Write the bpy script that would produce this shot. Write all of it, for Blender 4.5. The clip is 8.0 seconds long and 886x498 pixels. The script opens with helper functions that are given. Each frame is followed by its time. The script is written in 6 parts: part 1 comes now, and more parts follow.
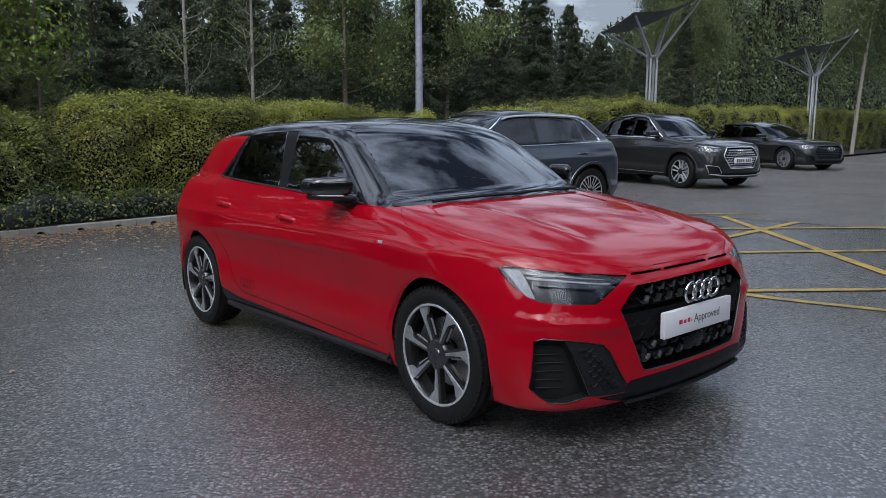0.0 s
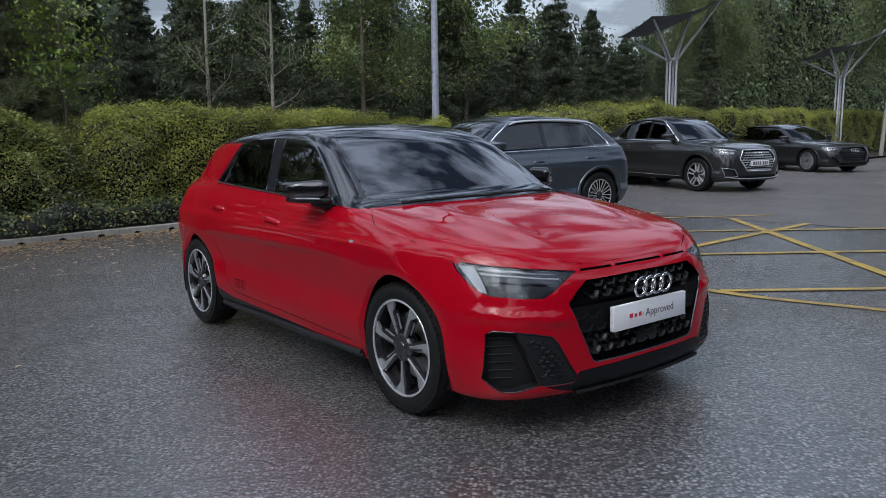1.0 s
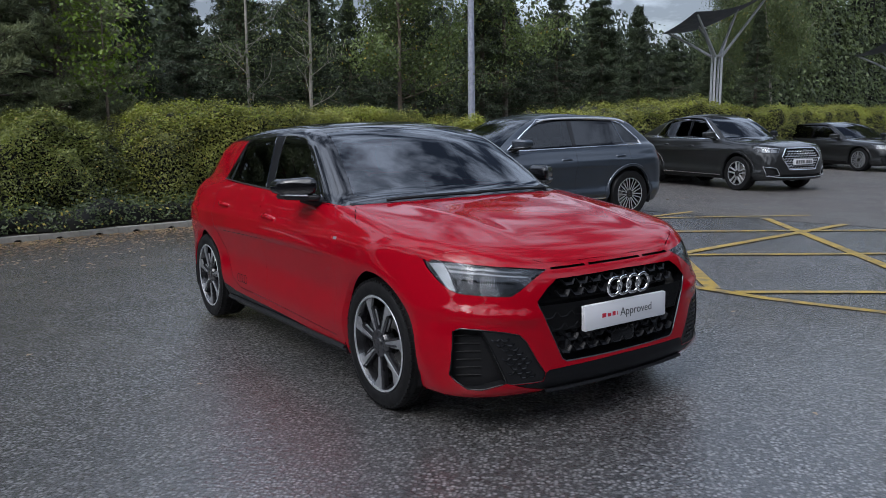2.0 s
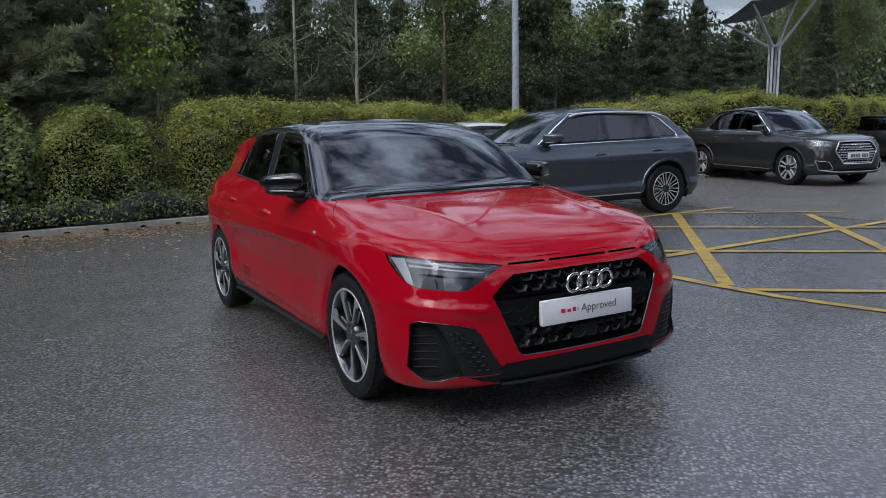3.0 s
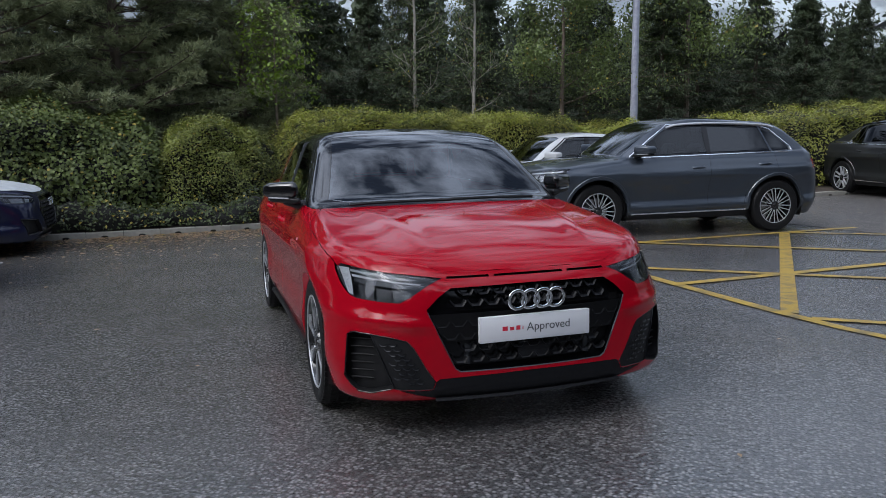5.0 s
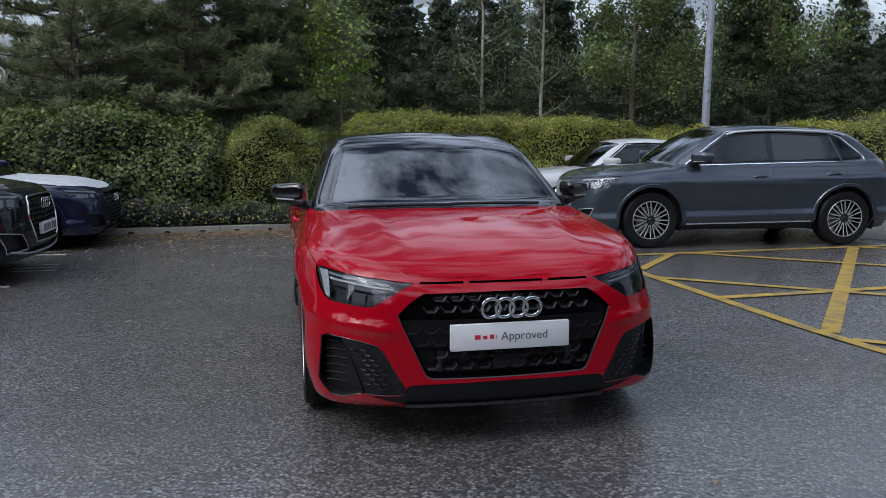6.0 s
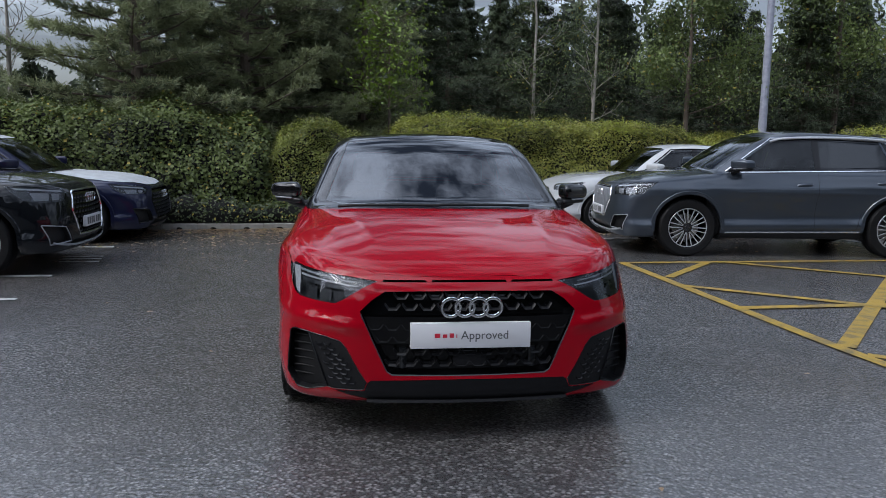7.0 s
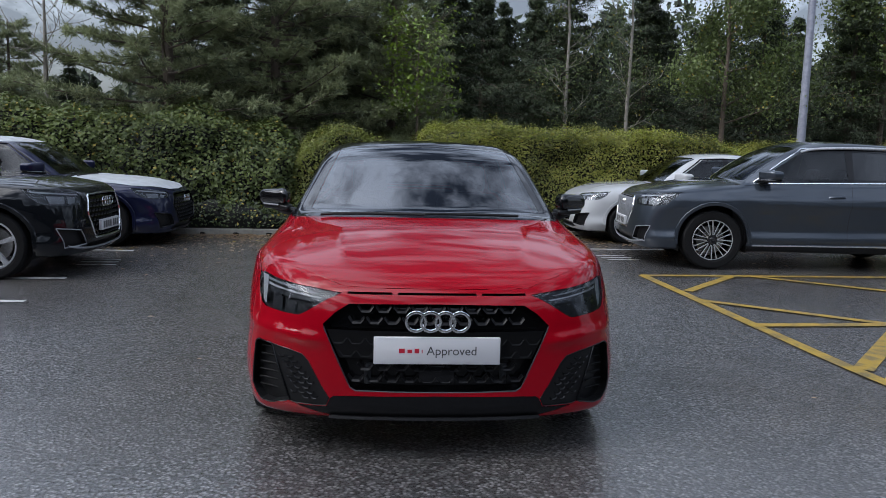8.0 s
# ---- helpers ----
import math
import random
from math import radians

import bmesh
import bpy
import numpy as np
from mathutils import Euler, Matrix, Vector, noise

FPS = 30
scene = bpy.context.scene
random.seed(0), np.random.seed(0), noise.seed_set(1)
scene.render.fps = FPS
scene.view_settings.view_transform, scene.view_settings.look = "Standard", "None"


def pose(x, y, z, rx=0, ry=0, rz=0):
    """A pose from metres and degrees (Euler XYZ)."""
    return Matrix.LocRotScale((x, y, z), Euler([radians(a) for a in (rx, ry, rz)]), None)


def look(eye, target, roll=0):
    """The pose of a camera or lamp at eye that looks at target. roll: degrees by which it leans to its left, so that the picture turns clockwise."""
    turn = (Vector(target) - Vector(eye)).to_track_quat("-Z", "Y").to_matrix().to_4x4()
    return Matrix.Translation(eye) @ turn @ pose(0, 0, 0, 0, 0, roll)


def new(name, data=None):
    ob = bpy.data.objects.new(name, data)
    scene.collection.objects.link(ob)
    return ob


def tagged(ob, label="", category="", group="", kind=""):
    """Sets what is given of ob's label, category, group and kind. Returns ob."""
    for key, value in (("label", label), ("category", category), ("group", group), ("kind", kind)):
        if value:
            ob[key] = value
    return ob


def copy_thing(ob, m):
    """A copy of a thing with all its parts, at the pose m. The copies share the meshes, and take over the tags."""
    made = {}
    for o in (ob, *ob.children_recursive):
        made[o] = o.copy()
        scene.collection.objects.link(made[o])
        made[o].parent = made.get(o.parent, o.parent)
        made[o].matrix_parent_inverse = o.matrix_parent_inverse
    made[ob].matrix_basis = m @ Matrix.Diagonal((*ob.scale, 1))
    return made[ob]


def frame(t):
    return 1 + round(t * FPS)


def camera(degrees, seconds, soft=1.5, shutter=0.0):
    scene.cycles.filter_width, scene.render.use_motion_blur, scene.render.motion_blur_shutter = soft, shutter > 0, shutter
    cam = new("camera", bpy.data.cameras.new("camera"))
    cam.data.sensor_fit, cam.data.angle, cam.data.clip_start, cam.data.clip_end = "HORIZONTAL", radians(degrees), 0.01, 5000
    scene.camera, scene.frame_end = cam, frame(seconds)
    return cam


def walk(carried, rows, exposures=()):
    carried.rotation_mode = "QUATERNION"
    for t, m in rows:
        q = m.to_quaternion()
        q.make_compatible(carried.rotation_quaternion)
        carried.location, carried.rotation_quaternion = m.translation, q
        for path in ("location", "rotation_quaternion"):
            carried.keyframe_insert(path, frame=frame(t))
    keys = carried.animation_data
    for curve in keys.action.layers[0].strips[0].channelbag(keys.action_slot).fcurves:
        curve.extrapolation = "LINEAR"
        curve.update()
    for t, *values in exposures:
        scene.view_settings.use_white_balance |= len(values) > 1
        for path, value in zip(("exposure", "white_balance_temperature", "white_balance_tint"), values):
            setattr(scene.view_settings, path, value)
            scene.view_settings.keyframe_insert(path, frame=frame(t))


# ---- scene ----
import collections

from mathutils.bvhtree import BVHTree

cam = camera(60.8, 8.0, 0.75)
PATH = [
    (0, (0.308, 0.248, 1.391), (0.253, 2.22, 1.066), -0.1),
    (0.5, (0.403, 0.187, 1.395), (0.315, 2.16, 1.08), -0.5),
    (1, (0.622, 0.078, 1.382), (0.487, 2.049, 1.074), -0.8),
    (1.5, (0.774, 0.088, 1.374), (0.579, 2.055, 1.067), -0.8),
    (3, (1.409, 0.084, 1.391), (0.984, 2.011, 1.065), -1.1),
    (3.5, (1.597, 0.161, 1.364), (1.084, 2.067, 1.042), -1.3),
    (4, (1.791, 0.292, 1.383), (1.187, 2.173, 1.072), -1.4),
    (4.5, (2.047, 0.32, 1.381), (1.349, 2.17, 1.079), -1.1),
    (6, (2.631, 0.632, 1.383), (1.643, 2.347, 1.098), 0.1),
    (6.5, (2.893, 0.709, 1.384), (1.825, 2.376, 1.101), 0.5),
    (7, (3.03, 0.815, 1.379), (1.895, 2.438, 1.101), 0.9),
    (7.5, (3.107, 1.015, 1.378), (1.92, 2.601, 1.109), 1.2),
    (8, (3.201, 1.104, 1.386), (1.977, 2.663, 1.125), 1.4),
]
EXPOSURE = -0.08
walk(cam, [(t, look(eye, target, roll)) for t, eye, target, roll in PATH], [(0, EXPOSURE, 6050, 9), (8, EXPOSURE, 6050, 9)])

# ---- world and sun: an overcast, patchy grey sky ----
SUN_EL, SUN_ROT = radians(50), radians(207)
world = bpy.data.worlds.new("world")
scene.world = world
world.use_nodes = True
nt = world.node_tree
nt.nodes.clear()


def wnode(kind, **sets):
    n = nt.nodes.new(kind)
    for k, v in sets.items():
        n.inputs[k.replace("_", " ")].default_value = v
    return n


sky = nt.nodes.new("ShaderNodeTexSky")
sky.sky_type, sky.sun_disc, sky.sun_elevation, sky.sun_rotation = "NISHITA", False, SUN_EL, SUN_ROT
sky.dust_density, sky.air_density = 3.0, 1.0
grey = wnode("ShaderNodeHueSaturation", Saturation=0.42, Value=1.0)
coord = nt.nodes.new("ShaderNodeTexCoord")
# cloud layer: the direction meets a flat ceiling of cloud
high = nt.nodes.new("ShaderNodeSeparateXYZ")
lift_z = nt.nodes.new("ShaderNodeMath")
lift_z.operation, lift_z.inputs[1].default_value = "ADD", 0.22
flat_x, flat_y = nt.nodes.new("ShaderNodeMath"), nt.nodes.new("ShaderNodeMath")
flat_x.operation = flat_y.operation = "DIVIDE"
squash = nt.nodes.new("ShaderNodeCombineXYZ")
cloud = wnode("ShaderNodeTexNoise", Scale=2.8, Detail=8.0, Roughness=0.58, Distortion=0.35)
ramp = nt.nodes.new("ShaderNodeValToRGB")
ramp.color_ramp.elements[0].position, ramp.color_ramp.elements[0].color = 0.43, (0.11, 0.125, 0.155, 1)
ramp.color_ramp.elements[1].position, ramp.color_ramp.elements[1].color = 0.58, (1.45, 1.45, 1.45, 1)
mul = nt.nodes.new("ShaderNodeMixRGB")
mul.blend_type, mul.inputs[0].default_value = "MULTIPLY", 1.0
# an overcast sky is about three times brighter overhead than at the horizon
split = nt.nodes.new("ShaderNodeSeparateXYZ")
rise = nt.nodes.new("ShaderNodeMapRange")
rise.inputs["From Min"].default_value, rise.inputs["From Max"].default_value = 0.0, 1.0
rise.inputs["To Min"].default_value, rise.inputs["To Max"].default_value = 0.36, 2.2
dome = nt.nodes.new("ShaderNodeMixRGB")
dome.blend_type, dome.inputs[0].default_value = "MULTIPLY", 1.0
back = wnode("ShaderNodeBackground", Strength=0.278)
outw = nt.nodes.new("ShaderNodeOutputWorld")
nt.links.new(sky.outputs[0], grey.inputs["Color"])
nt.links.new(coord.outputs["Generated"], high.inputs[0])
nt.links.new(high.outputs["Z"], lift_z.inputs[0])
for axis_name, div, slot in (("X", flat_x, 0), ("Y", flat_y, 1)):
    nt.links.new(high.outputs[axis_name], div.inputs[0])
    nt.links.new(lift_z.outputs[0], div.inputs[1])
    nt.links.new(div.outputs[0], squash.inputs[slot])
nt.links.new(squash.outputs[0], cloud.inputs["Vector"])
nt.links.new(cloud.outputs[0], ramp.inputs[0])
nt.links.new(grey.outputs[0], mul.inputs[1])
even = nt.nodes.new("ShaderNodeMixRGB")
even.inputs[1].default_value = (0.80, 0.81, 0.84, 1)
near_rim = nt.nodes.new("ShaderNodeMapRange")
near_rim.inputs["From Min"].default_value, near_rim.inputs["From Max"].default_value = 0.08, 0.42
near_rim.inputs["To Min"].default_value, near_rim.inputs["To Max"].default_value = 0.25, 1.0
nt.links.new(high.outputs["Z"], near_rim.inputs["Value"])
nt.links.new(near_rim.outputs[0], even.inputs[0])
nt.links.new(ramp.outputs[0], even.inputs[2])
nt.links.new(even.outputs[0], mul.inputs[2])
nt.links.new(coord.outputs["Generated"], split.inputs[0])
nt.links.new(split.outputs["Z"], rise.inputs["Value"])
nt.links.new(mul.outputs[0], dome.inputs[1])
nt.links.new(rise.outputs[0], dome.inputs[2])
nt.links.new(dome.outputs[0], back.inputs[0])
nt.links.new(back.outputs[0], outw.inputs[0])

sun_data = bpy.data.lights.new("sun", "SUN")
sun_data.energy, sun_data.angle, sun_data.color = 0.9, radians(40), (1.0, 0.97, 0.92)
sun = new("sun", sun_data)
sun.matrix_world = look((math.sin(SUN_ROT) * math.cos(SUN_EL) * 50, math.cos(SUN_ROT) * math.cos(SUN_EL) * 50, math.sin(SUN_EL) * 50), (0, 0, 0))

# ---- materials ----
class Mat:
    """A node material with a Principled shader, built up step by step."""

    def __init__(self, name, color=(0.5, 0.5, 0.5), rough=0.5, metal=0.0, coat=0.0, spec=0.5):
        self.m = bpy.data.materials.new(name)
        self.m.use_nodes = True
        self.t = self.m.node_tree
        self.b = self.t.nodes["Principled BSDF"]
        self.out = self.t.nodes["Material Output"]
        self.b.inputs["Base Color"].default_value = (*color, 1)
        self.b.inputs["Roughness"].default_value = rough
        self.b.inputs["Metallic"].default_value = metal
        self.b.inputs["Coat Weight"].default_value = coat
        self.b.inputs["Coat Roughness"].default_value = 0.02
        self.b.inputs["Specular IOR Level"].default_value = spec
        self.coord = None

    def node(self, kind, **sets):
        n = self.t.nodes.new(kind)
        for k, v in sets.items():
            n.inputs[k.replace("_", " ")].default_value = v
        return n

    def link(self, a, b):
        self.t.links.new(a, b)
        return self

    def where(self):
        if self.coord is None:
            self.coord = self.t.nodes.new("ShaderNodeTexCoord")
        return self.coord.outputs["Object"]

    def noise(self, scale, detail=4.0, rough=0.55, distort=0.0, lo=0.35, hi=0.65, a=0.0, b=1.0):
        n = self.node("ShaderNodeTexNoise", Scale=scale, Detail=detail, Roughness=rough, Distortion=distort)
        self.link(self.where(), n.inputs["Vector"])
        r = self.t.nodes.new("ShaderNodeMapRange")
        r.inputs["From Min"].default_value, r.inputs["From Max"].default_value = lo, hi
        r.inputs["To Min"].default_value, r.inputs["To Max"].default_value = a, b
        self.link(n.outputs[0], r.inputs["Value"])
        return r.outputs[0]

    def mix(self, fac, a, b, kind="MIX"):
        n = self.t.nodes.new("ShaderNodeMixRGB")
        n.blend_type = kind
        for i, v in ((0, fac), (1, a), (2, b)):
            if isinstance(v, (int, float)):
                n.inputs[i].default_value = v if i == 0 else (v, v, v, 1)
            elif isinstance(v, tuple):
                n.inputs[i].default_value = (*v, 1)
            else:
                self.link(v, n.inputs[i])
        return n.outputs[0]

    def color(self, sock):
        return self.link(sock, self.b.inputs["Base Color"])

    def rough(self, sock):
        return self.link(sock, self.b.inputs["Roughness"])

    def bump(self, height, strength=0.3, distance=0.01):
        n = self.node("ShaderNodeBump", Strength=strength, Distance=distance)
        if self.b.inputs["Normal"].is_linked:
            self.link(self.b.inputs["Normal"].links[0].from_socket, n.inputs["Normal"])
        self.link(height, n.inputs["Height"])
        self.link(n.outputs[0], self.b.inputs["Normal"])
        return self


def island(mt):
    g = mt.t.nodes.new("ShaderNodeNewGeometry")
    return g.outputs["Random Per Island"]


def paint(name, color, metal=0.0, rough=0.35, ior=1.4):
    mt = Mat(name, color, rough, metal, 1.0)
    n = mt.noise(3.0, 3, a=0.94, b=1.0)
    mt.color(mt.mix(1.0, color, n, "MULTIPLY"))
    mt.b.inputs["Coat Roughness"].default_value = 0.012
    mt.b.inputs["Coat IOR"].default_value = ior
    mt.b.inputs["Specular IOR Level"].default_value = 0.02
    return mt.m


def plain(name, color, rough=0.5, metal=0.0, coat=0.0, grain=60.0, bump=0.08, spec=0.5):
    mt = Mat(name, color, rough, metal, coat, spec)
    n = mt.noise(grain, 4)
    mt.color(mt.mix(n, tuple(c * 0.85 for c in color), tuple(min(1, c * 1.12) for c in color)))
    mt.rough(mt.noise(grain * 0.13, 3, a=rough * 0.85, b=min(1, rough * 1.15)))
    if bump:
        mt.bump(n, bump, 0.002)
    return mt.m


def pane(name, tint, ior=1.85):
    """Thin glass: clear with a tint, with the gloss of glass."""
    m = bpy.data.materials.new(name)
    m.use_nodes = True
    t = m.node_tree
    t.nodes.remove(t.nodes["Principled BSDF"])
    fr, tr, gl, mx = (t.nodes.new("ShaderNode" + k) for k in ("Fresnel", "BsdfTransparent", "BsdfGlossy", "MixShader"))
    fr.inputs["IOR"].default_value = ior
    tr.inputs[0].default_value = (*tint, 1)
    gl.inputs["Roughness"].default_value = 0.008
    gl.inputs["Color"].default_value = (0.95, 0.97, 1.0, 1)
    t.links.new(fr.outputs[0], mx.inputs[0])
    t.links.new(tr.outputs[0], mx.inputs[1])
    t.links.new(gl.outputs[0], mx.inputs[2])
    t.links.new(mx.outputs[0], t.nodes["Material Output"].inputs[0])
    return m


def leafy(name, dark, light, yellow=0.0, through_=0.3, rough=0.45):
    """Leaves: each one takes its own tone; part of the light passes through."""
    mt = Mat(name, dark, rough)
    r = island(mt)
    c = mt.mix(r, dark, light)
    big = mt.noise(0.7, 3, lo=0.4, hi=0.62)
    c = mt.mix(mt.mix(1.0, big, 0.55, "MULTIPLY"), c, tuple(v * 1.5 for v in light))
    if yellow:
        y = mt.t.nodes.new("ShaderNodeMath")
        y.operation = "GREATER_THAN"
        y.inputs[1].default_value = 1 - yellow
        mt.link(r, y.inputs[0])
        c = mt.mix(y.outputs[0], c, (0.30, 0.24, 0.04))
    mt.color(c)
    tl = mt.t.nodes.new("ShaderNodeBsdfTranslucent")
    mt.link(c, tl.inputs[0])
    mx = mt.t.nodes.new("ShaderNodeMixShader")
    mx.inputs[0].default_value = through_
    mt.link(mt.b.outputs[0], mx.inputs[1])
    mt.link(tl.outputs[0], mx.inputs[2])
    mt.link(mx.outputs[0], mt.out.inputs[0])
    return mt.m


def asphalt(name, base, warm, wet_lo, wet_hi, seedscale=1.0, wet=1.0):
    mt = Mat(name, base, 0.4)
    fine = mt.noise(95.0, 4, 0.65, lo=0.36, hi=0.66)
    speck = mt.node("ShaderNodeTexVoronoi", Scale=58.0)
    mt.link(mt.where(), speck.inputs["Vector"])
    blot = mt.noise(0.55 * seedscale, 5, 0.6, 0.5, lo=0.38, hi=0.66)
    stain = mt.noise(2.3 * seedscale, 5, 0.65, 0.8, lo=0.45, hi=0.7)
    pebble = mt.t.nodes.new("ShaderNodeSeparateColor")
    mt.link(speck.outputs["Color"], pebble.inputs[0])
    gap = mt.t.nodes.new("ShaderNodeMapRange")
    gap.inputs["From Min"].default_value, gap.inputs["From Max"].default_value = 0.30, 0.62
    mt.link(speck.outputs["Distance"], gap.inputs["Value"])
    stone = mt.mix(pebble.outputs[0], tuple(v * 0.22 for v in base), tuple(v * 4.8 for v in base))
    c = mt.mix(gap.outputs[0], stone, tuple(v * 0.10 for v in base))
    c = mt.mix(mt.mix(1.0, fine, 0.35, "MULTIPLY"), c, tuple(v * 1.5 for v in base))
    c = mt.mix(mt.mix(1.0, blot, 0.40, "MULTIPLY"), c, tuple(v for v in warm))
    c = mt.mix(mt.mix(1.0, stain, 0.50, "MULTIPLY"), c, tuple(v * 0.5 for v in base))
    mt.color(c)
    damp = mt.noise(0.42 * seedscale, 4, 0.6, 0.6, lo=0.36, hi=0.64)
    rough = mt.mix(damp, wet_lo, wet_hi)
    mt.rough(mt.mix(mt.mix(1.0, fine, 0.35, "MULTIPLY"), rough, 0.62))
    mt.bump(speck.outputs["Distance"], 0.9, 0.010)
    mt.bump(fine, 0.6, 0.005)
    # a film of rain water over the stones, thinner where it has dried
    film = mt.t.nodes.new("ShaderNodeMath")
    film.operation = "MULTIPLY"
    film.inputs[1].default_value = wet
    mt.link(mt.noise(0.42 * seedscale, 4, 0.6, 0.6, lo=0.36, hi=0.64, a=1.0, b=0.75), film.inputs[0])
    mt.link(film.outputs[0], mt.b.inputs["Coat Weight"])
    mt.link(mt.noise(0.9 * seedscale, 4, 0.6, 0.6, lo=0.36, hi=0.64, a=0.05, b=0.15), mt.b.inputs["Coat Roughness"])
    mt.b.inputs["Coat IOR"].default_value = 2.15
    cb = mt.node("ShaderNodeBump", Strength=0.50, Distance=0.008)
    mt.link(mt.mix(0.5, mt.noise(42.0, 3, 0.6, lo=0.3, hi=0.7), speck.outputs["Distance"]), cb.inputs["Height"])
    mt.link(cb.outputs[0], mt.b.inputs["Coat Normal"])
    return mt.m


M = {}
M["red"] = paint("red_paint", (0.262, 0.0002, 0.007), 0.0, 0.6, 1.34)
M["decal"] = paint("dark_red_sticker", (0.07, 0.001, 0.004), 0.0, 0.5)
M["roof_black"] = paint("gloss_black", (0.005, 0.005, 0.006), 0.0, 0.5, 1.6)
M["grey_car"] = paint("grey_paint", (0.050, 0.060, 0.076), 0.6, 0.36)
M["dark_car"] = paint("dark_grey_paint", (0.020, 0.021, 0.022), 0.3, 0.4)
M["black_car"] = paint("black_paint", (0.006, 0.007, 0.009), 0.1, 0.4)
M["navy_car"] = paint("navy_paint", (0.010, 0.012, 0.035), 0.3, 0.35)
M["white_car"] = paint("white_paint", (0.40, 0.41, 0.42), 0.0, 0.4)
M["film"] = plain("white_film", (0.42, 0.44, 0.46), 0.45, grain=8)
M["glass"] = pane("tinted_glass", (0.12, 0.145, 0.155), 1.46)
M["side_glass"] = pane("side_window_glass", (0.10, 0.13, 0.14), 2.05)
M["screen"] = pane("windscreen_glass", (0.14, 0.18, 0.20), 1.95)
M["dark_glass"] = pane("privacy_glass", (0.012, 0.015, 0.018), 1.55)
M["clear"] = pane("clear_lens", (0.86, 0.88, 0.9), 1.45)
M["plastic"] = plain("black_plastic", (0.010, 0.010, 0.011), 0.40, bump=0.1, grain=300, spec=0.22)
M["satin"] = plain("satin_black_plastic", (0.006, 0.006, 0.007), 0.42, bump=0.0, spec=0.16)
M["plastic_gloss"] = plain("gloss_black_plastic", (0.005, 0.005, 0.006), 0.12, bump=0.0, spec=0.28)
M["rubber"] = plain("tyre_rubber", (0.007, 0.007, 0.0075), 0.6, grain=120, spec=0.18)
M["alloy"] = plain("bright_alloy", (0.50, 0.51, 0.53), 0.33, 0.6, bump=0.0)
M["alloy_dark"] = plain("black_alloy", (0.015, 0.015, 0.017), 0.25, 0.2, 0.6, bump=0.0)
M["alloy_face"] = plain("machined_alloy", (0.30, 0.305, 0.32), 0.34, 0.6, bump=0.0)
M["chrome"] = plain("chrome", (0.72, 0.73, 0.75), 0.2, 1.0, bump=0.0)
M["steel"] = plain("brake_steel", (0.35, 0.34, 0.33), 0.4, 0.9)
M["trim"] = plain("cabin_trim", (0.012, 0.012, 0.013), 0.7, grain=90, spec=0.2)
M["plate"] = Mat("plate_white", (0.54, 0.54, 0.56), 0.35).m
M["ink_red"] = plain("ink_red", (0.42, 0.01, 0.03), 0.4, bump=0)
M["ink_dark"] = plain("ink_dark", (0.06, 0.06, 0.065), 0.4, bump=0)
M["lamp_grey"] = plain("lamp_reflector", (0.26, 0.27, 0.29), 0.45, 0.25, bump=0)
M["lamp_black"] = plain("lamp_housing", (0.035, 0.037, 0.042), 0.3, 0.3, bump=0)
M["lamp_dark"] = plain("lamp_chrome_dark", (0.06, 0.064, 0.072), 0.36, 0.6, bump=0)
M["lamp_white"] = plain("lamp_guide", (0.42, 0.435, 0.46), 0.4, bump=0)
M["lamp_red"] = plain("lamp_red", (0.30, 0.008, 0.01), 0.12, 0.0, 0.8, bump=0)
M["steel_grey"] = plain("galvanised_paint", (0.29, 0.30, 0.36), 0.42, 0.2, grain=12)
M["canopy"] = plain("grey_fabric", (0.10, 0.105, 0.11), 0.75, grain=30)
M["concrete"] = plain("kerb_concrete", (0.225, 0.215, 0.19), 0.8, grain=11, bump=0.5)
M["dry_asphalt"] = asphalt("dry_asphalt", (0.085, 0.078, 0.072), (0.11, 0.095, 0.085), 0.5, 0.75, 0.8, 0.25)
M["shrub"] = leafy("shrub_leaf", (0.019, 0.026, 0.006), (0.195, 0.220, 0.042), 0.02)
M["cover"] = leafy("cover_leaf", (0.014, 0.024, 0.008), (0.055, 0.075, 0.020), 0.06)
M["shoot"] = leafy("fresh_shoot", (0.12, 0.17, 0.015), (0.30, 0.34, 0.03), 0)
M["mast"] = plain("mast_paint", (0.36, 0.37, 0.39), 0.4, 0.1, grain=12)


def road_paint(name, color, bare, worn):
    mt = Mat(name, color, 0.5)
    fine = mt.noise(120.0, 3, 0.6)
    wear = mt.noise(6.0, 6, 0.7, 0.4, lo=0.50 - worn, hi=0.62)
    c = mt.mix(fine, tuple(v * 0.8 for v in color), color)
    mt.color(mt.mix(mt.mix(1.0, wear, 0.8, "MULTIPLY"), c, bare))
    mt.bump(fine, 0.3, 0.003)
    return mt.m


M["yellow"] = road_paint("yellow_road_paint", (0.36, 0.235, 0.024), (0.09, 0.075, 0.045), 0.05)
M["white_line"] = road_paint("white_road_paint", (0.50, 0.50, 0.49), (0.12, 0.12, 0.12), 0.05)
M["asphalt"] = asphalt("wet_asphalt", (0.069, 0.067, 0.067), (0.104, 0.091, 0.079), 0.4, 0.6)
M["bark"] = plain("bark", (0.11, 0.085, 0.065), 0.9, grain=18, bump=0.8)
M["bark_pale"] = plain("birch_bark", (0.24, 0.22, 0.19), 0.85, grain=14, bump=0.6)
M["hedge"] = leafy("hedge_leaf", (0.028, 0.036, 0.008), (0.270, 0.280, 0.050), 0.03)
# near-black colour standing in for the shade deep inside foliage
M["leaf_shade"] = plain("foliage_shade", (0.003, 0.0035, 0.002), 0.95, grain=9)
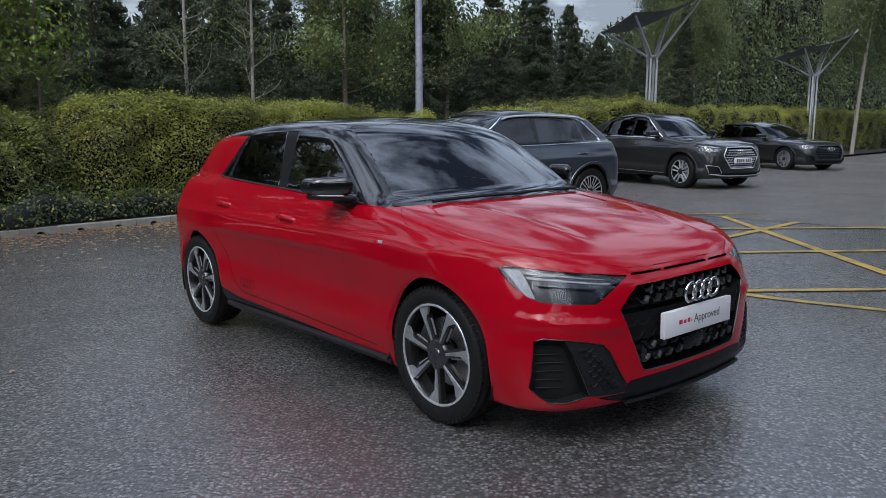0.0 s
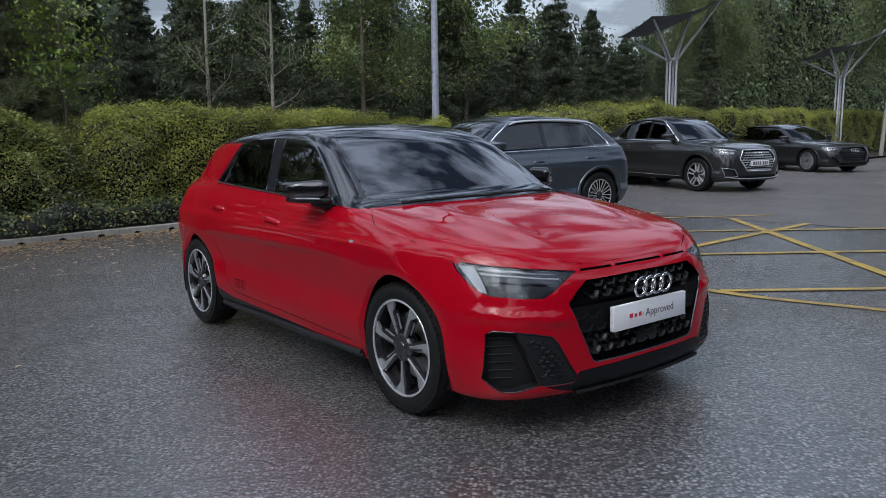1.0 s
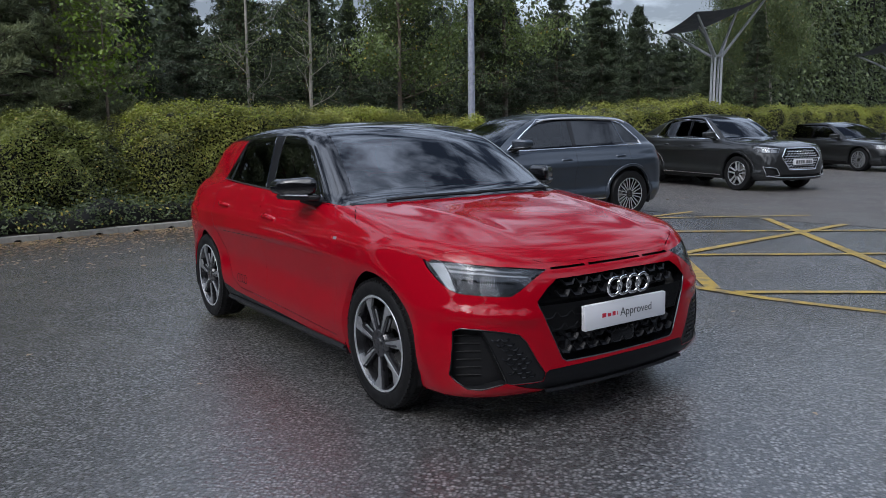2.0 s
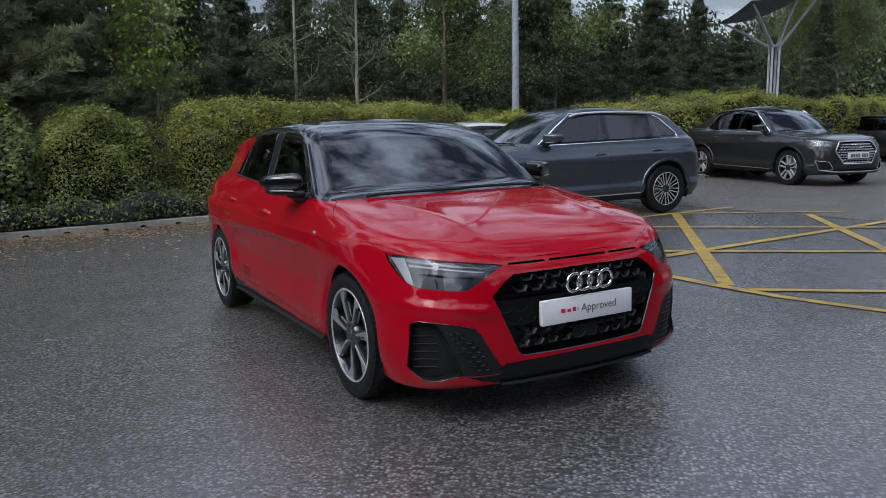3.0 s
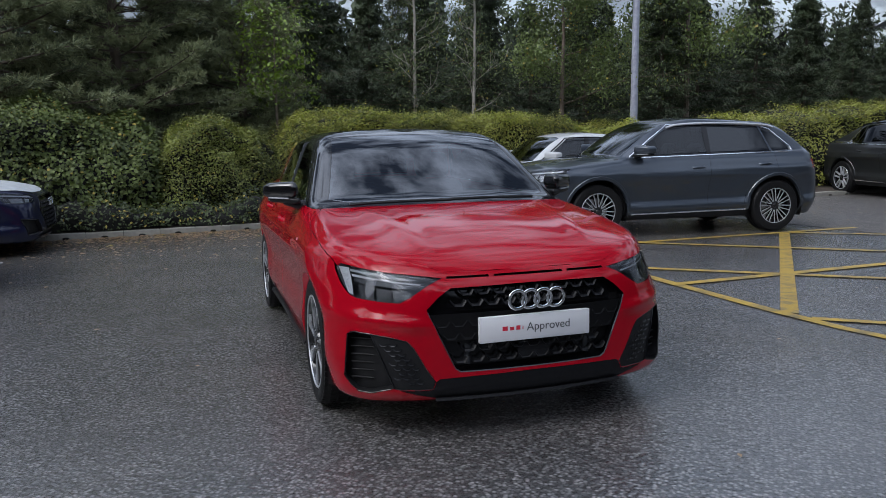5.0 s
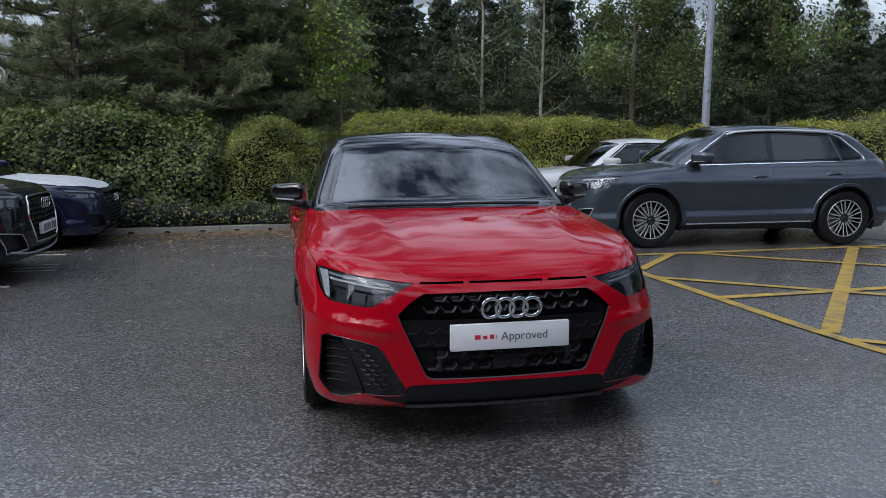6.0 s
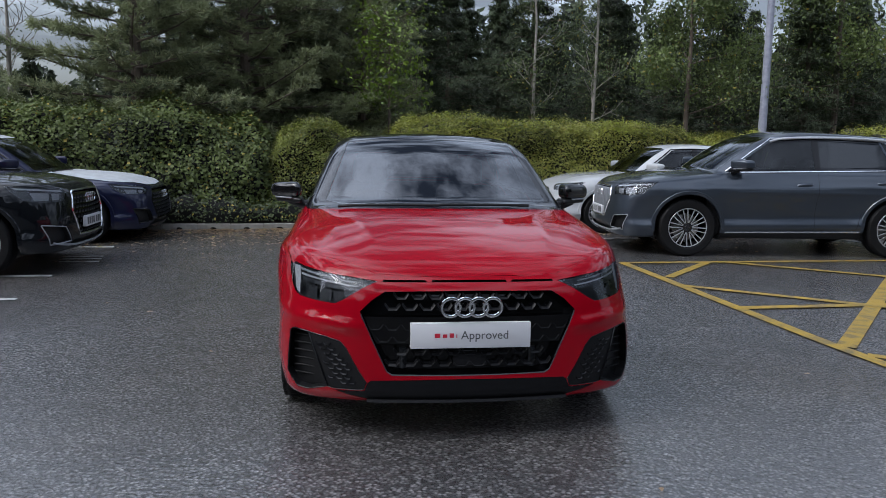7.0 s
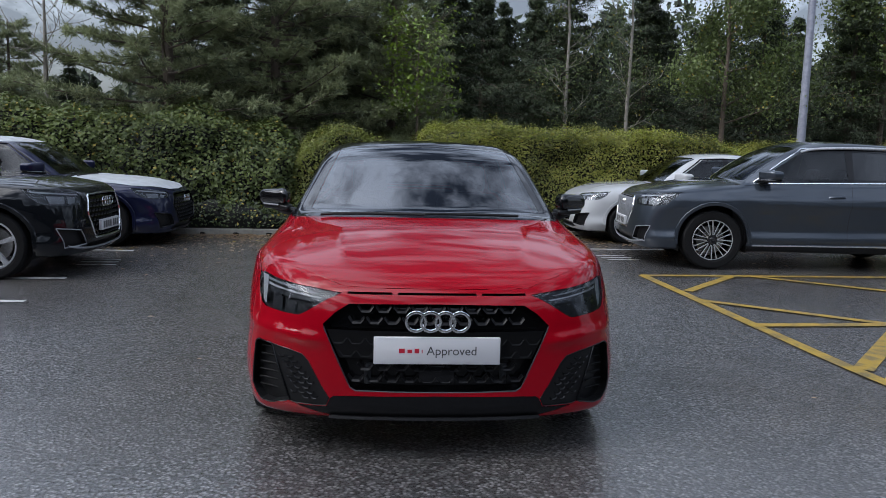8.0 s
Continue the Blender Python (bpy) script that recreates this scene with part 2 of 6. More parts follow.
M["ivy"] = leafy("ivy_leaf", (0.016, 0.027, 0.007), (0.104, 0.134, 0.030), 0.03, 0.3, 0.6)
M["conifer"] = leafy("conifer_needles", (0.002, 0.004, 0.002), (0.048, 0.067, 0.027), 0, 0.2, 0.65)
M["pine"] = leafy("pine_needles", (0.050, 0.066, 0.032), (0.265, 0.290, 0.155), 0.0, 0.35, 0.65)
M["broad"] = leafy("broad_leaf", (0.015, 0.027, 0.008), (0.140, 0.182, 0.055), 0.02)
M["far_leaf"] = leafy("far_leaf", (0.012, 0.022, 0.007), (0.105, 0.135, 0.050), 0)
M["lime_leaf"] = leafy("lime_leaf", (0.07, 0.12, 0.012), (0.16, 0.23, 0.025), 0)
M["birch"] = leafy("birch_leaf", (0.026, 0.042, 0.014), (0.135, 0.170, 0.066), 0.03)
M["soil"] = plain("soil", (0.040, 0.030, 0.022), 0.95, grain=14, bump=0.8)
M["dead_leaf"] = leafy("fallen_leaf", (0.11, 0.065, 0.035), (0.25, 0.175, 0.10), 0.04)

# ---- geometry helpers ----
def curve(*pts):
    """A smooth line through (x, value) pairs, flat beyond its ends."""
    a = np.array(sorted(pts), float)
    x, v = a[:, 0], a[:, 1]
    s = np.diff(v) / np.diff(x)
    m = np.concatenate(([s[0]], 0.5 * (s[:-1] + s[1:]), [s[-1]]))
    for i in range(1, len(x) - 1):
        if s[i - 1] * s[i] <= 0:
            m[i] = 0.0

    def f(q):
        q = np.asarray(q, float)
        c = np.clip(q, x[0], x[-1])
        i = np.clip(np.searchsorted(x, c, side="right") - 1, 0, len(x) - 2)
        h = x[i + 1] - x[i]
        t = (c - x[i]) / h
        return (v[i] * (1 + 2 * t) * (1 - t) ** 2 + h * m[i] * t * (1 - t) ** 2 + v[i + 1] * t * t * (3 - 2 * t) + h * m[i + 1] * t * t * (t - 1))

    return f


def soft(line, a, b, sigma=0.08):
    """The same line with its changes of curvature evened out."""
    xs = np.arange(a - 0.5, b + 0.5, 0.02)
    k = np.exp(-0.5 * (np.arange(-20, 21) * 0.02 / sigma) ** 2)
    v = np.convolve(np.pad(line(xs), 20, mode="edge"), k / k.sum(), mode="valid")
    return curve(*zip(xs[::2], v[::2]))


def smax(a, b, k):
    h = np.maximum(k - np.abs(a - b), 0) / k
    return np.maximum(a, b) + h * h * k * 0.25


def smin(a, b, k):
    return -smax(-a, -b, k)


def step(a, b, v):
    t = np.clip((np.asarray(v, float) - a) / (b - a), 0, 1)
    return t * t * (3 - 2 * t)


def mesh_of(name, verts, faces, material, smooth=True):
    me = bpy.data.meshes.new(name)
    me.from_pydata([tuple(v) for v in verts], [], [tuple(int(i) for i in f) for f in faces])
    if smooth:
        me.polygons.foreach_set("use_smooth", [True] * len(me.polygons))
    me.materials.append(material)
    me.update()
    return me


def part(name, bm, material, parent, label="", smooth=True):
    """Link a bmesh as one mesh object under a thing or a part."""
    bmesh.ops.recalc_face_normals(bm, faces=bm.faces)
    me = bpy.data.meshes.new(name)
    bm.to_mesh(me)
    bm.free()
    if smooth:
        me.polygons.foreach_set("use_smooth", [True] * len(me.polygons))
        me.set_sharp_from_angle(angle=radians(38))
    me.materials.append(material)
    ob = new(name, me)
    if parent is not None:
        ob.parent = parent
    return tagged(ob, label)


def part_mesh(name, me, parent, label=""):
    ob = new(name, me)
    if parent is not None:
        ob.parent = parent
    return tagged(ob, label)


def add_box(bm, lo, hi, bevel=0.0, m=None, segs=2):
    r = bmesh.ops.create_cube(bm, size=1.0)
    c, s = (Vector(lo) + Vector(hi)) / 2, Vector(hi) - Vector(lo)
    for v in r["verts"]:
        v.co = Vector((v.co.x * s.x, v.co.y * s.y, v.co.z * s.z)) + c
    vs = r["verts"]
    if bevel:
        es = list({e for v in vs for e in v.link_edges})
        q = bmesh.ops.bevel(bm, geom=es, offset=bevel, segments=segs, profile=0.5, affect="EDGES")
        vs = list({v for f in q["faces"] for v in f.verts} | {v for v in vs if v.is_valid})
    if m is not None:
        bmesh.ops.transform(bm, matrix=m, verts=vs)
    return vs


def add_tube(bm, pts, radii, sides=10, caps=True):
    """A tapered tube along points."""
    rings = []
    n = len(pts)
    for i, p in enumerate(pts):
        p = Vector(p)
        d = (Vector(pts[min(i + 1, n - 1)]) - Vector(pts[max(i - 1, 0)])).normalized()
        up = Vector((0, 0, 1)) if abs(d.z) < 0.9 else Vector((1, 0, 0))
        a = d.cross(up).normalized()
        b = d.cross(a)
        r = radii[i] if isinstance(radii, (list, tuple)) else radii
        rings.append([bm.verts.new(p + (a * math.cos(q) + b * math.sin(q)) * r) for q in (math.tau * j / sides for j in range(sides))])
    for u, w in zip(rings, rings[1:]):
        for j in range(sides):
            bm.faces.new((u[j], u[(j + 1) % sides], w[(j + 1) % sides], w[j]))
    if caps:
        bm.faces.new(rings[0])
        bm.faces.new(rings[-1])
    return bm


def add_lathe(bm, profile, segs=48, m=None, closed=False):
    """Turn (radius, y) pairs about the y axis."""
    rings = []
    for k in range(segs):
        a = math.tau * k / segs
        rings.append([bm.verts.new((r * math.cos(a), y, r * math.sin(a))) for r, y in profile])
    n = len(profile)
    for k in range(segs):
        u, w = rings[k], rings[(k + 1) % segs]
        for j in range(n if closed else n - 1):
            bm.faces.new((u[j], u[(j + 1) % n], w[(j + 1) % n], w[j]))
    if m is not None:
        bmesh.ops.transform(bm, matrix=m, verts=[v for r in rings for v in r])
    return bm


def add_prism(bm, poly, depth, m=None, bevel=0.0):
    """A flat outline in x and z, given depth along y from 0 to -depth."""
    a = [bm.verts.new((x, 0, z)) for x, z in poly]
    b = [bm.verts.new((x, -depth, z)) for x, z in poly]
    n = len(poly)
    fs = [bm.faces.new(a), bm.faces.new(b[::-1])]
    fs += [bm.faces.new((a[i], b[i], b[(i + 1) % n], a[(i + 1) % n])) for i in range(n)]
    vs = a + b
    if bevel:
        q = bmesh.ops.bevel(bm, geom=list({e for f in fs[:1] for e in f.edges}), offset=bevel, segments=2, profile=0.5, affect="EDGES")
        vs = list({v for f in q["faces"] for v in f.verts} | {v for v in vs if v.is_valid})
    if m is not None:
        bmesh.ops.transform(bm, matrix=m, verts=vs)
    return vs


def thing(name, m, label, category, group="", kind=""):
    ob = new(name)
    ob.empty_display_size = 0.2
    ob.matrix_world = m
    return tagged(ob, label, category, group, kind)


def surface_net(f, lo, hi, h):
    """The zero surface of a field as an even quad mesh."""
    ax = [np.arange(a, b + h, h) for a, b in zip(lo, hi)]
    X, Y, Z = np.meshgrid(*ax, indexing="ij")
    F = f(X, Y, Z)
    S = F < 0
    n = [len(a) - 1 for a in ax]
    acc, cnt = np.zeros((*n, 3)), np.zeros(n)
    for d in range(3):
        for o in ((0, 0), (0, 1), (1, 0), (1, 1)):
            o0 = list(o)
            o0.insert(d, 0)
            o1 = list(o)
            o1.insert(d, 1)
            s0 = tuple(slice(k, k + m) for k, m in zip(o0, n))
            s1 = tuple(slice(k, k + m) for k, m in zip(o1, n))
            hit = S[s0] != S[s1]
            t = np.where(hit, F[s0] / np.where(hit, F[s0] - F[s1], 1), 0)
            for c, G in enumerate((X, Y, Z)):
                acc[..., c] += np.where(hit, G[s0] + t * (G[s1] - G[s0]), 0)
            cnt += hit
    on = cnt > 0
    ids = np.full(n, -1)
    ids[on] = np.arange(on.sum())
    V = acc[on] / cnt[on][:, None]
    quads = []
    for d in range(3):
        e, g = [k for k in range(3) if k != d]
        sl0, sl1 = [slice(1, m) for m in n], [slice(1, m) for m in n]
        sl0[d], sl1[d] = slice(0, n[d]), slice(1, n[d] + 1)
        a, b = S[tuple(sl0)], S[tuple(sl1)]
        hit = np.argwhere(a != b)
        base = hit + np.array([0 if k == d else 1 for k in range(3)])
        q = []
        for oe, og in ((1, 1), (0, 1), (0, 0), (1, 0)):
            c = base.copy()
            c[:, e] -= oe
            c[:, g] -= og
            q.append(ids[c[:, 0], c[:, 1], c[:, 2]])
        q = np.stack(q, 1)
        inside = a[tuple(hit.T)]
        flip = inside if d != 1 else ~inside
        q[~flip] = q[~flip][:, ::-1]
        quads.append(q)
    Q = np.concatenate(quads)
    for _ in range(4):
        g = gradient(f, V)
        V = V - (f(V[:, 0], V[:, 1], V[:, 2]) / np.maximum((g * g).sum(1), 0.05))[:, None] * g
    return V, Q


def gradient(f, V, e=0.0015):
    g = np.zeros_like(V)
    for c in range(3):
        d = np.zeros(3)
        d[c] = e
        a, b = V + d, V - d
        g[:, c] = (f(a[:, 0], a[:, 1], a[:, 2]) - f(b[:, 0], b[:, 1], b[:, 2])) / (2 * e)
    return g


def inside(poly, x, y):
    r = False
    n = len(poly)
    for i in range(n):
        (x0, y0), (x1, y1) = poly[i], poly[i - 1]
        if (y0 > y) != (y1 > y) and x < (x1 - x0) * (y - y0) / (y1 - y0) + x0:
            r = not r
    return r


class Shell:
    """A closed skin that can be cut along outlines into panels."""

    def __init__(self, f, lo, hi, h):
        self.f, self.h = f, h
        V, Q = surface_net(f, lo, hi, h)
        self.bm = bmesh.new()
        vs = [self.bm.verts.new(v) for v in V]
        for q in Q:
            try:
                self.bm.faces.new([vs[i] for i in q])
            except ValueError:
                pass
        self.bm.normal_update()
        self.tree = BVHTree.FromBMesh(self.bm)
        self.scan()

    def scan(self):
        self.spot = {f: tuple(f.calc_center_median()) for f in self.bm.faces}

    def drop(self, faces):
        for f in faces:
            self.spot.pop(f, None)
        bmesh.ops.delete(self.bm, geom=list(faces), context="FACES")

    def cut(self, poly, u, v, test):
        """Cut along an outline seen against the plane of u and v; give back the faces inside."""
        u, v = Vector(u), Vector(v)
        pad = self.h * 2.5
        px, py = [p[0] for p in poly], [p[1] for p in poly]
        box = (min(px) - pad, max(px) + pad, min(py) - pad, max(py) + pad)
        (ux, uy, uz), (vx, vy, vz) = u, v
        spots = {}
        b0, b1, b2, b3 = box
        for f, (cx, cy, cz) in self.spot.items():
            a = cx * ux + cy * uy + cz * uz
            if b0 < a < b1:
                b = cx * vx + cy * vy + cz * vz
                if b2 < b < b3 and test(Vector((cx, cy, cz)), f.normal):
                    spots[f] = (a, b)
        n = len(poly)
        lim = (self.h * 1.6) ** 2
        for i in range(n):
            (ax, ay), (bx, by) = poly[i], poly[(i + 1) % n]
            dx, dy = bx - ax, by - ay
            ll = dx * dx + dy * dy
            if ll < 1e-9:
                continue
            near = []
            for f, (x, y) in spots.items():
                t = ((x - ax) * dx + (y - ay) * dy) / ll
                t = 0.0 if t < 0 else 1.0 if t > 1 else t
                if (ax + dx * t - x) ** 2 + (ay + dy * t - y) ** 2 < lim:
                    near.append(f)
            if not near:
                continue
            es, vs = {e for f in near for e in f.edges}, {w for f in near for w in f.verts}
            no = (u * dy - v * dx).normalized()
            for f in near:
                del spots[f]
                self.spot.pop(f, None)
            r = bmesh.ops.bisect_plane(self.bm, geom=near + list(es) + list(vs), dist=self.h * 0.04, plane_co=u * ax + v * ay, plane_no=no)
            for g in r["geom"]:
                if isinstance(g, bmesh.types.BMFace):
                    c = g.calc_center_median()
                    spots[g] = (c.dot(u), c.dot(v))
                    self.spot[g] = tuple(c)
        got = [f for f, (a, b) in spots.items() if inside(poly, a, b)]
        return got

    def take(self, faces, remove=True):
        """Lift faces off into a mesh of their own."""
        nb = bmesh.new()
        made = {}
        for f in faces:
            for w in f.verts:
                if w not in made:
                    made[w] = nb.verts.new(w.co)
            nb.faces.new([made[w] for w in f.verts])
        if remove:
            self.drop(faces)
        nb.normal_update()
        return nb

    def panel(self, name, bm, material, parent, label="", gap=0.0035, sink=0.012, offset=0.0):
        """Finish a piece of the skin: shut-line round it, true curvature in its shading."""
        if gap and bm.faces:
            bmesh.ops.inset_region(bm, faces=bm.faces[:], thickness=gap, depth=0, use_boundary=True, use_even_offset=False)
            bm.normal_update()
            for w in bm.verts:
                if w.is_boundary:
                    w.co -= w.normal * sink
        bm.normal_update()
        me = bpy.data.meshes.new(name)
        bm.to_mesh(me)
        bm.free()
        n = len(me.vertices)
        V = np.zeros(n * 3)
        me.vertices.foreach_get("co", V)
        V = V.reshape(-1, 3)
        if n:
            g = gradient(self.f, V)
            g /= np.maximum(np.linalg.norm(g, axis=1), 1e-6)[:, None]
            if offset:
                me.vertices.foreach_set("co", (V + g * offset).ravel())
            me.polygons.foreach_set("use_smooth", [True] * len(me.polygons))
            me.normals_split_custom_set_from_vertices([tuple(q) for q in g])
        me.materials.append(material)
        me.update()
        return part_mesh(name, me, parent, label)

# ---- cars ----
Spec = collections.namedtuple("Spec", """base tyre rim tyre_w track arch wide tall floor flare soft plan lift inset nose na nb tail ta tb hood crown crown4
    screen wbow hatch hbow belt beltz tum roof rcrown windows screen_poly rear_poly roof_poly roof_label doors bonnet film ridge""")


def car_field(s):
    (wx0, wz0), (wx1, wz1) = s.screen
    wl = math.hypot(wx1 - wx0, wz1 - wz0)
    wn = ((wz1 - wz0) / wl, (wx0 - wx1) / wl)
    (hx0, hz0), (hx1, hz1) = s.hatch
    hl = math.hypot(hx1 - hx0, hz1 - hz0)
    hn = (-(hz0 - hz1) / hl, (hx0 - hx1) / hl)

    def f(x, y, z):
        ay = np.sqrt(y * y + 1e-6)
        fl = 0
        for xw in (0.0, -s.base):
            r = np.sqrt((x - xw) ** 2 + (z - s.tyre) ** 2 + 1e-6)
            fl = fl + s.flare * np.exp(-(((r - s.arch - 0.02) / 0.10) ** 2)) * step(0.1, 0.45, z)
        side = ay - (s.plan(x) - s.inset(z - s.lift(x)) + fl)
        nose = (x - (s.nose(z) - s.na * ay ** 2 - s.nb(z) * (ay / s.wide) ** 6)) * 0.8
        tail = ((s.tail(z) + s.ta * ay ** 2 + s.tb * (ay / s.wide) ** 6) - x) * 0.85
        top = z - (s.hood(x) - s.crown(x) * (ay / s.wide) ** 2 - s.crown4(x) * (ay / s.wide) ** 5)
        nose = nose - s.ridge * np.exp(-(((z - 0.515 - 0.10 * (ay - 0.5)) / 0.028) ** 2)) * step(0.40, 0.55, ay)
        top = top - 0.0045 * np.exp(-(((ay - 0.47 + 0.14 * x) / 0.055) ** 2)) * step(-0.5, -0.1, x) * (1 - step(0.35, 0.62, x))
        low = smax(side, nose, 0.10)
        low = smax(low, tail, 0.10)
        low = smax(low, top, s.soft)
        low = smax(low, s.floor - z, 0.03)
        ws = (x - wx0) * wn[0] + (z - wz0) * wn[1] + s.wbow * ay ** 2 + 0.10 * (((x - wx0) * -wn[1] + (z - wz0) * wn[0] - wl / 2) ** 2 - wl * wl / 4)
        ht = (x - hx0) * hn[0] + (z - hz0) * hn[1] + s.hbow * ay ** 2
        gs = (ay - (s.belt(x) - s.tum * (z - s.beltz))) / math.sqrt(1 + s.tum ** 2)
        rf = z - (s.roof(x) - s.rcrown * ay ** 2)
        up = smax(gs, ws, 0.07)
        up = smax(up, ht, 0.07)
        up = smax(up, rf, 0.10)
        up = smax(up, tail + 0.01, 0.06)
        up = smax(up, s.beltz - 0.25 - z, 0.03)
        return smin(low, up, 0.035)

    return f


def wheel(parent, x, y, s, style, name="wheel"):
    """Tyre, rim, spokes, brake disc; the outer face looks towards the outside of the car."""
    R, r, w = s.tyre, s.rim, s.tyre_w
    side = 1 if y > 0 else -1
    hub = new(name)
    hub.parent = parent
    hub.matrix_basis = pose(x, y, R, 0, 0, 0 if side > 0 else 180)
    h = w / 2
    bm = bmesh.new()
    add_lathe(bm, [(r - 0.01, -h * 0.9), (r + 0.012, -h), (R - 0.03, -h), (R - 0.012, -h * 0.86), (R, -h * 0.66), (R, -h * 0.3), (R - 0.006, -h * 0.28), (R - 0.006, -h * 0.22), (R, -h * 0.2), (R, h * 0.2), (R - 0.006, h * 0.22), (R - 0.006, h * 0.28), (R, h * 0.3), (R, h * 0.66), (R - 0.012, h * 0.86), (R - 0.026, h * 0.98), (r + 0.03, h), (r + 0.012, h * 0.98), (r - 0.004, h * 0.88)], 64)
    part("tyre", bm, M["rubber"], hub)
    if style == "seven":
        bm = bmesh.new()
        for k in range(64):
            for y0, y1, lean in ((h * 0.70, h * 0.93, 0.0), (h * 0.32, h * 0.62, 0.02), (-h * 0.18, h * 0.18, 0.03)):
                drop = 0.016 if y0 > h * 0.65 else 0.0
                add_box(bm, (-0.0105, y0, R - 0.012 - drop), (0.0105, y1, R + 0.0015 - drop * 0.55), 0.0, Matrix.Rotation(math.tau * k / 64 + lean, 4, "Y"))
        tagged(part("tread", bm, M["rubber"], hub), kind="stuff")
    bm = bmesh.new()
    add_lathe(bm, [(r + 0.004, h * 0.90), (r + 0.002, h * 0.95), (r - 0.008, h * 0.93), (r - 0.016, h * 0.80), (r - 0.03, h * 0.4), (r - 0.035, -h * 0.9), (r + 0.004, -h * 0.95)], 64)
    part("rim", bm, M["alloy_dark"] if style != "plain" else M["alloy"], hub)
    bm = bmesh.new()
    add_lathe(bm, [(r - 0.003, h * 0.935), (r - 0.005, h * 0.955), (r - 0.013, h * 0.95), (r - 0.014, h * 0.90)], 64)
    part("rim_edge", bm, M["alloy"], hub, "machined silver rim edge")
    face = h * 0.84
    dark, n, double = {"seven": (True, 7, False), "ten": (True, 10, True), "five": (False, 5, True), "plain": (False, 5, False)}[style]
    bm = bmesh.new()
    bm2 = bmesh.new()
    rr = r - 0.012
    for k in range(n):
        a = math.tau * (k + 0.25) / n
        turn = Matrix.Rotation(-a, 4, "Y") @ Matrix.Translation((0, face, 0))
        arms = ((0.0, 0.0),) if not double else ((-0.10, 1), (0.10, -1)) if n == 10 else ((-0.17, 1), (0.17, -1))
        for off, lean in arms:
            w0, w1 = (0.017, 0.026) if not double else ((0.008, 0.010) if n == 10 else (0.011, 0.016))
            o0, o1 = off * 0.15, off * (rr * 1.25 if n == 10 else rr * 1.2)
            add_prism(bm, [(0.05, o0 - w0), (0.05, o0 + w0), (rr, o1 + w1), (rr, o1 - w1)], 0.030, turn, 0.004)
            if style == "seven":
                add_prism(bm2, [(0.066, -0.004), (0.066, 0.005), (rr - 0.055, 0.010), (rr - 0.022, 0.046), (rr + 0.002, 0.054), (rr + 0.002, -0.012), (rr - 0.020, -0.013)], 0.012, turn @ Matrix.Translation((0, 0.005, 0)), 0.002)
                add_prism(bm2, [(0.085, 0.019), (0.085, 0.0245), (rr - 0.070, 0.032), (rr - 0.060, 0.024)], 0.006, turn @ Matrix.Translation((0, -0.010, 0)), 0.001)
            else:
                add_prism(bm2, [(0.06, o0 - w0 * 0.7), (0.06, o0 + w0 * 0.7), (rr - 0.004, o1 + w1 * 0.75), (rr - 0.004, o1 - w1 * 0.75)], 0.006, turn @ Matrix.Translation((0, 0.003, 0)), 0.001)
    part("spoke_core", bm, M["alloy_dark"] if dark else M["alloy"], hub)
    part("spoke_face", bm2, M["alloy_face"] if style == "seven" else M["alloy"], hub, "machined silver spoke faces")
    bm = bmesh.new()
    add_lathe(bm, [(0.0, face + 0.004), (0.026, face + 0.006), (0.030, face + 0.002), (0.062, face + 0.0), (0.072, face - 0.012), (0.074, face - 0.05)], 40)
    for k in range(5):
        a = math.tau * k / 5
        add_lathe(bm, [(0.0, 0.004), (0.008, 0.004), (0.009, 0.0)], 10, Matrix.Translation((0.048 * math.cos(a), face, 0.048 * math.sin(a))))
    part("hub_cap", bm, M["alloy_dark"], hub)
    bm = bmesh.new()
    add_lathe(bm, [(0.06, 0.01), (r * 0.68, 0.01), (r * 0.68, -0.012), (0.06, -0.012)], 40, closed=True)
    part("brake_disc", bm, M["steel"], hub)
    bm = bmesh.new()
    arc = [0.15 + 0.9 * i / 8 for i in range(9)]
    outer, inner = [(r * 0.74 * math.cos(q), r * 0.74 * math.sin(q)) for q in arc], [(r * 0.48 * math.cos(q), r * 0.48 * math.sin(q)) for q in arc[::-1]]
    add_prism(bm, outer + inner, 0.06, Matrix.Translation((0, 0.045, 0)), 0.006)
    part("brake_caliper", bm, M["lamp_dark"], hub, "grey brake caliper")
    return hub


def ring_badge(parent, m, r, gap, tube=0.006, material=None, name="badge"):
    """Four linked rings."""
    bm = bmesh.new()
    for k in range(4):
        prof = [(r + tube * math.cos(q), tube * 0.8 * math.sin(q)) for q in (math.tau * j / 8 for j in range(8))]
        add_lathe(bm, prof, 40, m @ Matrix.Translation(((k - 1.5) * gap, 0, 0)), closed=True)
    return part(name, bm, material or M["chrome"], parent, "four bright linked rings")


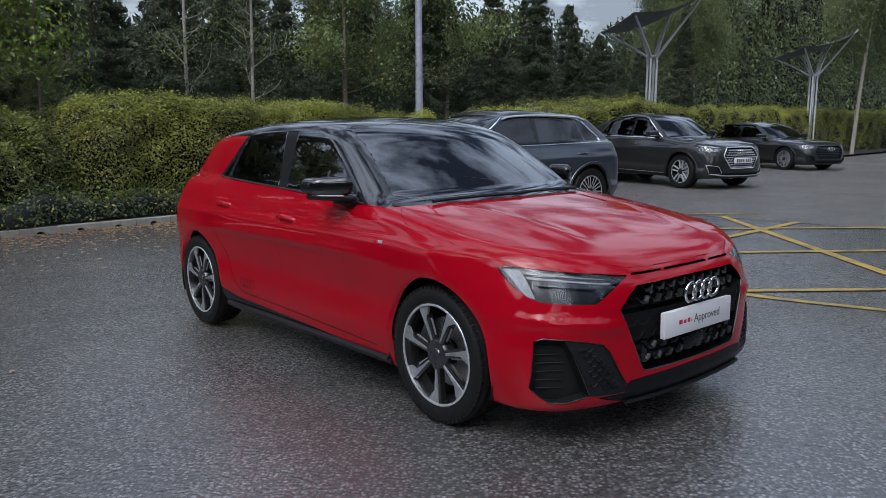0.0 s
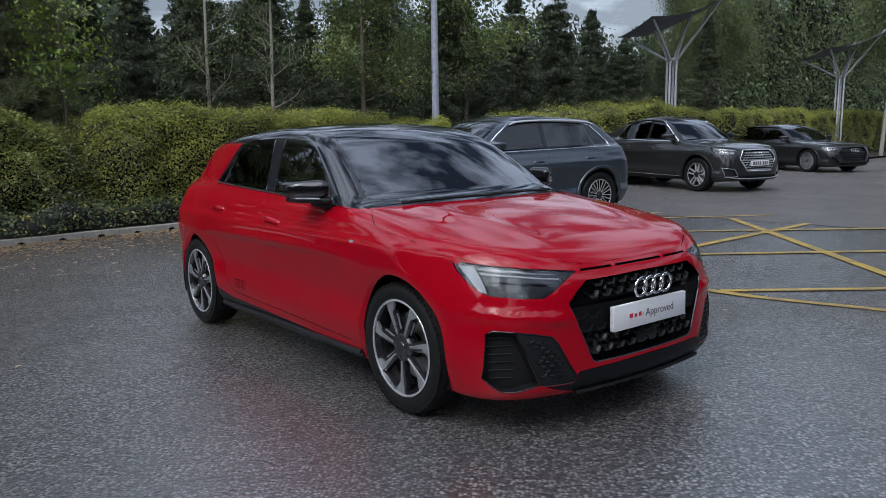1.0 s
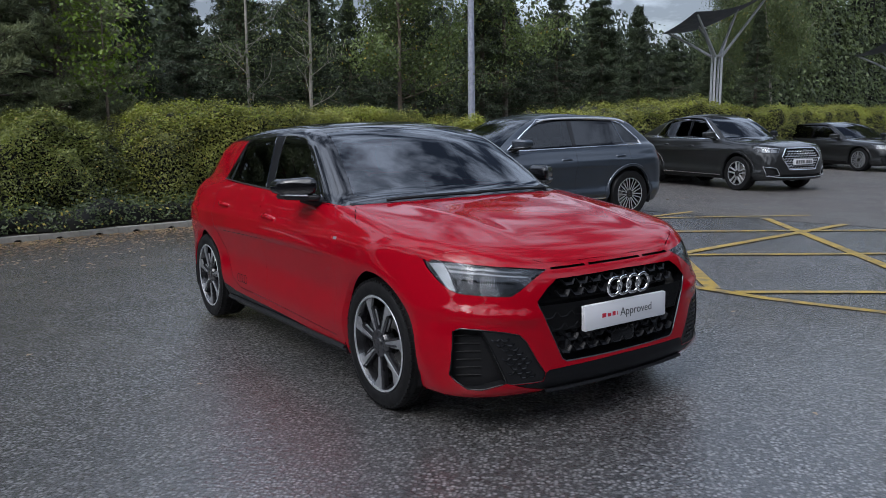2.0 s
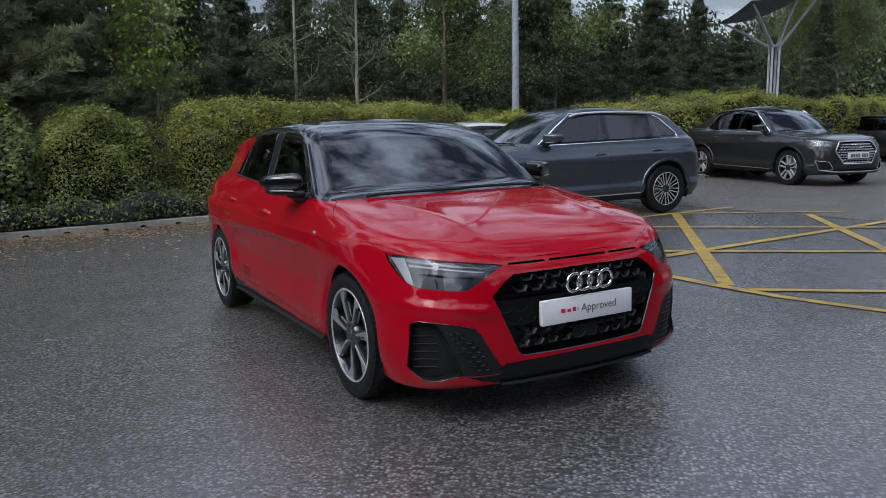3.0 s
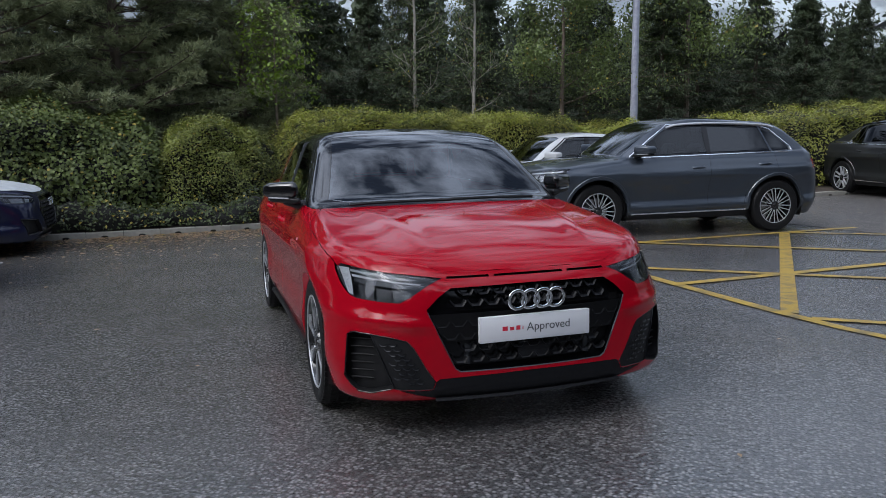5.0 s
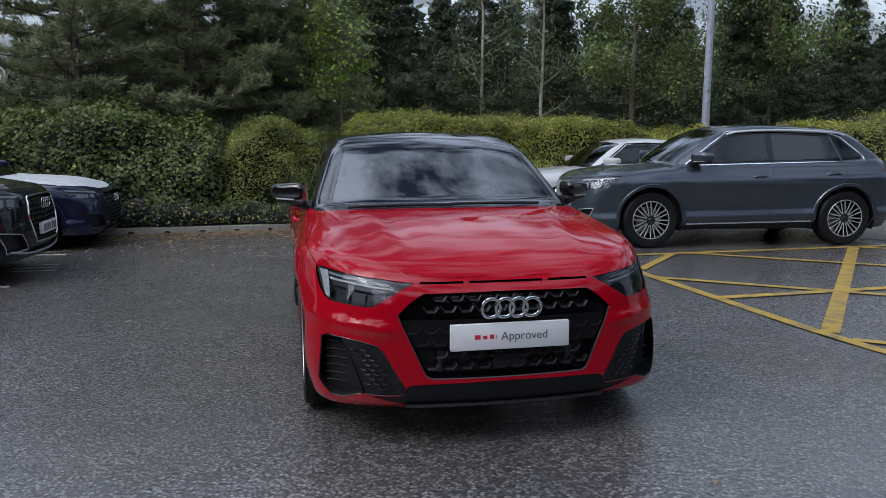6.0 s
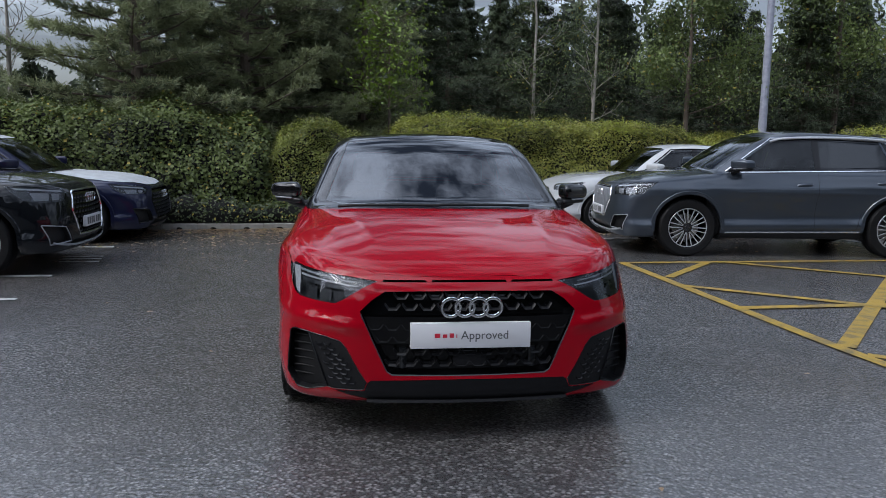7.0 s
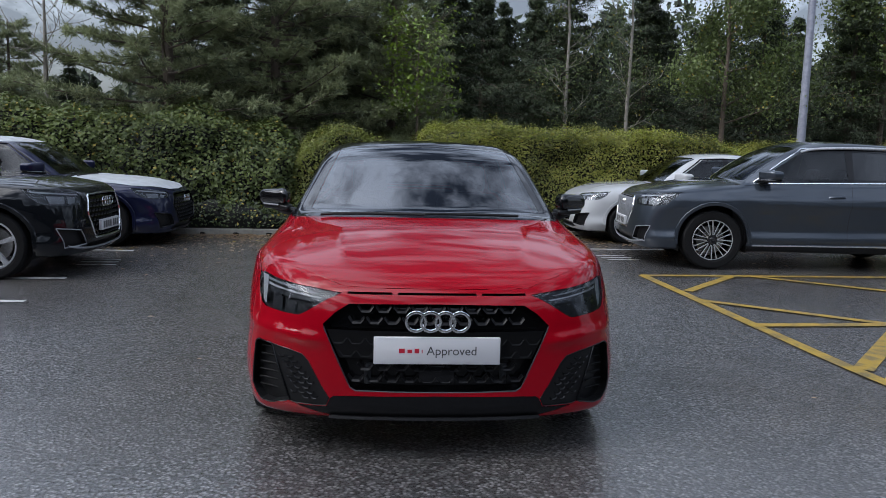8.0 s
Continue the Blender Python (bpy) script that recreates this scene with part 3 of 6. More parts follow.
def car_base(name, s, m, paintwork, label, cell, style, roof=None, group="parked cars"):
    """Skin, wheel arches, glass, doors, bonnet and wheels; gives back the car and its skin for the rest."""
    car = thing(name, m, label, "car", group)
    f = car_field(s)
    sh = Shell(f, (-s.base - 1.2, -s.wide - 0.08, s.floor - 0.08), (1.15, s.wide + 0.08, s.tall + 0.08), cell)
    X, Y, Z = (1, 0, 0), (0, 1, 0), (0, 0, 1)
    # wheel arches
    for xw in (0.0, -s.base):
        ring = [(xw + s.arch * math.cos(a), s.tyre + s.arch * math.sin(a)) for a in (math.tau * j / 44 for j in range(44))]
        got = sh.cut(ring, X, Z, lambda c, n: abs(c.y) > 0.45)
        sh.drop(got)
        for sy in (-1, 1):
            bm = bmesh.new()
            yo, yi = s.plan(xw) - 0.03, 0.45
            a0, a1, k = -0.35, math.pi + 0.35, 22
            ra = s.arch + 0.012
            rows = [[bm.verts.new((xw + rad * math.cos(q), sy * yy, s.tyre + rad * math.sin(q))) for rad, yy in ((ra - 0.004, float(yo)), (ra, float(yo) - 0.02), (ra, yi), (0.05, yi))] for q in (a0 + (a1 - a0) * j / k for j in range(k + 1))]
            for u, w in zip(rows, rows[1:]):
                for j in range(3):
                    bm.faces.new((u[j], u[j + 1], w[j + 1], w[j]))
            part("wheel_arch_liner", bm, M["plastic"], car)
    # lip turned in round the arch openings and the floor
    r = bmesh.ops.extrude_edge_only(sh.bm, edges=[e for e in sh.bm.edges if e.is_boundary])
    for g in r["geom"]:
        if isinstance(g, bmesh.types.BMVert):
            g.co.y -= math.copysign(0.035, g.co.y)
    sh.bm.normal_update()
    sh.scan()
    # glass
    for nm, poly, mat in s.windows:
        for sy in (-1, 1):
            got = sh.cut(poly, X, Z, lambda c, n: c.y * sy > 0.3 and n.y * sy > 0.45)
            sh.panel(nm, sh.take(got), M[mat], car, "", 0.004, 0.006)
    got = sh.cut(s.screen_poly, Y, Z, lambda c, n: c.x > s.screen[1][0] - 0.25 and n.x > 0.25 and c.z > s.beltz - 0.12)
    sh.panel("windscreen", sh.take(got), M["screen"], car, "", 0.004, 0.006)
    got = sh.cut(s.rear_poly, Y, Z, lambda c, n: c.x < s.screen[1][0] - 0.6 and n.x < -0.2)
    sh.panel("rear_window", sh.take(got), M["dark_glass"], car, "", 0.004, 0.006)
    # roof and pillars
    if roof is not None:
        got = sh.cut(s.roof_poly, X, Z, lambda c, n: True)
        sh.panel("roof", sh.take(got), roof, car, s.roof_label, 0.002, 0.003)
    # doors and bonnet
    for poly in s.doors:
        for sy in (-1, 1):
            got = sh.cut(poly, X, Z, lambda c, n: c.y * sy > 0.4 and n.y * sy > 0.15)
            sh.panel("door", sh.take(got), paintwork, car)
    got = sh.cut(s.bonnet, X, Y, lambda c, n: n.z > 0.12 and c.x > s.screen[0][0] - 0.25 and c.z < s.beltz + 0.06)
    sh.panel("bonnet", sh.take(got), s.film or paintwork, car, "matt white protective film" if s.film else "")
    for xw in (0.0, -s.base):
        for sy in (-1, 1):
            wheel(car, xw, sy * (s.track - s.tyre_w / 2), s, style)
    return car, sh


def mirrored(half):
    """Close an outline by its mirror image in y."""
    return half + [(a, -b) for a, b in half[-2:0:-1]]


def paired(half):
    """Close a front outline by its mirror image in its first coordinate."""
    return half + [(-a, b) for a, b in half[::-1] if abs(a) > 1e-6]


A1 = Spec(
    base=2.563, tyre=0.314, rim=0.235, tyre_w=0.215, track=0.850, arch=0.352, wide=0.865, tall=1.41, floor=0.172, flare=0.012, soft=0.07,
    plan=curve((0.8, 0.845), (0.3, 0.862), (-0.2, 0.866), (-1.3, 0.862), (-2.4, 0.868), (-3.0, 0.84), (-3.3, 0.80)),
    lift=curve((0.8, 0.0), (-3.2, 0.05)),
    inset=curve((0.17, 0.052), (0.24, 0.036), (0.34, 0.022), (0.48, 0.030), (0.60, 0.014), (0.69, 0.001), (0.755, 0.001), (0.785, 0.010), (0.81, 0.026), (0.88, 0.056), (0.96, 0.105), (1.1, 0.18)),
    nose=curve((0.16, 0.735), (0.24, 0.775), (0.36, 0.775), (0.5, 0.772), (0.60, 0.765), (0.70, 0.735), (0.78, 0.70), (0.95, 0.6)),
    na=0.17, nb=curve((0.2, 0.20), (0.47, 0.24), (0.60, 0.34), (0.74, 0.46), (0.9, 0.55)),
    tail=curve((0.2, -3.12), (0.35, -3.20), (0.6, -3.23), (0.85, -3.17), (1.0, -3.10)), ta=0.10, tb=0.16,
    hood=curve((0.85, 0.64), (0.74, 0.715), (0.68, 0.755), (0.55, 0.81), (0.35, 0.865), (0.1, 0.915), (-0.2, 0.955), (-0.5, 0.985), (-0.8, 1.0), (-2.2, 1.035), (-3.1, 1.04)),
    crown=curve((0.8, 0.0), (0.4, 0.035), (-0.3, 0.03), (-0.8, 0.0)), crown4=curve((0.8, 0.02), (0.3, 0.06), (-0.3, 0.05), (-0.9, 0.02)),
    screen=((-0.385, 0.968), (-1.02, 1.365)), wbow=0.17, hatch=((-2.80, 1.335), (-3.17, 0.93)), hbow=0.10,
    belt=curve((-0.3, 0.735), (-0.6, 0.762), (-1.4, 0.772), (-2.2, 0.760), (-2.8, 0.705), (-3.2, 0.64)), beltz=0.96, tum=0.42,
    roof=curve((-0.8, 1.35), (-1.1, 1.385), (-1.6, 1.41), (-2.2, 1.392), (-2.85, 1.33), (-3.1, 1.29)), rcrown=0.10,
    windows=[
        ("front_window", [(-0.70, 0.972), (-1.0, 1.205), (-1.17, 1.288), (-1.32, 1.314), (-1.50, 1.322), (-1.425, 1.003)], "side_glass"),
        ("rear_side_window", [(-1.535, 1.006), (-1.645, 1.320), (-1.95, 1.315), (-2.15, 1.302), (-2.24, 1.030)], "dark_glass"),
        ("quarter_light", [(-2.26, 1.034), (-2.19, 1.24), (-2.38, 1.04)], "dark_glass"),
        ("door_pillar", [(-1.430, 1.003), (-1.505, 1.322), (-1.640, 1.320), (-1.530, 1.006)], "satin"),
    ],
    screen_poly=[(-0.655, 0.985), (-0.50, 0.962), (0.0, 0.955), (0.50, 0.962), (0.655, 0.985), (0.53, 1.325), (0.40, 1.343), (0.0, 1.353), (-0.40, 1.343), (-0.53, 1.325)],
    rear_poly=[(-0.50, 1.05), (0.50, 1.05), (0.44, 1.29), (-0.44, 1.29)],
    roof_poly=[(-0.2, 0.962), (-0.47, 0.938), (-0.64, 0.952), (-1.3, 0.985), (-2.41, 1.036), (-2.17, 1.300), (-2.50, 1.305), (-2.75, 1.295), (-3.2, 1.27), (-3.2, 1.5), (-0.2, 1.5)], roof_label="gloss black contrast roof and pillars",
    doors=[
        [(-0.52, 0.938), (-0.66, 0.947), (-1.3, 0.979), (-1.50, 0.990), (-1.47, 0.90), (-1.41, 0.78), (-1.385, 0.60), (-1.40, 0.30), (-0.45, 0.265), (-0.405, 0.55), (-0.41, 0.86)],
        [(-1.512, 0.992), (-2.36, 1.028), (-2.37, 0.93), (-2.30, 0.74), (-2.12, 0.55), (-2.02, 0.38), (-1.90, 0.315), (-1.41, 0.30), (-1.396, 0.60), (-1.421, 0.78), (-1.481, 0.90)],
    ],
    bonnet=mirrored([(0.700, 0.0), (0.692, 0.25), (0.672, 0.395), (0.60, 0.52), (0.48, 0.672), (0.36, 0.782), (0.25, 0.806), (0.161, 0.817), (0.007, 0.819), (-0.15, 0.815), (-0.241, 0.804), (-0.31, 0.772), (-0.375, 0.728), (-0.47, 0.705), (-0.41, 0.45), (-0.375, 0.0)]),
    film=None, ridge=0.012,
)


A1 = A1._replace(hood=soft(A1.hood, -3.1, 0.85, 0.085), crown=soft(A1.crown, -0.9, 0.8, 0.2), crown4=soft(A1.crown4, -0.9, 0.8, 0.2), plan=soft(A1.plan, -3.3, 0.8, 0.1), roof=soft(A1.roof, -3.1, -0.8, 0.1))


def reach(sh, p, d, far=2.4):
    """Where the skin lies from p along d."""
    hit = sh.tree.ray_cast(Vector(p), Vector(d).normalized(), far)
    return hit[0] if hit[0] is not None else Vector(p) + Vector(d) * 0.5


def on_front(sh, y, z):
    return reach(sh, (1.3, y, z), (-1, 0, 0))


def on_side(sh, x, z, sy):
    return reach(sh, (x, 1.3 * sy, z), (0, -sy, 0))


def recess(sh, faces, vec, name, material, parent, label=""):
    """Sink a piece of the skin by vec, with walls round it."""
    nb = sh.take(faces)
    if not nb.faces:
        nb.free()
        return None
    old = nb.faces[:]
    r = bmesh.ops.extrude_face_region(nb, geom=old)
    for g in r["geom"]:
        if isinstance(g, bmesh.types.BMVert):
            g.co += Vector(vec)
    old = [f for f in old if f.is_valid]
    if old:
        bmesh.ops.delete(nb, geom=old, context="FACES_ONLY")
    return part(name, nb, material, parent, label)


def front_cut(sh, poly, xmin=0.25):
    return sh.cut(poly, (0, 1, 0), (0, 0, 1), lambda c, n: c.x > xmin and n.x > 0.12)


def headlamp(car, sh, sy, outline, guides, aim=(0.8, 0.6), depth=0.05):
    """A lamp that wraps round the corner: clear lens, dark housing behind, light guides."""
    u, w = (-aim[1], aim[0] * sy, 0), (0, 0, 1)
    d = Vector((aim[0], aim[1] * sy, 0))

    def test(c, n):
        return c.x > -0.1 and c.y * sy > 0.1 and n.dot(d) > 0.2

    lamp = new("headlight")
    lamp.parent = car
    tagged(lamp, "clear headlight with bright guide strips")
    for nm, g, mat, sink in guides:
        got = sh.cut(g, u, w, test)
        nb = sh.take(got, False)
        sh.panel(nm, nb, M[mat], lamp, "", 0, 0, sink)
    got = sh.cut(outline, u, w, test)
    sh.panel("housing", sh.take(got, False), M["lamp_black"], lamp, "", 0.012, -0.04, -depth)
    nb = sh.take(got)
    sh.panel("lens", nb, M["clear"], lamp, "", 0.003, 0.006)
    return lamp


def honeycomb(bm, sh, poly, rows, pitch, hgt, thick, out, shift=0.0, off=-0.03):
    """Rows of open hexagon halves on the front, within an outline."""
    ys = [p[0] for p in poly]
    for k, z in enumerate(rows):
        for j in range(int(min(ys) / pitch) - 2, int(max(ys) / pitch) + 3):
            y = (j + 0.5 * (k % 2)) * pitch + shift
            pts = [(y - pitch * 0.46, z + hgt), (y - pitch * 0.24, z), (y + pitch * 0.24, z), (y + pitch * 0.46, z + hgt)]
            if not all(inside(poly, a, b) for a, b in pts):
                continue
            for (a, b), (c, d) in zip(pts, pts[1:]):
                L = math.hypot(c - a, d - b)
                ny, nz = -(d - b) / L * thick, (c - a) / L * thick
                x0, x1 = on_front(sh, a, b).x + off, on_front(sh, c, d).x + off
                v = [bm.verts.new(q) for q in ((x0, a, b), (x1, c, d), (x1, c + ny, d + nz), (x0, a + ny, b + nz), (x0 + out, a, b - thick * 0.4), (x1 + out, c, d - thick * 0.4), (x1 + out * 0.7, c + ny * 0.7, d + nz * 0.7), (x0 + out * 0.7, a + ny * 0.7, b + nz * 0.7))]
                for q in ((4, 5, 6, 7), (0, 1, 5, 4), (3, 2, 6, 7), (1, 2, 6, 5), (0, 3, 7, 4)):
                    bm.faces.new([v[i] for i in q])


def strip(bm, pts, width, height):
    """A flat bar along points that lie on the skin (with their normals)."""
    rows = []
    for i, (p, n) in enumerate(pts):
        d = (pts[min(i + 1, len(pts) - 1)][0] - pts[max(i - 1, 0)][0]).normalized()
        s = n.cross(d).normalized() * width / 2
        rows.append([bm.verts.new(p - s - n * 0.003), bm.verts.new(p - s * 0.7 + n * height), bm.verts.new(p + s * 0.7 + n * height), bm.verts.new(p + s - n * 0.003)])
    for a, b in zip(rows, rows[1:]):
        for j in range(3):
            bm.faces.new((a[j], a[j + 1], b[j + 1], b[j]))
    bm.faces.new(rows[0])
    bm.faces.new(rows[-1])


def normal_at(sh, p):
    n = sh.tree.find_nearest(p)[1]
    return n if n is not None else Vector((0, 0, 1))


def side_strip(car, sh, name, line, sy, width, height, material, label=""):
    """A trim strip on the flank through (x, z) points."""
    bm = bmesh.new()
    fine = []
    for (x0, z0), (x1, z1) in zip(line, line[1:]):
        k = max(1, int(math.hypot(x1 - x0, z1 - z0) / 0.06))
        fine += [(x0 + (x1 - x0) * i / k, z0 + (z1 - z0) * i / k) for i in range(k)]
    fine.append(line[-1])
    pts = []
    for x, z in fine:
        p = on_side(sh, x, z, sy)
        pts.append((p, normal_at(sh, p)))
    strip(bm, pts, width, height)
    return part(name, bm, material, car, label)


def door_handle(car, sh, x, z, sy, material, long=0.20):
    """A grip that stands off the door, with its cup."""
    p = on_side(sh, x, z, sy)
    n = normal_at(sh, p)
    t = Vector((0.998, 0, -0.06))
    t = (t - n * t.dot(n)).normalized()
    b = n.cross(t)
    m = Matrix.Translation(p) @ Matrix((t, n, b)).transposed().to_4x4()
    bm = bmesh.new()
    path = [(-long / 2, -0.006, 0), (-long * 0.42, 0.010, 0), (-long * 0.2, 0.017, 0), (long * 0.15, 0.017, 0), (long * 0.42, 0.010, 0), (long / 2, -0.006, 0)]
    rings = []
    for a, o, _ in path:
        rings.append([bm.verts.new(m @ Vector((a, o + 0.007 * math.cos(q), 0.0145 * math.sin(q)))) for q in (math.tau * j / 10 for j in range(10))])
    for u, w in zip(rings, rings[1:]):
        for j in range(10):
            bm.faces.new((u[j], u[(j + 1) % 10], w[(j + 1) % 10], w[j]))
    h = part("door_handle", bm, material, car)
    bm = bmesh.new()
    add_lathe(bm, [(0.0, 0.0016), (0.030, 0.0016), (0.036, 0.001)], 20, m @ Matrix.Translation((0.01, 0.0, -0.004)) @ Matrix.Diagonal((1.9, 1, 0.72, 1)))
    part("cup", bm, M["plastic_gloss"] if material == M["black_car"] else material, h)


def rounded(lo, hi, r, warp=None, cell=0.012):
    """A soft block as a mesh, bent by warp."""
    c, h = [(a + b) / 2 for a, b in zip(lo, hi)], [(b - a) / 2 for a, b in zip(lo, hi)]

    def f(x, y, z):
        q = [np.maximum(np.abs(v - cc) - hh + r, 0) for v, cc, hh in zip((x, y, z), c, h)]
        ins = np.maximum(np.maximum(np.abs(x - c[0]) - h[0], np.abs(y - c[1]) - h[1]), np.abs(z - c[2]) - h[2]) + r
        return np.sqrt(q[0] ** 2 + q[1] ** 2 + q[2] ** 2 + 1e-12) + np.minimum(ins, 0) - r

    V, Q = surface_net(f, [a - cell * 2 for a in lo], [b + cell * 2 for b in hi], cell)
    if warp is not None:
        V = warp(V)
    return V, Q


def door_mirror(car, sy, at, size, material, lower):
    """Housing with lower shell, turn lamp, glass and foot. at: where its foot meets the door."""
    X, Y, Z = at
    L, W, H = size
    mr = new("door_mirror")
    mr.parent = car

    def warp(V):
        V = V.copy()
        t = np.clip((V[:, 1] - Y - 0.03) / W, 0, 1)
        V[:, 0] = X - 0.02 + (V[:, 0] - X) * (1 - 0.35 * t) - 0.07 * t - 0.03 * t * t
        V[:, 2] = Z + (V[:, 2] - Z) * (1 - 0.20 * t) + 0.012 * t
        V[:, 1] *= sy
        return V

    V, Q = rounded((X - L * 0.55, Y + 0.03, Z + 0.022), (X + L * 0.45, Y + 0.03 + W, Z + H), 0.042, warp)
    part_mesh("housing", mesh_of("housing", V, Q if sy < 0 else Q[:, ::-1], material), mr)
    V, Q = rounded((X - L * 0.53, Y + 0.02, Z - 0.006), (X + L * 0.40, Y + W, Z + 0.026), 0.015, warp)
    part_mesh("lower_shell", mesh_of("lower_shell", V, Q, lower), mr)
    V, Q = rounded((X - L * 0.02, Y + W * 0.45, Z + 0.018), (X + L * 0.462, Y + W * 1.02, Z + 0.028), 0.005, warp, 0.005)
    part_mesh("turn_lamp", mesh_of("turn_lamp", V, Q, M["lamp_grey"]), mr)
    V, Q = rounded((X - L * 0.56, Y + 0.045, Z + 0.034), (X - L * 0.545, Y + W + 0.005, Z + H - 0.014), 0.007, warp)
    part_mesh("mirror_glass", mesh_of("mirror_glass", V, Q, M["chrome"]), mr)
    bm = bmesh.new()
    add_tube(bm, [(X + 0.005, sy * (Y - 0.05), Z - 0.022), (X + 0.0, sy * (Y + 0.03), Z - 0.012), (X - 0.03, sy * (Y + 0.10), Z + 0.01)], [0.034, 0.026, 0.022], 12)
    part("foot", bm, lower, mr)
    return mr


def seat(car, x, y, wide=0.46):
    st = new("seat")
    st.parent = car

    def back(V):
        V = V.copy()
        V[:, 0] -= (V[:, 2] - 0.5) * 0.32
        return V

    V, Q = rounded((x - 0.25, y - wide / 2, 0.36), (x + 0.27, y + wide / 2, 0.52), 0.07, None, 0.03)
    part_mesh("cushion", mesh_of("cushion", V, Q, M["trim"]), st)
    V, Q = rounded((x - 0.28, y - wide / 2, 0.46), (x - 0.14, y + wide / 2, 1.04), 0.065, back, 0.03)
    part_mesh("backrest", mesh_of("backrest", V, Q, M["trim"]), st)
    if wide < 0.8:
        V, Q = rounded((x - 0.26, y - 0.13, 1.05), (x - 0.15, y + 0.13, 1.24), 0.05, back, 0.025)
        part_mesh("headrest", mesh_of("headrest", V, Q, M["trim"]), st)


def cabin(car, s):
    """Seats, dashboard, steering wheel, door cards and headlining seen through the glass."""
    x0, x1 = s.screen[0][0] - 0.02, s.hatch[1][0] + 0.25
    bz = s.beltz
    hw = float(s.belt(-1.3)) - 0.06
    V, Q = rounded((x0 - 0.42, -hw + 0.02, bz - 0.28), (x0 - 0.02, hw - 0.02, bz - 0.01), 0.07, None, 0.035)
    part_mesh("dashboard", mesh_of("dashboard", V, Q, M["trim"]), car)
    bm = bmesh.new()
    for sy in (-1, 1):
        add_box(bm, (x1, sy * hw - 0.02, 0.3), (x0, sy * hw + 0.02, bz - 0.01), 0.015)
    add_box(bm, (x1, -hw, 0.27), (x0, hw, 0.31), 0.01)
    add_box(bm, (x1 - 0.04, -hw, 0.3), (x1, hw, bz - 0.02), 0.01)
    part("door_cards", bm, M["trim"], car)
    xs, ys = np.linspace(s.screen[1][0] - 0.12, s.hatch[0][0] + 0.12, 14), np.linspace(-1, 1, 11)
    V = [(x, t * (hw - s.tum * (s.tall - bz) + 0.02), float(s.roof(x)) - 0.055 - s.rcrown * (0.55 * t) ** 2) for x in xs for t in ys]
    F = [(i * 11 + j, i * 11 + j + 1, (i + 1) * 11 + j + 1, (i + 1) * 11 + j) for i in range(13) for j in range(10)]
    part_mesh("headlining", mesh_of("headlining", V, F, M["trim"]), car)
    for y in (-0.36, 0.36):
        seat(car, x0 - 1.02, y)
    seat(car, x0 - 1.85, 0.0, 1.15)
    bm = bmesh.new()
    m = pose(x0 - 0.50, -0.36, bz - 0.07, 0, 0, 90) @ pose(0, 0, 0, 24, 0, 0)
    prof = [(0.175 + 0.014 * math.cos(q), 0.014 * math.sin(q)) for q in (math.tau * j / 8 for j in range(8))]
    add_lathe(bm, prof, 36, m, True)
    add_lathe(bm, [(0.0, 0.02), (0.05, 0.018), (0.06, -0.02)], 16, m)
    for a in (0, math.pi, math.pi * 1.5):
        add_tube(bm, [m @ Vector((0.04 * math.cos(a), 0, 0.04 * math.sin(a))), m @ Vector((0.17 * math.cos(a), 0, 0.17 * math.sin(a)))], 0.012, 8)
    part("steering_wheel", bm, M["trim"], car)
    V, Q = rounded((s.screen[1][0] - 0.03, -0.11, s.screen[1][1] - 0.16), (s.screen[1][0], 0.11, s.screen[1][1] - 0.09), 0.015, None, 0.012)
    part_mesh("inside_mirror", mesh_of("inside_mirror", V, Q, M["trim"]), car)


def words(parent, text, size, m, material, name="lettering"):
    cu = bpy.data.curves.new(name, "FONT")
    cu.body, cu.size, cu.extrude, cu.align_x, cu.align_y = text, size, 0.0006, "LEFT", "CENTER"
    tmp = new("tmp", cu)
    me = bpy.data.meshes.new_from_object(tmp)
    bpy.data.objects.remove(tmp)
    bpy.data.curves.remove(cu)
    me.transform(m)
    me.materials.append(material)
    return part_mesh(name, me, parent)


def wiper(car, sh, y0, y1, xr):
    bm = bmesh.new()
    pts = []
    for k in range(9):
        y = y0 + (y1 - y0) * k / 8
        p = reach(sh, (xr + 0.30 - abs(y) * 0.10, y, 1.6), (-0.35, 0, -0.93), 2.0)
        pts.append(p + Vector((0.01, 0, 0.014)))
    add_tube(bm, pts, 0.009, 6)
    part("wiper", bm, M["plastic"], car)


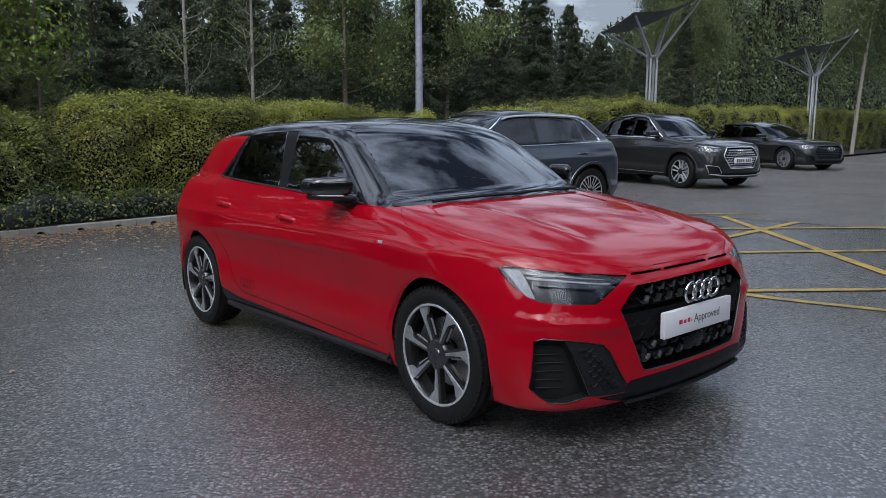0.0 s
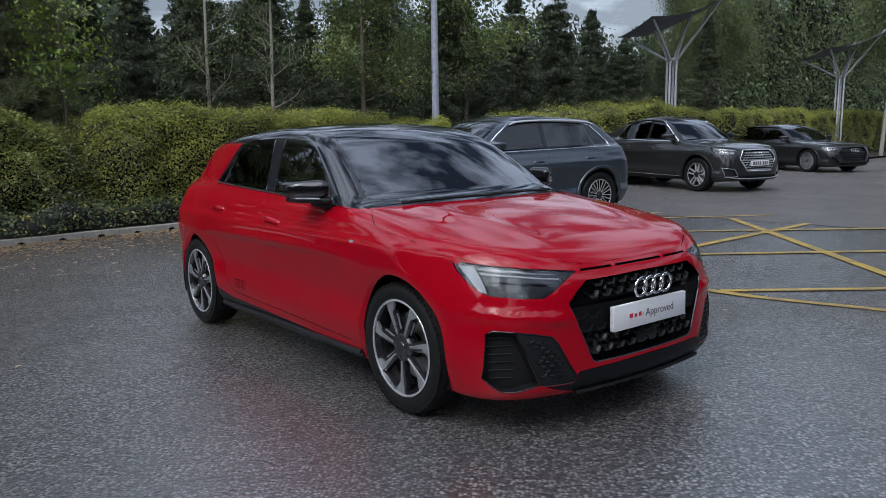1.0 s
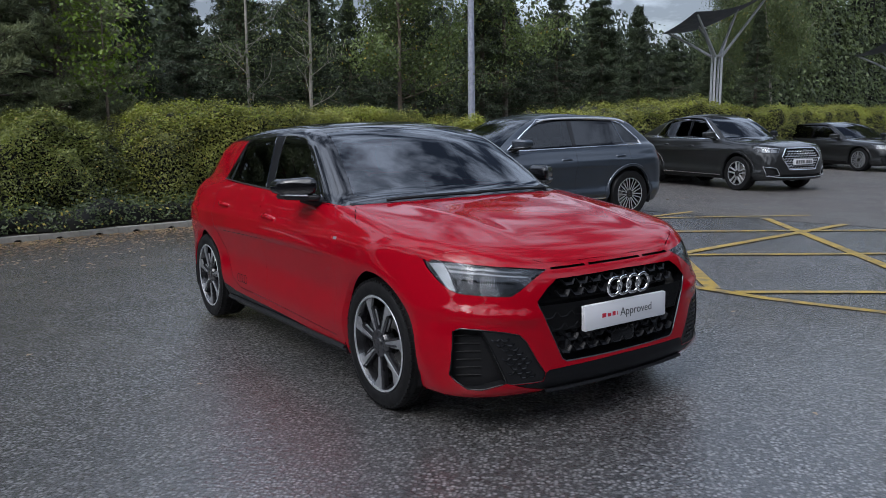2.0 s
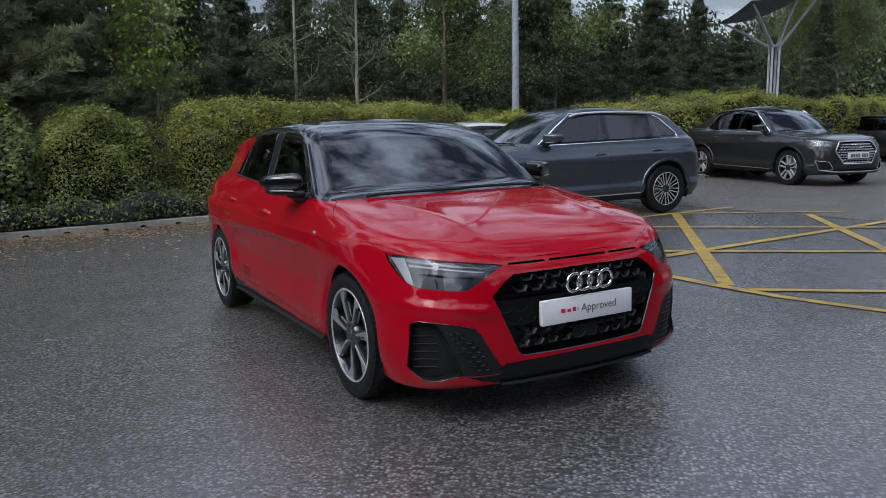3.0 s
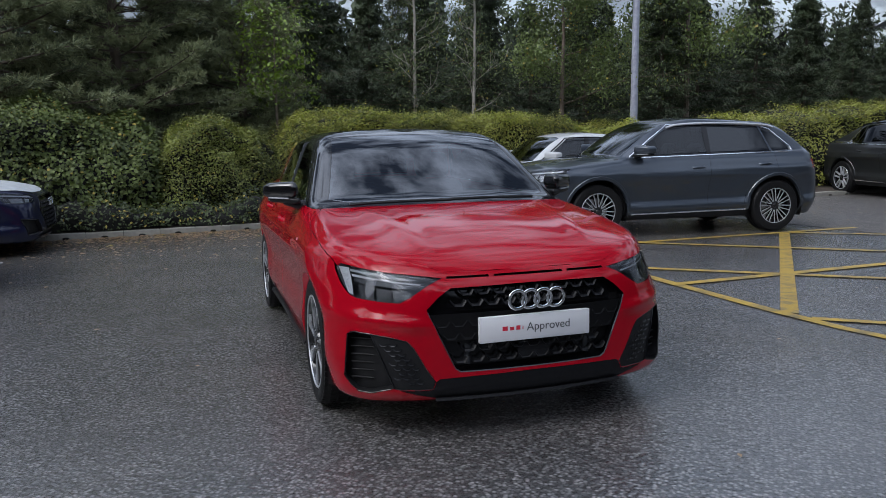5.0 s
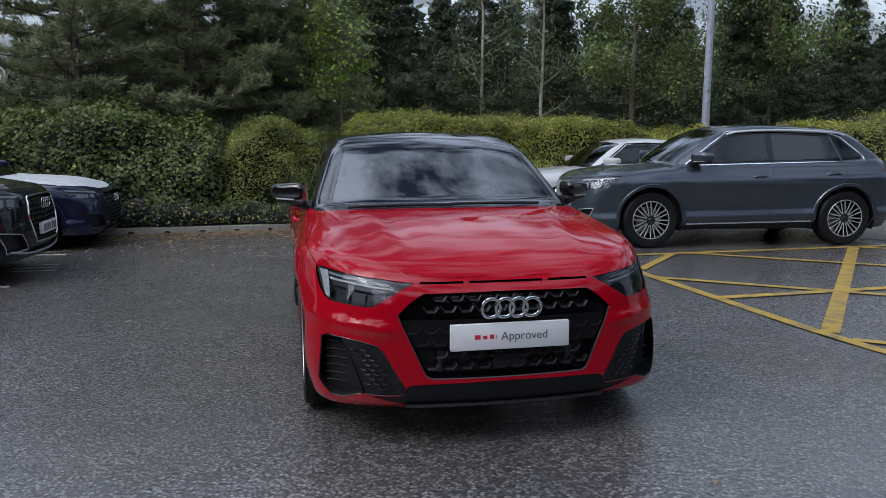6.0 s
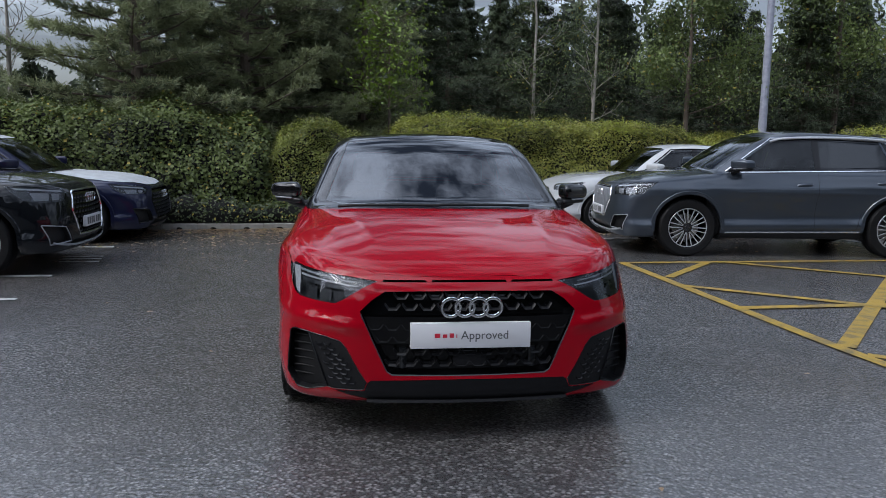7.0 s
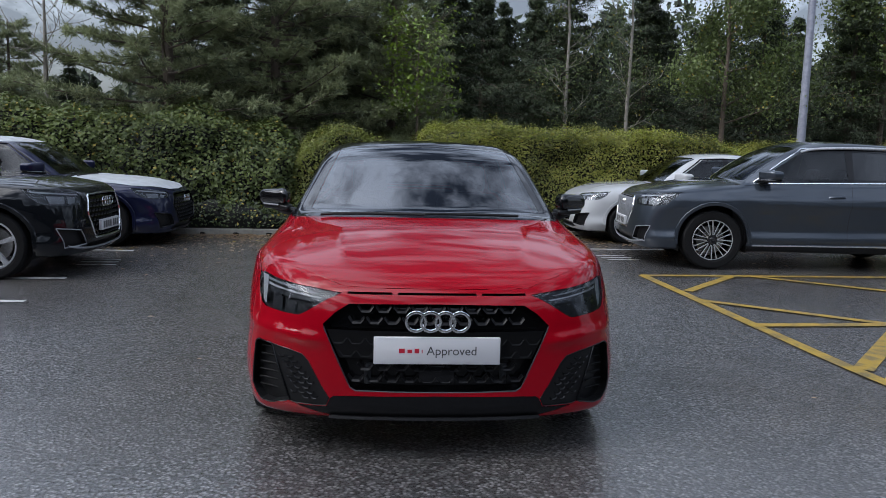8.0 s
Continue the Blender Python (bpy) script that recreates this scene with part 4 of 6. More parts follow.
def hero():
    m = pose(0.811, 4.042, 0.066, 0, -1.23, -48.0)
    s = A1
    car, sh = car_base("hatchback_car", s, m, M["red"], "glossy red five-door hatchback with black roof, on wet asphalt", 0.021, "seven", M["roof_black"], "")
    # headlights
    outline = [(-0.100, 0.706), (0.020, 0.721), (0.160, 0.734), (0.293, 0.746), (0.390, 0.755), (0.428, 0.752), (0.413, 0.722), (0.364, 0.670), (0.312, 0.634), (0.269, 0.620), (0.147, 0.612), (0.055, 0.608), (0.018, 0.628), (-0.050, 0.676)]
    guides = [
        ("light_guide", [(0.408, 0.742), (0.342, 0.742), (0.319, 0.703), (0.290, 0.632), (0.324, 0.640), (0.362, 0.688)], "lamp_white", -0.012),
        ("light_guide", [(0.335, 0.738), (0.16, 0.724), (0.0, 0.706), (0.0, 0.702), (0.16, 0.717), (0.328, 0.727)], "lamp_grey", -0.012),
        ("light_guide", [(0.322, 0.718), (0.16, 0.705), (-0.025, 0.688), (-0.020, 0.683), (0.16, 0.699), (0.316, 0.708)], "lamp_white", -0.014),
        ("brow", [(0.312, 0.704), (0.16, 0.694), (0.0, 0.680), (0.015, 0.668), (0.16, 0.678), (0.302, 0.686)], "lamp_dark", -0.020),
        ("reflector", [(0.296, 0.680), (0.205, 0.674), (0.190, 0.622), (0.265, 0.626)], "lamp_black", -0.035),
        ("reflector", [(0.190, 0.672), (0.110, 0.666), (0.105, 0.620), (0.176, 0.620)], "lamp_black", -0.040),
        ("reflector", [(0.098, 0.664), (0.030, 0.656), (0.048, 0.616), (0.094, 0.618)], "lamp_black", -0.038),
    ]
    for sy in (-1, 1):
        headlamp(car, sh, sy, outline, guides)
    # grille
    hexa = paired([(0.0, 0.670), (0.365, 0.665), (0.42, 0.630), (0.472, 0.580), (0.460, 0.545), (0.358, 0.318), (0.335, 0.304), (0.0, 0.303)])
    got = front_cut(sh, hexa)
    grille = recess(sh, got, (-0.055, 0, 0), "grille", M["plastic_gloss"], car, "black honeycomb grille in a six-sided frame")
    bm = bmesh.new()
    honeycomb(bm, sh, hexa, (0.588, 0.634), 0.074, 0.022, 0.007, 0.022, 0.037)
    honeycomb(bm, sh, hexa, (0.346, 0.395), 0.074, 0.022, 0.007, 0.022, 0.037)
    tagged(part("honeycomb", bm, M["satin"], grille), kind="stuff")
    bm = bmesh.new()
    k = 24
    rows = []
    for i in range(k + 1):
        y = -0.47 + 0.94 * i / k
        col = []
        for z in (0.556, 0.50, 0.440):
            w = 0.455 - max(0, 0.545 - z) * 0.5
            yy = max(-w, min(w, y))
            col.append(bm.verts.new((on_front(sh, yy, z).x - 0.016, yy, z)))
        rows.append(col)
    for a, b in zip(rows, rows[1:]):
        for j in (0, 1):
            if (a[j].co - b[j].co).length > 1e-5 and (a[j + 1].co - b[j + 1].co).length > 1e-5:
                bm.faces.new((a[j], a[j + 1], b[j + 1], b[j]))
    bmesh.ops.solidify(bm, geom=bm.faces[:], thickness=0.02)
    band = part("centre_band", bm, M["plastic"], grille)
    bm = bmesh.new()
    honeycomb(bm, sh, [(-0.42, 0.43), (0.42, 0.43), (0.46, 0.56), (-0.46, 0.56)], (0.447, 0.500), 0.074, 0.022, 0.004, 0.006, 0.0, -0.020)
    tagged(part("relief", bm, M["satin"], grille), kind="stuff")
    bm = bmesh.new()
    add_box(bm, (0.715, -0.075, 0.345), (0.765, 0.075, 0.415), 0.006)
    part("sensor_cover", bm, M["plastic_gloss"], grille)
    for sy in (-1, 1):
        bm = bmesh.new()
        add_tube(bm, [(0.70, sy * 0.285, 0.325), (0.70, sy * 0.285, 0.415)], 0.017, 12)
        part("strut", bm, M["lamp_dark"], grille)
    # bright edging along the lower sides of the grille
    bm = bmesh.new()
    edge = []
    for y, z in [(0.472, 0.575), (0.460, 0.545), (0.40, 0.412), (0.358, 0.320), (0.335, 0.306), (0.16, 0.304), (0.0, 0.304)]:
        edge.append((y, z))
    edge = edge + [(-y, z) for y, z in edge[-2::-1]]
    pts = []
    for (y0, z0), (y1, z1) in zip(edge, edge[1:]):
        for i in range(5):
            y, z = y0 + (y1 - y0) * i / 5, z0 + (z1 - z0) * i / 5
            pts.append(on_front(sh, y, z) + Vector((-0.003, 0, 0)))
    add_tube(bm, pts, 0.0035, 6)
    part("edging", bm, M["lamp_dark"], grille)
    ring_badge(grille, pose(0.797, 0, 0.607, 0, 0, 90) @ pose(0, 0, 0, 4, 0, 0), 0.0395, 0.0595, 0.0072)
    # plate with a printed slogan
    bm = bmesh.new()
    add_box(bm, (0.765, -0.26, 0.4285), (0.789, 0.26, 0.5395), 0.003)
    plate = part("plate", bm, M["plate"], car, "white display plate with red and grey print")
    face = pose(0.7895, -0.044, 0.4835, 90, 0, 90)
    words(plate, "Approved", 0.0515, face, M["ink_dark"])
    for y0, y1, top in ((-0.157, -0.133, 0.494), (-0.122, -0.103, 0.490), (-0.093, -0.074, 0.494), (-0.064, -0.060, 0.490)):
        bm = bmesh.new()
        add_box(bm, (0.789, y0, 0.475), (0.7897, y1, top), 0.0)
        part("print_bar", bm, M["ink_red"], plate)
    # slots below the bonnet
    for y0, y1 in ((-0.165, 0.165), (0.185, 0.375), (-0.375, -0.185)):
        got = front_cut(sh, [(y0, 0.7025), (y1, 0.7025), (y1 - 0.004, 0.7115), (y0 + 0.004, 0.7115)])
        recess(sh, got, (-0.03, 0, -0.004), "slot", M["plastic"], car)
    # corner intakes: a ribbed pocket outside, a honeycomb panel inside, a deep step between them
    for sy in (-1, 1):
        pocket = [(y * sy, z) for y, z in ((0.696, 0.476), (0.755, 0.481), (0.776, 0.468), (0.786, 0.367), (0.792, 0.281), (0.774, 0.252), (0.745, 0.224), (0.700, 0.221), (0.655, 0.234), (0.610, 0.244))]
        panel = [(y * sy, z) for y, z in ((0.696, 0.476), (0.618, 0.464), (0.556, 0.448), (0.529, 0.418), (0.478, 0.324), (0.443, 0.272), (0.455, 0.238), (0.488, 0.236), (0.587, 0.238), (0.610, 0.244))]
        got = front_cut(sh, pocket)
        intake = recess(sh, got, (-0.060, -0.016 * sy, 0), "side_intake", M["plastic"], car, "black corner intake with ribs and honeycomb")
        got = front_cut(sh, panel)
        recess(sh, got, (-0.007, 0, 0), "intake_panel", M["plastic"], intake)
        bm = bmesh.new()
        comb = [(y * sy, z) for y, z in ((0.676, 0.462), (0.610, 0.452), (0.556, 0.428), (0.520, 0.375), (0.472, 0.262), (0.560, 0.258), (0.604, 0.268))]
        honeycomb(bm, sh, comb, [0.262 + 0.0205 * i for i in range(10)], 0.036, 0.009, 0.0042, 0.007, 0.0, -0.008)
        tagged(part("honeycomb", bm, M["plastic_gloss"], intake), kind="stuff")
        for i in range(6):
            z = 0.272 + i * 0.034
            bm = bmesh.new()
            a, mid, b = (on_front(sh, y * sy, z) for y in (0.770, 0.735, 0.690))
            shift = Vector((-0.052, -0.016 * sy, 0))
            add_tube(bm, [a + shift * 0.7, mid + shift, b + shift], [0.003, 0.0042, 0.003], 6)
            part("rib", bm, M["rubber"], intake)
        for poly, r in ((pocket, 0.0032), (panel, 0.0026)):
            bm = bmesh.new()
            loop = [on_front(sh, y, z) for y, z in [((a[0] + (b[0] - a[0]) * i / 3), (a[1] + (b[1] - a[1]) * i / 3)) for a, b in zip(poly, poly[1:] + poly[:1]) for i in range(3)]]
            add_tube(bm, [q - Vector((0.002, 0, 0)) for q in loop + loop[:1]], r, 6, False)
            part("edging", bm, M["plastic_gloss"], intake)
    # black lower lip between the red feet, with a stepped blade under it
    lip = paired([(0.0, 0.289), (0.33, 0.284), (0.425, 0.281), (0.441, 0.268), (0.454, 0.235), (0.488, 0.233), (0.587, 0.234), (0.52, 0.213), (0.425, 0.189), (0.425, 0.12), (0.0, 0.12)])
    got = front_cut(sh, lip, 0.4)
    sh.panel("lower_lip", sh.take(got), M["satin"], car, "gloss black lower lip", 0.003, 0.008)
    for nm, z, out, wide, r in (("splitter", 0.196, 0.010, 0.44, 0.0), ("lip_step", 0.246, -0.004, 0.43, 0.004)):
        bm = bmesh.new()
        pts = []
        for i in range(41):
            y = -wide + 2 * wide * i / 40
            p = on_front(sh, y, z)
            pts.append((p + Vector((out - 0.008, 0, -0.008)), Vector((0, 0, 1))))
        if r:
            add_tube(bm, [q for q, up in pts], r, 6)
        else:
            strip(bm, pts, 0.034, 0.008)
        part(nm, bm, M["satin"], car)
    # sills
    for sy in (-1, 1):
        got = sh.cut([(-0.36, 0.10), (-0.345, 0.205), (-0.60, 0.222), (-1.2, 0.245), (-2.0, 0.275), (-2.225, 0.315), (-2.24, 0.10)], (1, 0, 0), (0, 0, 1), lambda c, n: c.y * sy > 0.4)
        sh.panel("sill", sh.take(got), M["plastic_gloss"], car, "black sill blade", 0.002, 0.004)
        bm = bmesh.new()
        pts = [(on_side(sh, x, 0.222, sy) + Vector((0, -0.012 * sy, -0.004)), Vector((0, 0, 1))) for x in np.linspace(-0.36, -2.15, 20)]
        strip(bm, pts, 0.07, 0.012)
        part("sill_blade", bm, M["plastic"], car)
        side_strip(car, sh, "window_trim", [(-0.62, 0.951), (-1.3, 0.985), (-2.40, 1.036)], sy, 0.011, 0.004, M["lamp_dark"])
        door_handle(car, sh, -1.30, 0.832, sy, M["red"])
        door_handle(car, sh, -2.14, 0.868, sy, M["red"])
        door_mirror(car, sy, (-0.70, 0.775, 0.965), (0.20, 0.185, 0.125), M["roof_black"], M["plastic"])
        # badge on the wing
        p = on_side(sh, -0.395, 0.79, sy)
        n = normal_at(sh, p)
        t = (Vector((1, 0, 0)) - n * n.x).normalized()
        mt = Matrix.Translation(p) @ Matrix((t, n, n.cross(t))).transposed().to_4x4()
        bm = bmesh.new()
        add_box(bm, (-0.010, -0.002, -0.007), (0.008, 0.002, 0.007), 0.001, mt)
        badge = part("wing_badge", bm, M["lamp_red"], car, "small red and silver wing badge")
        bm = bmesh.new()
        add_box(bm, (0.010, -0.002, -0.007), (0.044, 0.002, 0.007), 0.001, mt)
        part("badge_plate", bm, M["lamp_grey"], badge)
        p = on_side(sh, -1.83, 0.385, sy)
        n = normal_at(sh, p)
        t = (Vector((1, 0, 0)) - n * n.x).normalized()
        mt = Matrix.Translation(p + n * 0.0012) @ Matrix((t, n, n.cross(t))).transposed().to_4x4()
        bm = bmesh.new()
        for q in range(4):
            add_lathe(bm, [(0.0250, 0.001), (0.0295, 0.001)], 32, mt @ Matrix.Translation(((q - 1.5) * 0.041, 0, 0)))
        part("ring_decal", bm, M["decal"], car, "dark red four-ring sticker")
    # rear lamps and number plate
    for sy in (-1, 1):
        got = sh.cut([(0.80 * sy, 0.90), (0.46 * sy, 0.885), (0.48 * sy, 0.76), (0.78 * sy, 0.72)], (0, 1, 0), (0, 0, 1), lambda c, n: c.x < -2.7 and n.x < -0.1)
        sh.panel("rear_lamp", sh.take(got), M["lamp_red"], car, "", 0.003, 0.006)
    wiper(car, sh, -0.58, -0.02, -0.32)
    wiper(car, sh, -0.02, 0.50, -0.34)
    cabin(car, s)
    # underside and body
    bm = bmesh.new()
    add_box(bm, (-2.9, -0.70, 0.168), (0.55, 0.70, 0.195), 0.01)
    part("underbody", bm, M["plastic"], car)
    sh.panel("body", sh.bm, M["red"], car, "", 0)
    return car


hero()

# ---- ground ----
def ground_z(x, y):
    u = (y - x) * 0.7071
    return 0.09 * (1 - step(1.2, 4.2, u)) * (1 - step(5.0, 6.8, y))


def axis(a, b, fine, far):
    mid = np.arange(a, b + fine / 2, fine)
    out, d, p = [], fine, b
    while p < far:
        d *= 1.35
        p += d
        out.append(p)
    return np.array([a - (q - b) for q in out[::-1]] + list(mid) + out)


def build_ground():
    xs, ys = axis(-12.0, 14.0, 0.25, 900), axis(-4.0, 26.0, 0.25, 900)
    X, Y = np.meshgrid(xs, ys, indexing="ij")
    V = np.stack([X, Y, ground_z(X, Y)], -1).reshape(-1, 3)
    nx, ny = len(xs), len(ys)
    i, j = np.meshgrid(np.arange(nx - 1), np.arange(ny - 1), indexing="ij")
    a = (i * ny + j).ravel()
    ob = new("ground", mesh_of("ground", V, np.stack([a, a + ny, a + ny + 1, a + 1], 1), M["asphalt"]))
    return tagged(ob, "dark wet asphalt car park surface", "ground", kind="structure")


build_ground()
KERB, ALONG, BACK = Vector((-7.0, 7.7, 0)), Vector((0.68, 0.733, 0)).normalized(), Vector((-0.733, 0.68, 0)).normalized()


def kerb_at(s, off=0.0, z=0.0):
    return KERB + ALONG * s + BACK * off + Vector((0, 0, z))


def flat(name, pts, material, label, category, z=0.004, fine=0.4):
    """A thin sheet laid on the ground."""
    bm = bmesh.new()
    bm.faces.new([bm.verts.new((x, y, 0)) for x, y in pts])
    for ax in (0, 1):
        lo, hi = min(p[ax] for p in pts), max(p[ax] for p in pts)
        for k in range(1, int(min((hi - lo) / fine, 80))):
            no = Vector((1 - ax, ax, 0))
            bmesh.ops.bisect_plane(bm, geom=bm.verts[:] + bm.edges[:] + bm.faces[:], plane_co=no * (lo + (hi - lo) * k / int(min((hi - lo) / fine, 80))), plane_no=no)
    for v in bm.verts:
        v.co.z = float(ground_z(v.co.x, v.co.y)) + z
    return tagged(part(name, bm, material, None), label, category, kind="structure")


flat("road", [(-0.23, 15.0), (34.0, 51.9), (90, 25), (24, -3.1)], M["dry_asphalt"], "paler dry tarmac lane", "road", 0.004, 3.0)


def marking(name, a, b, w, material, label, z):
    d = Vector((b[0] - a[0], b[1] - a[1]))
    n = Vector((-d.y, d.x)).normalized() * w / 2
    return flat(name, [(a[0] - n.x, a[1] - n.y), (b[0] - n.x, b[1] - n.y), (b[0] + n.x, b[1] + n.y), (a[0] + n.x, a[1] + n.y)], material, label, "road marking", z, 0.5)


for k, (a, b, w) in enumerate((
        ((-0.30, 9.30), (3.75, 5.22), 0.11), ((-0.30, 9.28), (3.35, 12.75), 0.10), ((2.40, 11.78), (2.40, 6.66), 0.13), ((4.24, 11.8), (4.28, 6.6), 0.12), ((0.47, 8.66), (0.49, 10.05), 0.10),
        ((1.44, 7.50), (5.10, 11.12), 0.11), ((0.72, 8.26), (5.7, 8.68), 0.10), ((2.55, 6.50), (5.4, 6.68), 0.10), ((0.62, 10.15), (6.3, 10.56), 0.10), ((2.42, 11.80), (5.0, 12.2), 0.08))):
    marking("yellow_line", a, b, w, M["yellow"], "worn yellow hatching line on asphalt", 0.0075 + 0.0006 * k)
for a, b in (((-4.42, 4.66), (-7.9, 1.4)), ((-5.84, 6.2), (-9.4, 2.85)), ((-1.89, 10.92), (1.6, 14.3)), ((-3.55, 3.9), (-7.1, 0.6))):
    marking("white_line", a, b, 0.09, M["white_line"], "white painted parking bay line", 0.0075)
for x, y in ((-5.2, 5.15), (-1.15, 10.15)):
    for k in range(3):
        marking("bay_marking", (x - 0.16 * k, y + 0.12 * k), (x - 0.16 * k + 0.30, y + 0.12 * k + 0.30), 0.055, M["white_line"], "worn white painted bay marking", 0.009)


# ---- kerb of drainage blocks ----
def build_kerb():
    root = tagged(new("kerb"), "pale concrete drainage kerb with dark inlets", "kerb", kind="structure")
    bm = bmesh.new()
    L, H = 0.495, 0.085
    poly = [(0, -0.03), (0.20, -0.03), (0.20, 0.020), (0.21, 0.034), (0.235, 0.040), (0.26, 0.040), (0.285, 0.034), (0.295, 0.020), (0.295, -0.03), (L, -0.03), (L, H - 0.012), (L - 0.006, H), (0.006, H), (0, H - 0.012)]
    add_prism(bm, poly, 0.15)
    me = bpy.data.meshes.new("kerb_block")
    bmesh.ops.recalc_face_normals(bm, faces=bm.faces)
    bm.to_mesh(me)
    bm.free()
    me.materials.append(M["concrete"])
    ang = math.degrees(math.atan2(ALONG.y, ALONG.x))
    rng = random.Random(5)
    for k in range(-20, 56):
        ob = new("kerb_block", me)
        ob.parent = root
        p = kerb_at(k * 0.5, 0.0)
        ob.matrix_basis = pose(p.x, p.y, rng.uniform(-0.003, 0.003), 0, 0, ang + 180 + rng.uniform(-0.3, 0.3)) @ Matrix.Translation((-L, 0, 0))
    bm = bmesh.new()
    add_box(bm, (-12, 0.09, -0.05), (30, 0.10, 0.075))
    ob = part("drain_back", bm, M["plastic"], root)
    ob.matrix_basis = pose(KERB.x, KERB.y, 0, 0, 0, ang)


build_kerb()
vs = [kerb_at(s, o, z) for s in np.linspace(-40, 80, 61) for o, z in ((0.13, 0.07), (0.6, 0.11), (2.0, 0.25), (6.0, 0.45), (60.0, 0.6))]
tagged(new("verge", mesh_of("verge", vs, [(i * 5 + j, i * 5 + j + 1, (i + 1) * 5 + j + 1, (i + 1) * 5 + j) for i in range(60) for j in range(4)], M["soil"])), "dark soil verge under the planting", "ground", kind="structure")


# ---- foliage ----
def leaves(P, N, size, rng, droop=0.0, shape=0.5, spread=0.9):
    """Leaf blades (two folded triangles each) at points P that face about N."""
    n = len(P)
    N = N + rng.normal(0, spread, (n, 3)) * 0.6
    N /= np.linalg.norm(N, axis=1)[:, None]
    T = rng.normal(0, 1, (n, 3))
    T[:, 2] -= droop
    T -= (T * N).sum(1)[:, None] * N
    T /= np.maximum(np.linalg.norm(T, axis=1), 1e-6)[:, None]
    B = np.cross(N, T)
    L = size * rng.uniform(0.65, 1.25, n)[:, None]
    W = L * shape
    V = np.stack([P - T * L * 0.5, P + B * W * 0.5 + N * W * 0.18, P + T * L * 0.5, P - B * W * 0.5 + N * W * 0.18], 1).reshape(-1, 3)
    i = np.arange(n) * 4
    F = np.concatenate([np.stack([i, i + 1, i + 2], 1), np.stack([i, i + 2, i + 3], 1)])
    return V, F


def fast_mesh(name, V, F, material):
    me = bpy.data.meshes.new(name)
    me.vertices.add(len(V))
    me.vertices.foreach_set("co", np.asarray(V, np.float32).ravel())
    k = F.shape[1]
    me.loops.add(F.size)
    me.loops.foreach_set("vertex_index", F.astype(np.int32).ravel())
    me.polygons.add(len(F))
    me.polygons.foreach_set("loop_start", np.arange(0, F.size, k, dtype=np.int32))
    me.materials.append(material)
    me.update(calc_edges=True)
    return me


def lump(P, scale, amp, seed):
    return np.array([noise.noise(Vector(p) * scale + Vector((seed, 0, 0))) for p in P]) * amp


